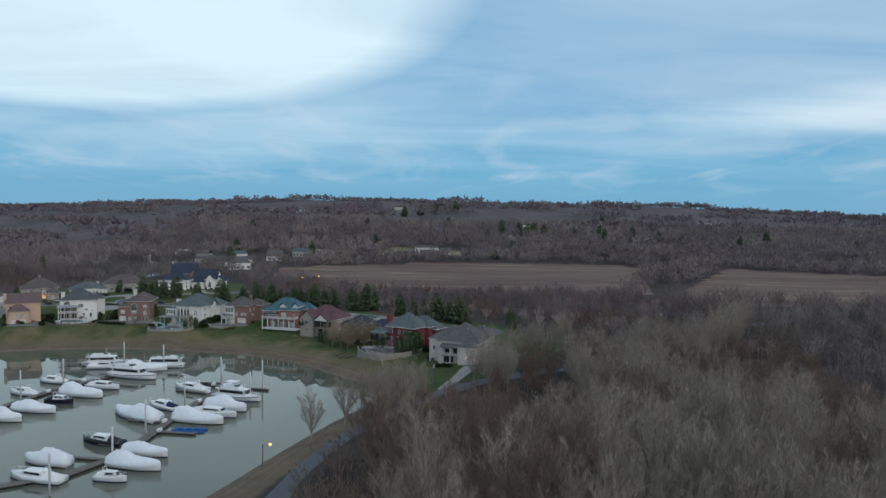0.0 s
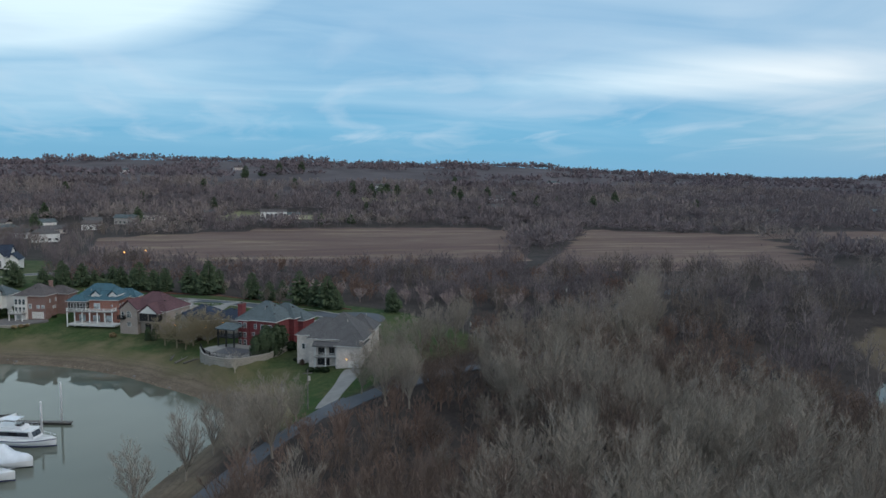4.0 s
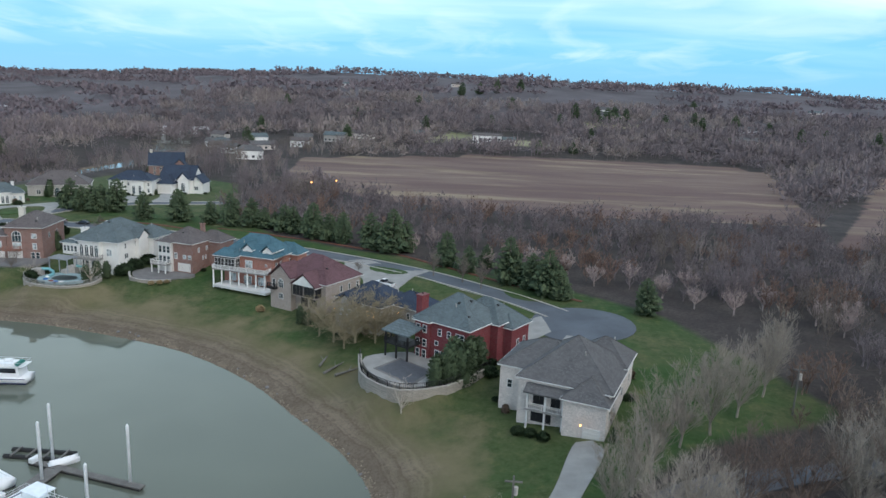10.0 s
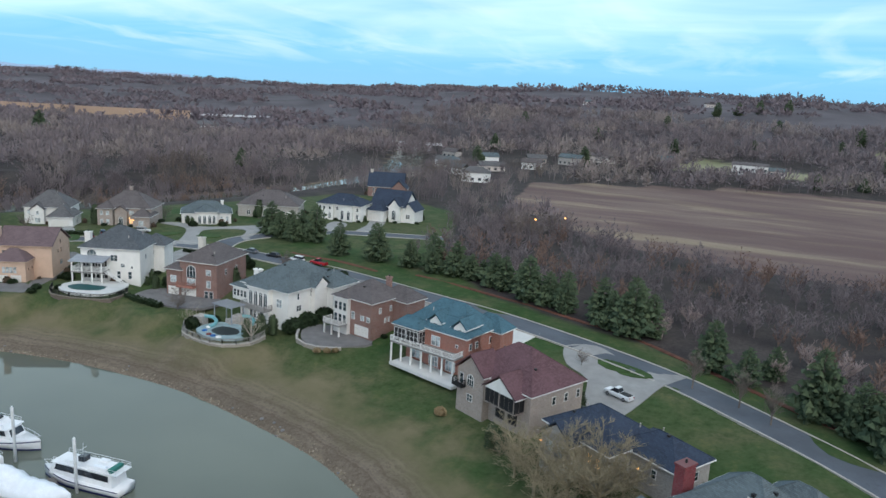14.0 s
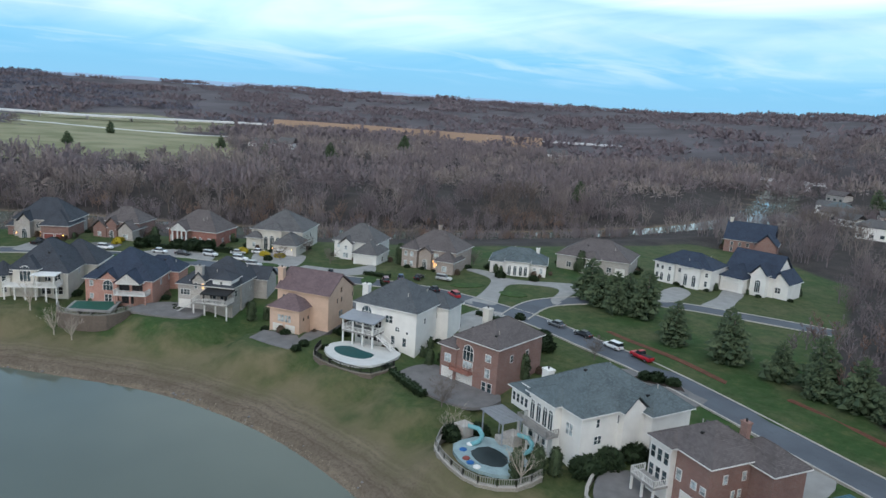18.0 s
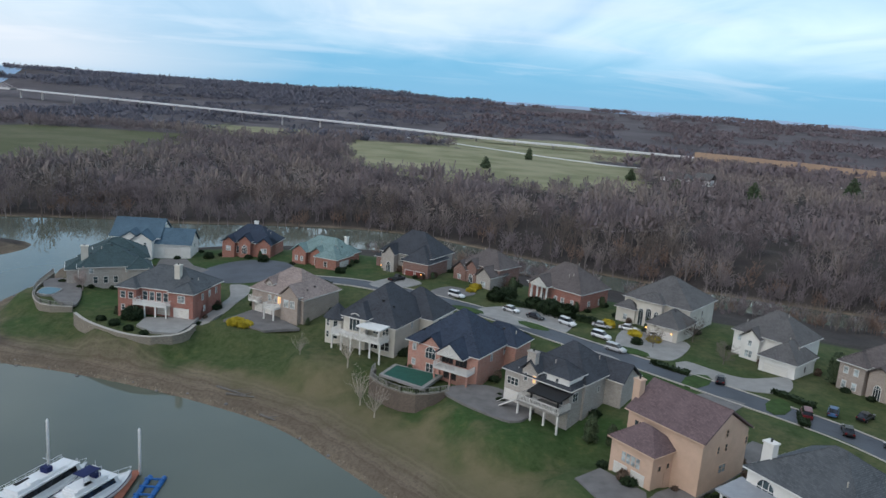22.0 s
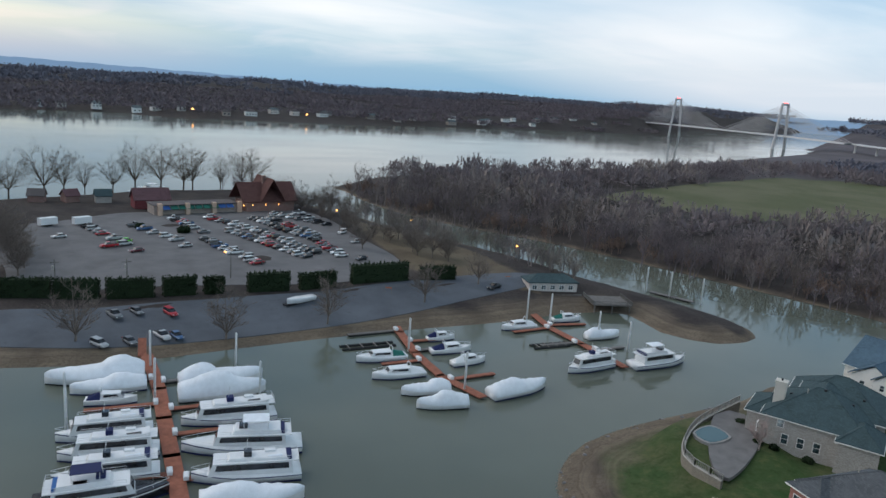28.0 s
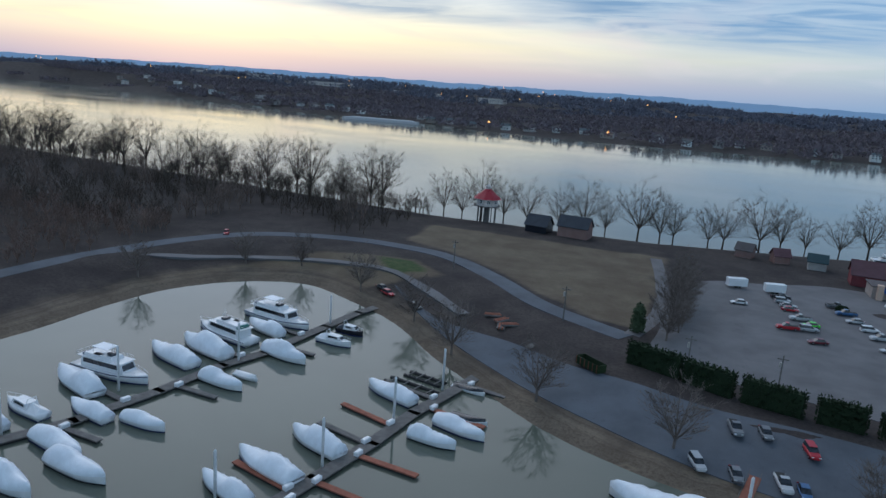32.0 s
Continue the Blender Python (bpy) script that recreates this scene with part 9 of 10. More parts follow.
# ---- planting ----
PINES = []
for k, (h, w) in enumerate(((9.5, 3.9), (8.5, 3.7), (10.5, 4.1))):
    tr, nd = pine_tree(400 + k, h, w)
    e = thing("evergreen_tree", "dark green conifer beside the street", "tree", pose(0, 0, -500), "street conifers")
    part("trunk", tr, M["bark"], e)
    part("crown", nd, M["pine"], e, "dense drooping dark needles")
    PINES.append(e)
used = set()


def conifer(x, y, s, k):
    m = Matrix.LocRotScale((x, y, hz(x, y)), Euler((0, 0, (x * 3.1 + y) % 6.28)), (s, s, s))
    e = PINES[k % 3]
    if k % 3 not in used:
        used.add(k % 3)
        e.matrix_world = m
    else:
        c = copy_thing(e, m)
        c.scale = (s, s, s)


CONIFERS = [(-69, 279), (-62, 276), (-57, 275), (-50, 269), (-44, 266), (-38, 262.5), (-30, 260), (-26, 256), (-21, 251.5), (-5, 240), (3, 236), (13, 224.5), (18.5, 218.5), (26.5, 211.5), (22, 215), (44.5, 203), (-100, 283), (-84, 286), (-81, 281), (-74, 280), (-115, 284), (-129, 297), (-143, 295), (-139, 300), (-148, 298), (-144, 303), (-136, 292), (-103, 287), (-91, 285)]
for k, (x, y) in enumerate(CONIFERS):
    conifer(x + 0.8 * math.sin(k * 2.3), y + 1.2 + math.sin(k * 1.7), 0.8 + 0.55 * ((k * 0.618) % 1), k)
for k, (x, y) in enumerate(CONIFERS[:15:2]):
    conifer(x + 2.8 + (k * 0.7) % 2, y + 3.4 + (k * 1.3) % 2.2, 0.7 + 0.35 * ((k * 0.43) % 1), k + 1)
for k, (x, y, s) in enumerate([(150, 940, 2.2), (160, 950, 2.6), (140, 955, 2.0), (250, 890, 1.8), (330, 905, 1.8), (120, 1010, 2), (-40, 1300, 2.4), (-10, 1310, 2.4), (20, 1320, 2.2), (60, 1330, 2.2), (-615, 590, 2.4), (-560, 470, 1.6), (-600, 430, 1.3), (-690, 430, 1.4), (-120, 690, 1.6), (50, 660, 1.2), (80, 670, 1.2), (400, 800, 2.0), (-195, 640, 1.6), (-300, 480, 1.4), (300, 930, 1.8), (210, 900, 1.8), (-700, 300, 1.3), (-860, 380, 1.3), (90, 905, 1.6), (180, 980, 2.0), (260, 960, 1.6), (-60, 820, 1.5), (10, 860, 1.6), (340, 840, 1.6), (380, 870, 1.5), (-150, 900, 1.7), (-220, 760, 1.5), (110, 780, 1.3), (240, 760, 1.3), (480, 900, 1.8), (-90, 1050, 1.9), (40, 1100, 2.0), (300, 1120, 2.0), (-260, 1000, 1.9), (560, 820, 1.7)]):
    conifer(x, y, s, k)
BUSH = [solid("shrub", tuft_bush(500 + k, rx, ry, h), M[m], lab, "shrub", m=pose(0, 0, -500)) for k, (rx, ry, h, m, lab) in enumerate(((1.3, 1.2, 1.6, "hedge", "rounded dark green garden shrub"), (1.0, 0.9, 4.4, "pine", "narrow upright evergreen by a house wall"), (1.6, 1.4, 1.4, "yellow_bush", "yellow flowering shrub in a garden"), (1.4, 1.2, 1.7, "dry_grass", "clump of tall dry grass")))]
first_bush = set()


def shrub(k, x, y, s, z=None):
    m = Matrix.LocRotScale((x, y, hz(x, y) if z is None else z), Euler((0, 0, x % 6.28)), (s, s, s))
    if k not in first_bush:
        first_bush.add(k)
        BUSH[k].matrix_world = m
    else:
        copy_thing(BUSH[k], m).scale = (s, s, s)


for x, y, k, s in [(-1.6, 163.4, 1, 1.5), (0.6, 164.8, 1, 1.75), (3.2, 166.6, 1, 1.9), (1.4, 168.2, 1, 1.9), (4.4, 169.4, 1, 2.0), (6, 172, 1, 1.7), (2.6, 171.2, 1, 1.6), (8.5, 171, 0, 1.2), (13, 150, 0, .8), (15, 149, 0, .8), (17, 147.5, 0, .8), (-36, 200, 1, 1.0), (-34, 199, 1, .9), (-48, 207.5, 3, .8), (-81, 219.3, 3, .55), (-77.5, 221, 3, .5), (-79, 220, 3, .55), (-97, 222, 1, 1.2), (-96, 225, 1, 1.1), (-98.5, 219, 1, 1.1),
                   (-93, 229, 0, 1.9), (-92, 233, 0, 1.8), (-90, 237, 0, 1.7), (-114, 220, 0, 1.6), (-113, 225, 0, 1.5), (-138, 240, 0, 1.8), (-139, 244, 0, 1.8), (-140, 236, 1, 1.0), (-124, 238, 1, 1.5), (-122, 245, 1, 1.3), (-165, 231, 0, 1.2), (-168, 236, 0, 1.2), (-160, 216, 0, .8), (-162, 219, 0, .8), (-158, 222, 0, .7), (-187, 219, 1, 1.1), (-185, 222, 1, .9),
                   (-243.5, 152.5, 2, 1.3), (-242.5, 154.5, 2, 1.1), (-248, 128, 0, 1.8), (-246.5, 121.5, 0, .8), (-247.5, 118.6, 2, .7), (-243, 125.5, 0, .9), (-239.5, 129.5, 0, .8), (-236.6, 133.5, 0, .7), (-262, 221, 0, 1.8), (-259, 217, 0, 1.7), (-265, 223, 1, 1.2), (-249, 229, 0, 2.2), (-246, 232, 0, 2.2), (-253, 226, 0, 1.8), (-228, 248, 2, 1.0), (-232, 245, 2, 1.0), (-239, 241, 2, 1.2), (-226, 243, 0, 1.0), (-272, 214, 2, 1.0),
                   (-268, 212, 2, .9), (-205, 277, 1, 1.5), (-207, 279, 1, 1.4), (-192, 284, 2, .8), (-178, 294, 0, 1.2), (-170, 300, 0, 1.1), (-184, 300, 0, 1.2), (-172, 324, 1, 1.6), (-168, 326, 0, 1.6), (-103, 262, 0, 1.2), (-100, 263, 0, 1.0), (-105, 261, 0, 1.0), (-145, 268, 0, 1.0), (-132, 262, 0, 1.4), (-128, 258, 0, 1.6), (-313, 134, 0, 1.2), (-305, 152, 0, 1.3), (-296, 170, 0, 1.0),
                   (-317, 122, 1, .9), (-308, 112, 1, .8), (-222, 205, 0, 1.6), (-240, 200, 0, 1.5), (-288, 176, 0, 1.1), (-177, -55, 1, 1.7), (-242, -95, 0, 1.6), (-230, -106, 0, 1.3)]:
    shrub(k, x, y, s)
LOW = [solid("shrub", tuft_bush(520 + k, rx, ry, h, 120, 0.34), M[m], lab, "shrub", m=pose(0, 0, -500)) for k, (rx, ry, h, m, lab) in enumerate(((0.8, 0.8, 0.9, "hedge", "low dark evergreen shrub at a house's foot"), (0.6, 0.6, 1.5, "twiggy", "leafless brown garden shrub at a house's foot"), (0.55, 0.55, 2.4, "pine", "slim evergreen at a house's corner")))]
low_used = set()
rs = random.Random(91)
for h, m, blocks, decks in HOUSES:
    for bi, bl in enumerate(blocks):
        x0, y0, x1, y1, z0 = bl[:5]
        if z0 >= 0 or bi > 3:
            continue
        for face in "FRBL":
            n = int((x1 - x0 if face in "FB" else y1 - y0) / 2.6)
            for j in range(n):
                if rs.random() < 0.58:
                    continue
                u = (j + rs.random()) / n
                off = rs.uniform(0.8, 1.5)
                q = {"F": (x0 + (x1 - x0) * u, y0 - off), "B": (x0 + (x1 - x0) * u, y1 + off), "L": (x0 - off, y0 + (y1 - y0) * u), "R": (x1 + off, y0 + (y1 - y0) * u)}[face]
                if any(b[0] - .7 < q[0] < b[2] + .7 and b[1] - .7 < q[1] < b[3] + .7 for b in blocks) or any(d[0] - .5 < q[0] < d[2] + .5 and d[1] - .5 < q[1] < d[3] + .5 for d in decks) or len(low_used) > 290:
                    continue
                w = m @ Vector((*q, 0))
                k, sc = rs.choice((0, 0, 0, 1, 1, 2)), rs.uniform(0.7, 1.35)
                mm = Matrix.LocRotScale((w.x, w.y, hz(w.x, w.y) - 0.05), Euler((0, 0, rs.uniform(0, 6.28))), (sc, sc, sc))
                if k in low_used:
                    copy_thing(LOW[k], mm).scale = (sc, sc, sc)
                else:
                    LOW[k].matrix_world = mm
                low_used.add(k if k not in low_used else 10 + len(low_used))
hb = solid("hedge", hedge_block(330, 15, 1.6, 1.6, 300), M["hedge"], "low clipped dark hedge above the lawn", "hedge", m=pose(-135.5, 225.9, 6.2, 0, 0, -8))


def garden_tree(x, y, h, mesh, label, group="garden trees"):
    s = h / 10.0
    ob = new("bare_tree", mesh)
    ob.matrix_world = Matrix.LocRotScale((x, y, hz(x, y)), Euler((0, 0, (x * 1.7) % 6.28)), (s, s, s))
    return tagged(ob, label, "tree", group)


WILLOW = bare_tree(61, 10, 7, 11, 9, 5, 0.46, 0.020, 0.045, (-0.6, 1.3)).mesh("bare_tree", M["willow"])
FLOWER = bare_tree(62, 10, 7, 9, 8, 4, 0.42, 0.024, 0.09).mesh("bare_tree", M["blossom"])
COLUMN = bare_tree(63, 10, 6, 9, 7, 3, 0.12, 0.02, 0.06).mesh("bare_tree", M["bark"])
for x, y, h in ((-21, 189, 13.5), (-26, 190, 12.5), (-16.5, 188.5, 12), (-19, 194, 11), (-30, 193.5, 11), (-23, 186.5, 10), (-13.5, 191, 10), (-17, 191.5, 12.5)):
    garden_tree(x, y, h, WILLOW, "leafless willow with tawny twigs")
for x, y, h in ((-262, 163, 8), (-257, 158, 6), (-272, 109, 6), (-15, 255, 6), (30, 238, 7), (60, 226, 7), (46, 232, 6.5), (75, 214, 7), (92, 205, 7), (20, 246, 6.5), (-10, 268, 6), (8, 241, 6), (36, 228, 6.5), (52, 220, 7), (58, 212, 6), (66, 208, 7), (70, 221, 6), (83, 203, 7), (86, 196, 6.5), (100, 199, 7), (-24, 266, 5.5), (14, 252, 6)):
    garden_tree(x, y, h, FLOWER, "pale blossoming tree in bare branches")
for x, y in ((-7, 229), (1, 224), (6, 219)):
    garden_tree(x, y, 8, COLUMN, "narrow leafless street tree with russet twigs")
M["birch"] = bark_mat("birch_bark", (0.52, 0.46, 0.39), (0.40, 0.35, 0.30))
BIRCH = bare_tree(64, 10, 7, 6, 5, 2, 0.42, 0.020, 0.05, (0.2, 1.6)).mesh("bare_tree", M["birch"])
for x, y, h in ((-219, 178, 9), (-208, 180.5, 8), (-203, 183, 7.5), (-7, 157, 7.5), (-97, 218.5, 8), (-115, 221, 7), (-225, 168, 5)):
    garden_tree(x, y, h, BIRCH, "leaning bare birch with several pale stems")
for x, y, h in ((-123, 225, 7), (-128, 248, 7), (-224, 246, 6), (-194, 298, 6), (-229, 258, 7), (-176, 232, 4), (-260, 232, 6), (-215, 258, 6), (-28, 232, 4), (-118, 262, 6), (-80, 240, 4)):
    garden_tree(x, y, h, OPEN[int(abs(x)) % 3], "leafless garden tree with pale branches")
ROUND = [bare_tree(81 + i, 10, 7, 12, 8, 4, 0.34, 0.019, 0.044, (0.0, 1.1)).mesh("bare_tree", M["bark"]) for i in range(3)]
for x, y, h in ((-100, -60, 9), (-123, -44, 9), (-139, -27, 9.5), (-162, -11, 9.5), (-188, -2, 9.5), (-218, 8, 9), (-244, 9, 9), (-276, 7, 9), (-74, -72, 8), (-59, -64, 8), (-43, -36, 8), (-185, -70, 11), (-186, -85, 10), (-184, -52, 9), (-290, -50, 9), (-306, -30, 9), (-312, -60, 10), (-308, -90, 10), (-316, -120, 11), (-300, 2, 8)):
    garden_tree(x, y, h * 1.55, ROUND[int(abs(x)) % 3], "round-crowned leafless tree beside the marina", "marina trees")
r = random.Random(77)
for k in range(14):
    y = -54 - k * 5.6
    garden_tree(-185.5 + r.uniform(-2.2, 2.2), y, r.uniform(6, 12), ROUND[k % 3], "leafless tree in the strip beside the car park", "trees beside the car park")
for k in range(22):
    y = -24 - k * 5.4
    garden_tree(-304 - abs(y + 70) * 0.05 + r.uniform(-6, 3), y, r.uniform(7, 12), ROUND[k % 3], "dark leafless tree on the creek bank beside the car park", "trees on the creek bank")
for x, y, h in ((32, 138, 13), (38, 146, 12), (44, 150, 13), (24, 126, 10), (50, 156, 12), (28, 132, 11), (57, 164, 12), (3, 108, 11), (-4, 112, 11), (8, 114, 9), (-9, 104, 12), (-2, 98, 12), (-13, 92, 12), (-20, 80, 11), (62, 172, 12), (48, 163, 9), (3, 93, 15), (-3, 87, 12)):
    garden_tree(x, y, h * 0.78, NEAR[3 + int(abs(x)) % 3] if int(x) % 2 else NEAR[4], "pale leafless tree near the woodland road")
for k, (x, y) in enumerate(((58, 133), (66, 137), (74, 139), (82, 142), (90, 145), (98, 149), (106, 152), (113, 158), (119, 166), (124, 172), (130, 180), (62, 128), (78, 134), (94, 140), (110, 148), (122, 160), (86, 136), (102, 143), (134, 188), (140, 196))):
    garden_tree(x, y, 10 + 3.2 * ((k * 0.618) % 1), NEAR[3 + k % 3], "pale leafless tree near the woodland road")
# built details on single houses
def turret(h, x, y, r, z, wall, roof, trim):
    t = part("turret", MB().lathe([(r, -4), (r, z)], 8, (x, y, 0)), M[wall], h, "eight-sided turret")
    part("turret_roof", MB().lathe([(r + .5, z - .1), (r + .5, z + .15), (.08, z + r * 1.15)], 8, (x, y, 0)), M[roof], t)
    ap = r * math.cos(math.pi / 8)
    for deg in (-22.5, -67.5, -112.5, -157.5):
        c, d = math.cos(radians(deg)), math.sin(radians(deg))
        for sill in (0.3, 3.0):
            opening(t, (x + ap * c, y + ap * d, sill), (c, d, 0), (-d, c, 0), 1.1, 1.6, "w", M[trim], M["glass"])


def stairs(h, x, y, z, dx, dy, n, mat):
    for i in range(n):
        part("step", MB().box(x + dx * i - .15 - abs(dy) * 2.4, y + dy * i - .15 - abs(dx) * 2.4, z - .19 * (i + 1), x + dx * i + .15 + abs(dy) * 2.4, y + dy * i + .15 + abs(dx) * 2.4, z - .19 * (i + 1) + .07), mat, h)
    for s in (-1, 1):
        o = Vector((abs(dy) * 2.4, abs(dx) * 2.4, 0)) * s
        part("handrail", MB().tube(Vector((x, y, z + .9)) + o, Vector((x + dx * n, y + dy * n, z - .19 * n + .9)) + o, .05, .05, 5).tube(Vector((x, y, z - .1)) + o, Vector((x + dx * n, y + dy * n, z - .19 * n - .1)) + o, .09, .09, 4), mat, h)


def truss(h, x0, x1, y, z, rise, mat):
    """A timbered gable: rafters, tie beam, king post and two struts."""
    c = (x0 + x1) / 2
    for a, b in (((x0, z), (c, z + rise)), ((x1, z), (c, z + rise)), ((x0, z), (x1, z)), ((c, z), (c, z + rise)), ((c, z), ((x0 + c) / 2, z + rise / 2)), ((c, z), ((x1 + c) / 2, z + rise / 2))):
        part("truss_beam", MB().tube((a[0], y, a[1]), (b[0], y, b[1]), .13, .13, 4), mat, h)


turret(HOUSES[12][0], 2.9, 3.2, 2.8, 4.8, "cream", "r_dark", "ivory")
stairs(HOUSES[10][0], 5.4, -2.2, 2.6, -0.29, 0, 15, M["trim"])
stairs(HOUSES[8][0], 7.9, -1.2, 2.6, 0.29, 0, 14, M["white"])
truss(HOUSES[11][0], 8.6, 14.1, -1.5, 5.4, 2.2, M["ivory"])
truss(HOUSES[21][0], 2.2, 7.3, -0.5, 5.1, 2.0, M["white"])
for k, (x, y, a, l, hh) in enumerate(((-256, 221, 42, 9, 1.2), (-243, 236, 45, 7, 1.6), (-211, 244, 40, 8, .9), (-232, 216, 42, 7, .9), (-196, 262, 30, 8, .9), (-150, 262, 5, 7, .9), (-90, 244, -15, 9, 1.4), (-167, 238, 120, 7, 1.0), (-60, 246, -20, 6, .9), (-275, 171, 55, 6, .8), (-187, 258, 150, 6, .8))):
    solid("hedge", hedge_block(340 + k, l, 1.4, hh, 140), M["hedge"], "low clipped dark hedge beside a drive", "hedge", m=pose(x, y, hz(x, y), 0, 0, a), group="garden hedges")
for k, (x, y, rx, ry, a) in enumerate(((-205, 247, 5, 2.4, 130), (-221, 240, 4, 2, 42), (-238, 222, 4.5, 2, 42), (-250, 208, 5, 2, 45), (-193, 257, 4.5, 2.2, 140), (-176, 279, 5, 2.6, 60), (-162, 283, 4, 3, 30), (-22, 233.5, 4, 2, -30))):
    c, d = math.cos(radians(a)), math.sin(radians(a))
    slab_at("lawn_plot_%d" % (k + 1), [(x + rx * math.cos(q) * c - ry * math.sin(q) * d, y + rx * math.cos(q) * d + ry * math.sin(q) * c) for q in [i * math.pi / 4 for i in range(8)]], "turf", "small clipped green lawn plot between drives", 0.24, "lawn")
# driftwood and stones on the muddy shore
r = random.Random(77)
for k in range(70):
    t = r.random() * (len(SHORE_NORTH) - 2)
    a, b = Vector(SHORE_NORTH[int(t) + 1 if int(t) + 1 < len(SHORE_NORTH) - 1 else 1]), Vector(SHORE_NORTH[min(int(t) + 2, len(SHORE_NORTH) - 1)])
    p = a.lerp(b, r.random()) + Vector((r.uniform(-1.5, 1.5), r.uniform(0, 2.5)))
    s = r.uniform(.2, .5)
    st = MB().lathe([(.35, -.3), (1, .1), (.75, .55), (.1, .75)], 7)
    st.v = [(x * s * r.uniform(.7, 1.2), y * s * r.uniform(.7, 1.2), z * s) for x, y, z in st.v]
    solid("rock", st, M["paver"], "rough brown-grey rock at the waterline", "rock", m=pose(p.x, p.y, max(0, hz(p.x, p.y)) - .1), group="shore rocks")
# a loose band of stones and drift along the water's edge, past counting
V, F, spots = [], [], []
rim = smooth_line(SHORE_NORTH[2:], 0.5)
for a, b in zip(rim, rim[1:]):
    side_way = Vector((-(b - a).y, (b - a).x)).normalized()
    spots += [a.lerp(b, r.random()) + side_way * (abs(r.gauss(0, 0.8)) - 0.35) for _ in range(4)]
for p, z in zip(spots, height(np.array([p.x for p in spots]), np.array([p.y for p in spots]))):
    z, q, n0 = max(-0.1, float(z)), r.uniform(.07, .26), len(V)
    for k in range(5):
        g = 6.2832 * k / 5 + r.uniform(-.4, .4)
        V.append((p.x + math.cos(g) * q * r.uniform(.7, 1.6), p.y + math.sin(g) * q * r.uniform(.6, 1.2), z - .1))
    V.append((p.x, p.y, z + q * r.uniform(.5, 1.0)))
    F += [(n0 + k, n0 + (k + 1) % 5, n0 + 5) for k in range(5)]
band = MB()
band.v, band.f = V, F
s_ = Nodes("shore_stone", 0.9, 0, 0.2)
s_.color(s_.mix(s_.island(), (0.29, 0.25, 0.195), (0.15, 0.12, 0.09)))
solid("shore_stones", band, s_.m, "loose pale stones and drift along the waterline", "stones", kind="stuff")
for x, y, a, l in ((-217, 155, 50, 8), (-215, 157, 65, 6), (-207, 163, 40, 4), (-23, 178, 60, 7), (-20, 176, 40, 6), (-26, 181, 80, 5)):
    lg = thing("driftwood", "bleached fallen branch on the bank", "driftwood", pose(x, y, max(.2, hz(x, y)) + .15, 0, 0, a), "driftwood")
    part("limb", MB().tube((-l / 2, 0, 0), (l / 2, .4, .25), .28, .12, 7), M["dock_grey"], lg)
    part("branch", MB().tube((0, .1, .1), (1.6, 1.6, .5), .12, .03, 6), M["dock_grey"], lg)


# ---- the last ridge on the skyline: a glowing backdrop, distance haze painted as its blue
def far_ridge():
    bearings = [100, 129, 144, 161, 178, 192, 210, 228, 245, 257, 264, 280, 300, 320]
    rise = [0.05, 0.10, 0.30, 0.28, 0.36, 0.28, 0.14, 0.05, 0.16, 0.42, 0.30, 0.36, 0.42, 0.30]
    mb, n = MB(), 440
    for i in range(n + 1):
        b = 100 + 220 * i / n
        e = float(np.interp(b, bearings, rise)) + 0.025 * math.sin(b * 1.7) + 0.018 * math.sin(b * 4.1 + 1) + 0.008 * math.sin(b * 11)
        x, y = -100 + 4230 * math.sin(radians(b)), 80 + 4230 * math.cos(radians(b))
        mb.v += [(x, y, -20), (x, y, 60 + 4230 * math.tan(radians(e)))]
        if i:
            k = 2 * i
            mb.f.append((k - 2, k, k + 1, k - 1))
    solid("backdrop", mb, glow_mat("hazed_ridge_glow", (0.19, 0.29, 0.42), 0.75), "far wooded ridge on the skyline, a glowing backdrop with haze painted in", "backdrop", kind="structure")


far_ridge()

# ---- far things: bridge, highway, buildings over the water and on the hill ----
M["pylon"] = plain("pale_concrete", (0.55, 0.54, 0.55), 0.8)
M["deck_far"] = plain("bridge_deck", (0.66, 0.66, 0.67), 0.8)
M["noise_wall"] = plain("tan_panels", (0.42, 0.30, 0.22), 0.85)
TA, TB = Vector((-1620, -601)), Vector((-1742, -939))
bridge = thing("bridge", "cable-stayed bridge with two pale portal towers", "bridge")
along = (TB - TA).normalized()
side = Vector((-along.y, along.x))


def deck_z(p):
    return 27 + 4 * max(0, 1 - abs((p - (TA + TB) / 2).length) / 350)


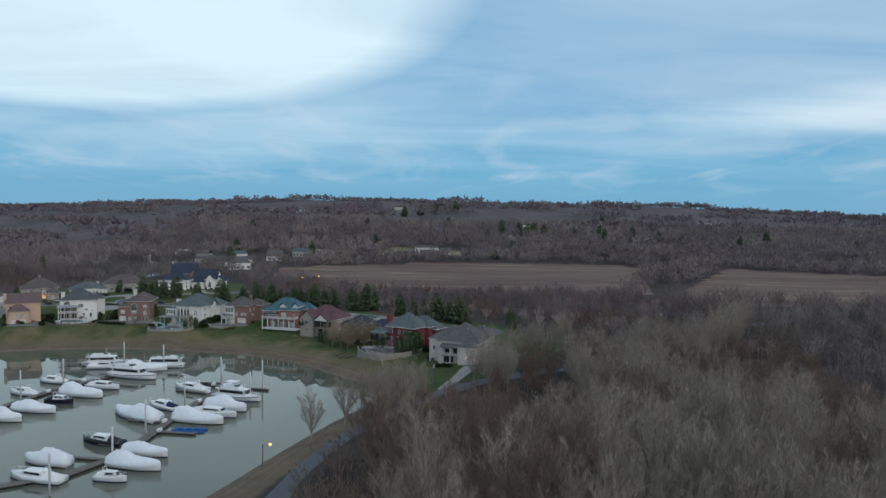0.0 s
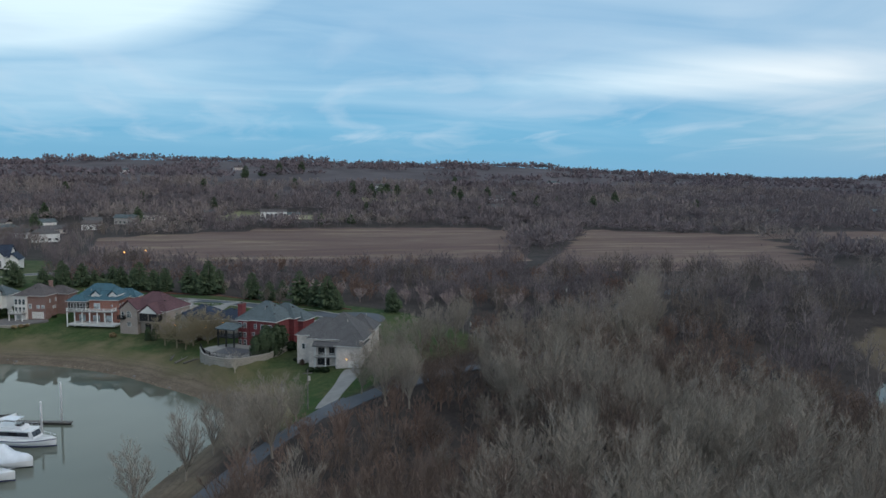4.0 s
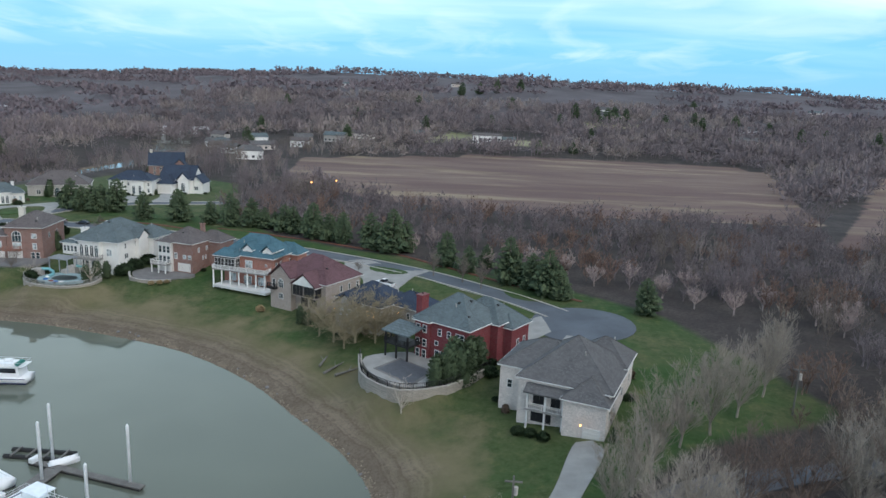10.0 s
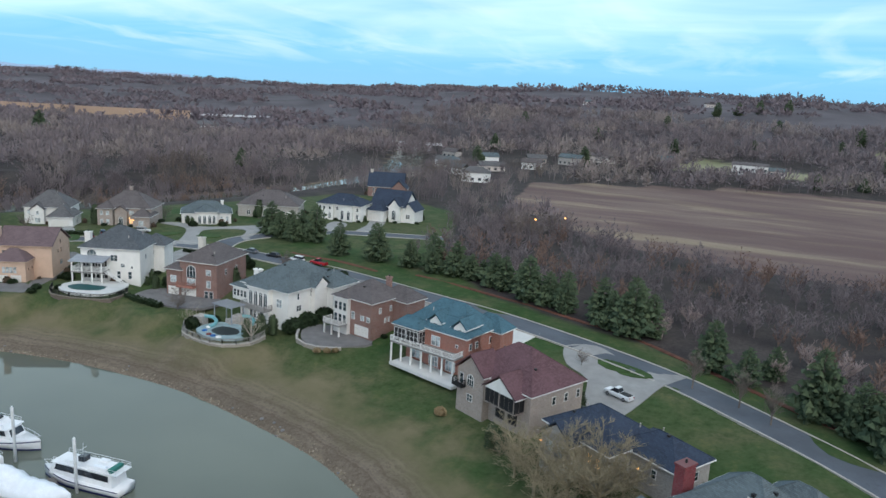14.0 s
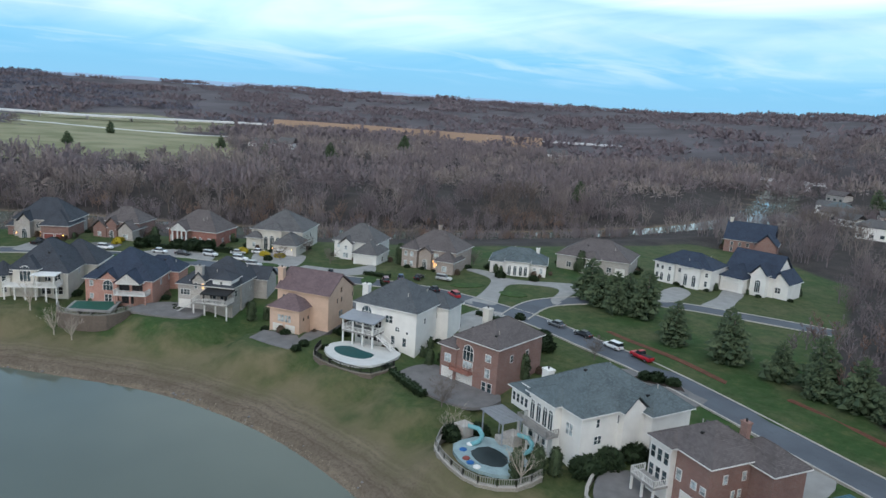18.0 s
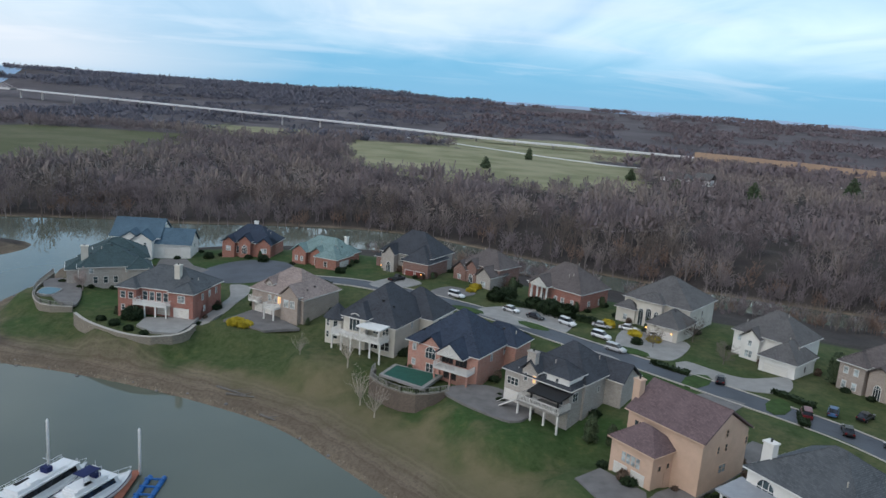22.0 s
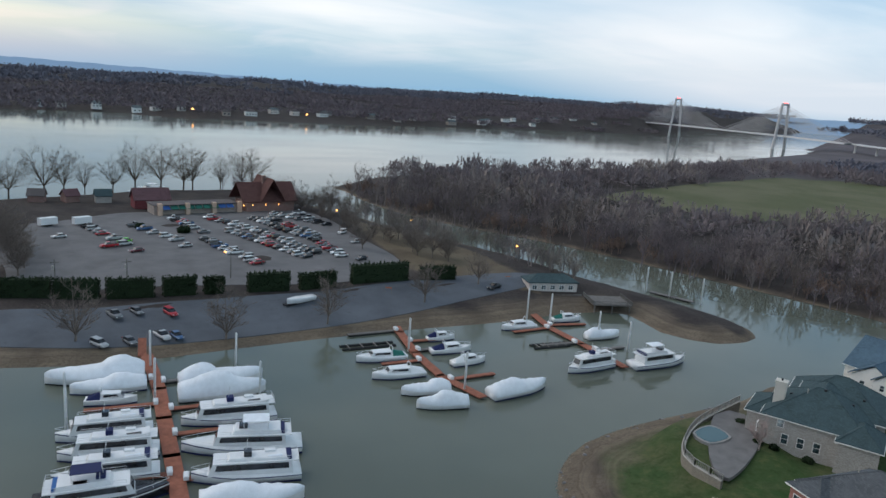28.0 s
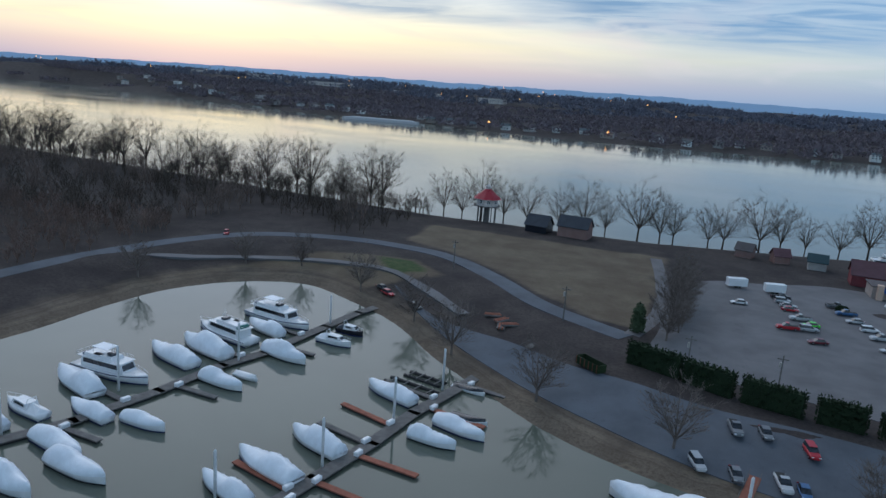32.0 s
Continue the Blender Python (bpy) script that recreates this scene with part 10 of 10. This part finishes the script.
for a, b in ((TA - along * 170, TA), (TA, TB), (TB, TB + along * 190)):
    part("deck", MB().add([(*(q + side * s), z) for q, z in ((a, deck_z(a)), (b, deck_z(b))) for s, dz in ((-9, 0), (9, 0))] + [(*(q + side * s), z - 3) for q, z in ((a, deck_z(a)), (b, deck_z(b))) for s in (-9, 9)], [(0, 1, 3, 2), (6, 7, 5, 4), (0, 2, 6, 4), (3, 1, 5, 7)]), M["deck_far"], bridge)
for T in (TA, TB):
    for s in (-1, 1):
        lo, hi = T + side * s * 15, T + side * s * 7.5
        part("leg", MB().tube((*lo, -3), (*hi, 92), 3.2, 2.4, 6), M["pylon"], bridge)
    part("crossbeam", MB().tube((*(T - side * 9), 90.5), (*(T + side * 9), 90.5), 2.6, 2.6, 6), M["pylon"], bridge)
    part("beacon", MB().tube((*(T - side * 5), 93.5), (*(T + side * 5), 93.5), 0.5, 0.5, 6), glow_mat("red_beacon", (1.0, 0.1, 0.08), 6.0) if T is TA else bpy.data.materials["red_beacon"], bridge)
    for d in (-1, 1):
        for i in range(12):
            f = (i + 1) / 12
            foot = T + along * d * (20 + 150 * f)
            for s in (-1, 1):
                part("cable", MB().tube((*(T + side * s * 7.6), 50 + 38 * f), (*(foot + side * s * 8.5), deck_z(foot)), 0.42, 0.42, 3, False), M["pylon"], bridge)
HWY = [(-1556, -425), (-1500, -250), (-1400, 0), (-1310, 200), (-1190, 380), (-1100, 540), (-1000, 720), (-850, 880), (-600, 1100)]
hw = thing("highway", "pale elevated highway on piers crossing the flood plain", "highway")
line = smooth_line(HWY, 60)
for i, (a, b) in enumerate(zip(line, line[1:])):
    za, zb = 27 - 16 * min(1, i / 14), 27 - 16 * min(1, (i + 1) / 14)
    t = (b - a).normalized()
    s = Vector((-t.y, t.x)) * 11
    part("deck", MB().add([(*(a - s), za), (*(a + s), za), (*(b - s), zb), (*(b + s), zb), (*(a - s), za - 2.2), (*(a + s), za - 2.2), (*(b - s), zb - 2.2), (*(b + s), zb - 2.2)], [(0, 1, 3, 2), (6, 7, 5, 4), (0, 2, 6, 4), (3, 1, 5, 7)]), M["deck_far"], hw)
    part("pier", MB().box(a.x - 1.5, a.y - 1.5, -1, a.x + 1.5, a.y + 1.5, za - 2), M["pylon"], hw)
ribbon("frontage_road", [(-1130, 250), (-999, 376), (-871, 466), (-833, 540), (-770, 650), (-640, 800)], 9, M["white_concrete"], "pale frontage road beside the highway", 0.6, False)
nw = thing("noise_wall", "long tan panel noise wall beside the highway", "wall")
wl = smooth_line([(-1010, 650), (-900, 745), (-770, 810), (-690, 880)], 24)
for a, b in zip(wl, wl[1:]):
    t = (b - a).normalized()
    s = Vector((-t.y, t.x)) * .4
    z = hz(*a)
    part("panel", MB().prism([tuple(a - s), tuple(b - t * .4 - s), tuple(b - t * .4 + s), tuple(a + s)], z - 2, z + 15), M["noise_wall"], nw)


def far_house(x, y, w, d, h, ang, wall, roof, label, pitch=0.6, z=None, name="far_house"):
    e = thing(name, label, "house", pose(x, y, hz(x, y) if z is None else z, 0, 0, ang), "distant houses")
    part("wall", MB().box(-w / 2, -d / 2, -3, w / 2, d / 2, h), M[wall], e)
    part("roof", roof_mesh(-w / 2, -d / 2, w / 2, d / 2, h, "hip" if int(x) % 2 else "gx", pitch)[0], M[roof], e)
    n = max(2, int(w / 4))
    for st in range(max(1, int(h / 3.2))):
        for i in range(n):
            part("window", MB().box(-w / 2 + (i + .3) * w / n, -d / 2 - .08, 1 + st * 3.1, -w / 2 + (i + .7) * w / n, -d / 2, 2.6 + st * 3.1), M["glass"], e)
    return e


far_house(6, 705, 26, 12, 8, 0, "ivory", "r_brown", "large pale stucco mansion before the hill woods", 0.3)
far_house(26, 712, 12, 9, 4, 0, "palegrey", "r_slate", "low pale outbuilding beside the mansion", 0.5)
far_house(159, 976, 30, 14, 8, -8, "palegrey", "r_grey", "large grey house among hillside trees")
far_house(166, 1060, 14, 10, 8, -8, "ivory", "r_grey", "white house high on the hillside")
far_house(305, 901, 26, 12, 5, -15, "white", "r_grey", "white house in a hillside clearing")
far_house(262, 905, 18, 10, 4, -12, "stone", "r_brown", "low stone house on the hillside")
far_house(270, 800, 20, 10, 4, -15, "palegrey", "r_grey", "grey house below the hill woods")
far_house(-155, 525, 18, 10, 6, 20, "white", "r_grey", "white two-storey building near the creek")
far_house(-713, 486, 30, 12, 4, 35, "white", "r_grey", "white barn at the meadow's edge", 0.7)
far_house(-690, 500, 16, 12, 5, 35, "white", "r_grey", "white barn gable at the meadow's edge", 0.9)
far_house(-560, 760, 22, 14, 6, 40, "white", "r_grey", "white building beside the railway bank")
for k, (x, y) in enumerate(((-180, 560), (-196, 585), (-205, 610), (-170, 600), (-150, 640), (-130, 690), (-160, 690), (-110, 720), (-190, 650), (-215, 560), (-90, 740), (-60, 720), (-220, 640), (-240, 700), (600, 720), (640, 735), (690, 740), (730, 700), (560, 760), (-60, 1500), (-250, 1350), (-400, 1200), (430, 1150), (520, 1230))):
    far_house(x, y, 13 + (k * 5) % 9, 9, 4 + (k % 3), (k * 37) % 60 - 20, ("white", "stone", "brick_tan", "palegrey")[k % 4], ("r_grey", "r_brown", "r_slate")[k % 3], "small pale house among bare trees")
rr = random.Random(41)
for k in range(64):
    x = -1500 + k * 42 + rr.uniform(-14, 14)
    sh = float(np.interp(x, [p[0] for p in RIVER_FAR], [p[1] for p in RIVER_FAR]))
    y = sh - rr.uniform(14, 70)
    far_house(x, y, rr.uniform(10, 20), 9, rr.uniform(3.5, 7), 180 + rr.uniform(-12, 12), rr.choice(("white", "stone", "palegrey", "brick_tan", "ivory")), rr.choice(("r_grey", "r_brown", "r_slate")), "waterfront house on the far river bank")
for k in range(34):
    x, y = rr.uniform(-300, 1700), rr.uniform(-2300, -1400)
    lm = thing("far_lamp", "distant warm town light", "lamp", pose(x, y, hz(x, y) + 16), "distant lights")
    part("globe", MB().lathe([(.2, -1.2), (1.3, 0), (.2, 1.2)], 6), M["lamp"], lm)
for x, y in ((-698, -895), (-520, -905), (-60, -935), (120, -950)):
    lm = thing("far_lamp", "orange lamp on the far river bank", "lamp", pose(x, y, 12), "distant lights")
    part("globe", MB().lathe([(.2, -1.6), (1.8, 0), (.2, 1.6)], 6), M["lamp"], lm)
for k, (x, y, w) in enumerate(((620, -1650, 90), (800, -1700, 140), (1050, -1750, 110), (500, -1720, 70), (1250, -1800, 150), (300, -1600, 60))):
    far_house(x, y, w, 40, 9, 180, "palegrey", "r_grey", "long flat industrial building across the river", 0.05, None, "warehouse")
bg = thing("barge", "long grey barge moored at the far bank", "barge", pose(280, -905, 0, 0, 0, 8))
part("hull", MB().prism([(-60, -8), (52, -8), (60, 0), (52, 8), (-60, 8)], -1, 3.4), M["pylon"], bg)
part("cover", MB().box(-52, -6, 3.4, 46, 6, 4.6), M["deck_far"], bg)
sb = thing("stone_bridge", "pale arched stone bridge over the creek", "bridge", pose(-322, 800, 0, 0, 0, 20))
part("deck", MB().box(-34, -4, 6.5, 34, 4, 9), M["pylon"], sb)
for x in (-32, -16, 0, 16, 32):
    part("pier", MB().box(x - 2, -4, -3, x + 2, 4, 6.5), M["pylon"], sb)
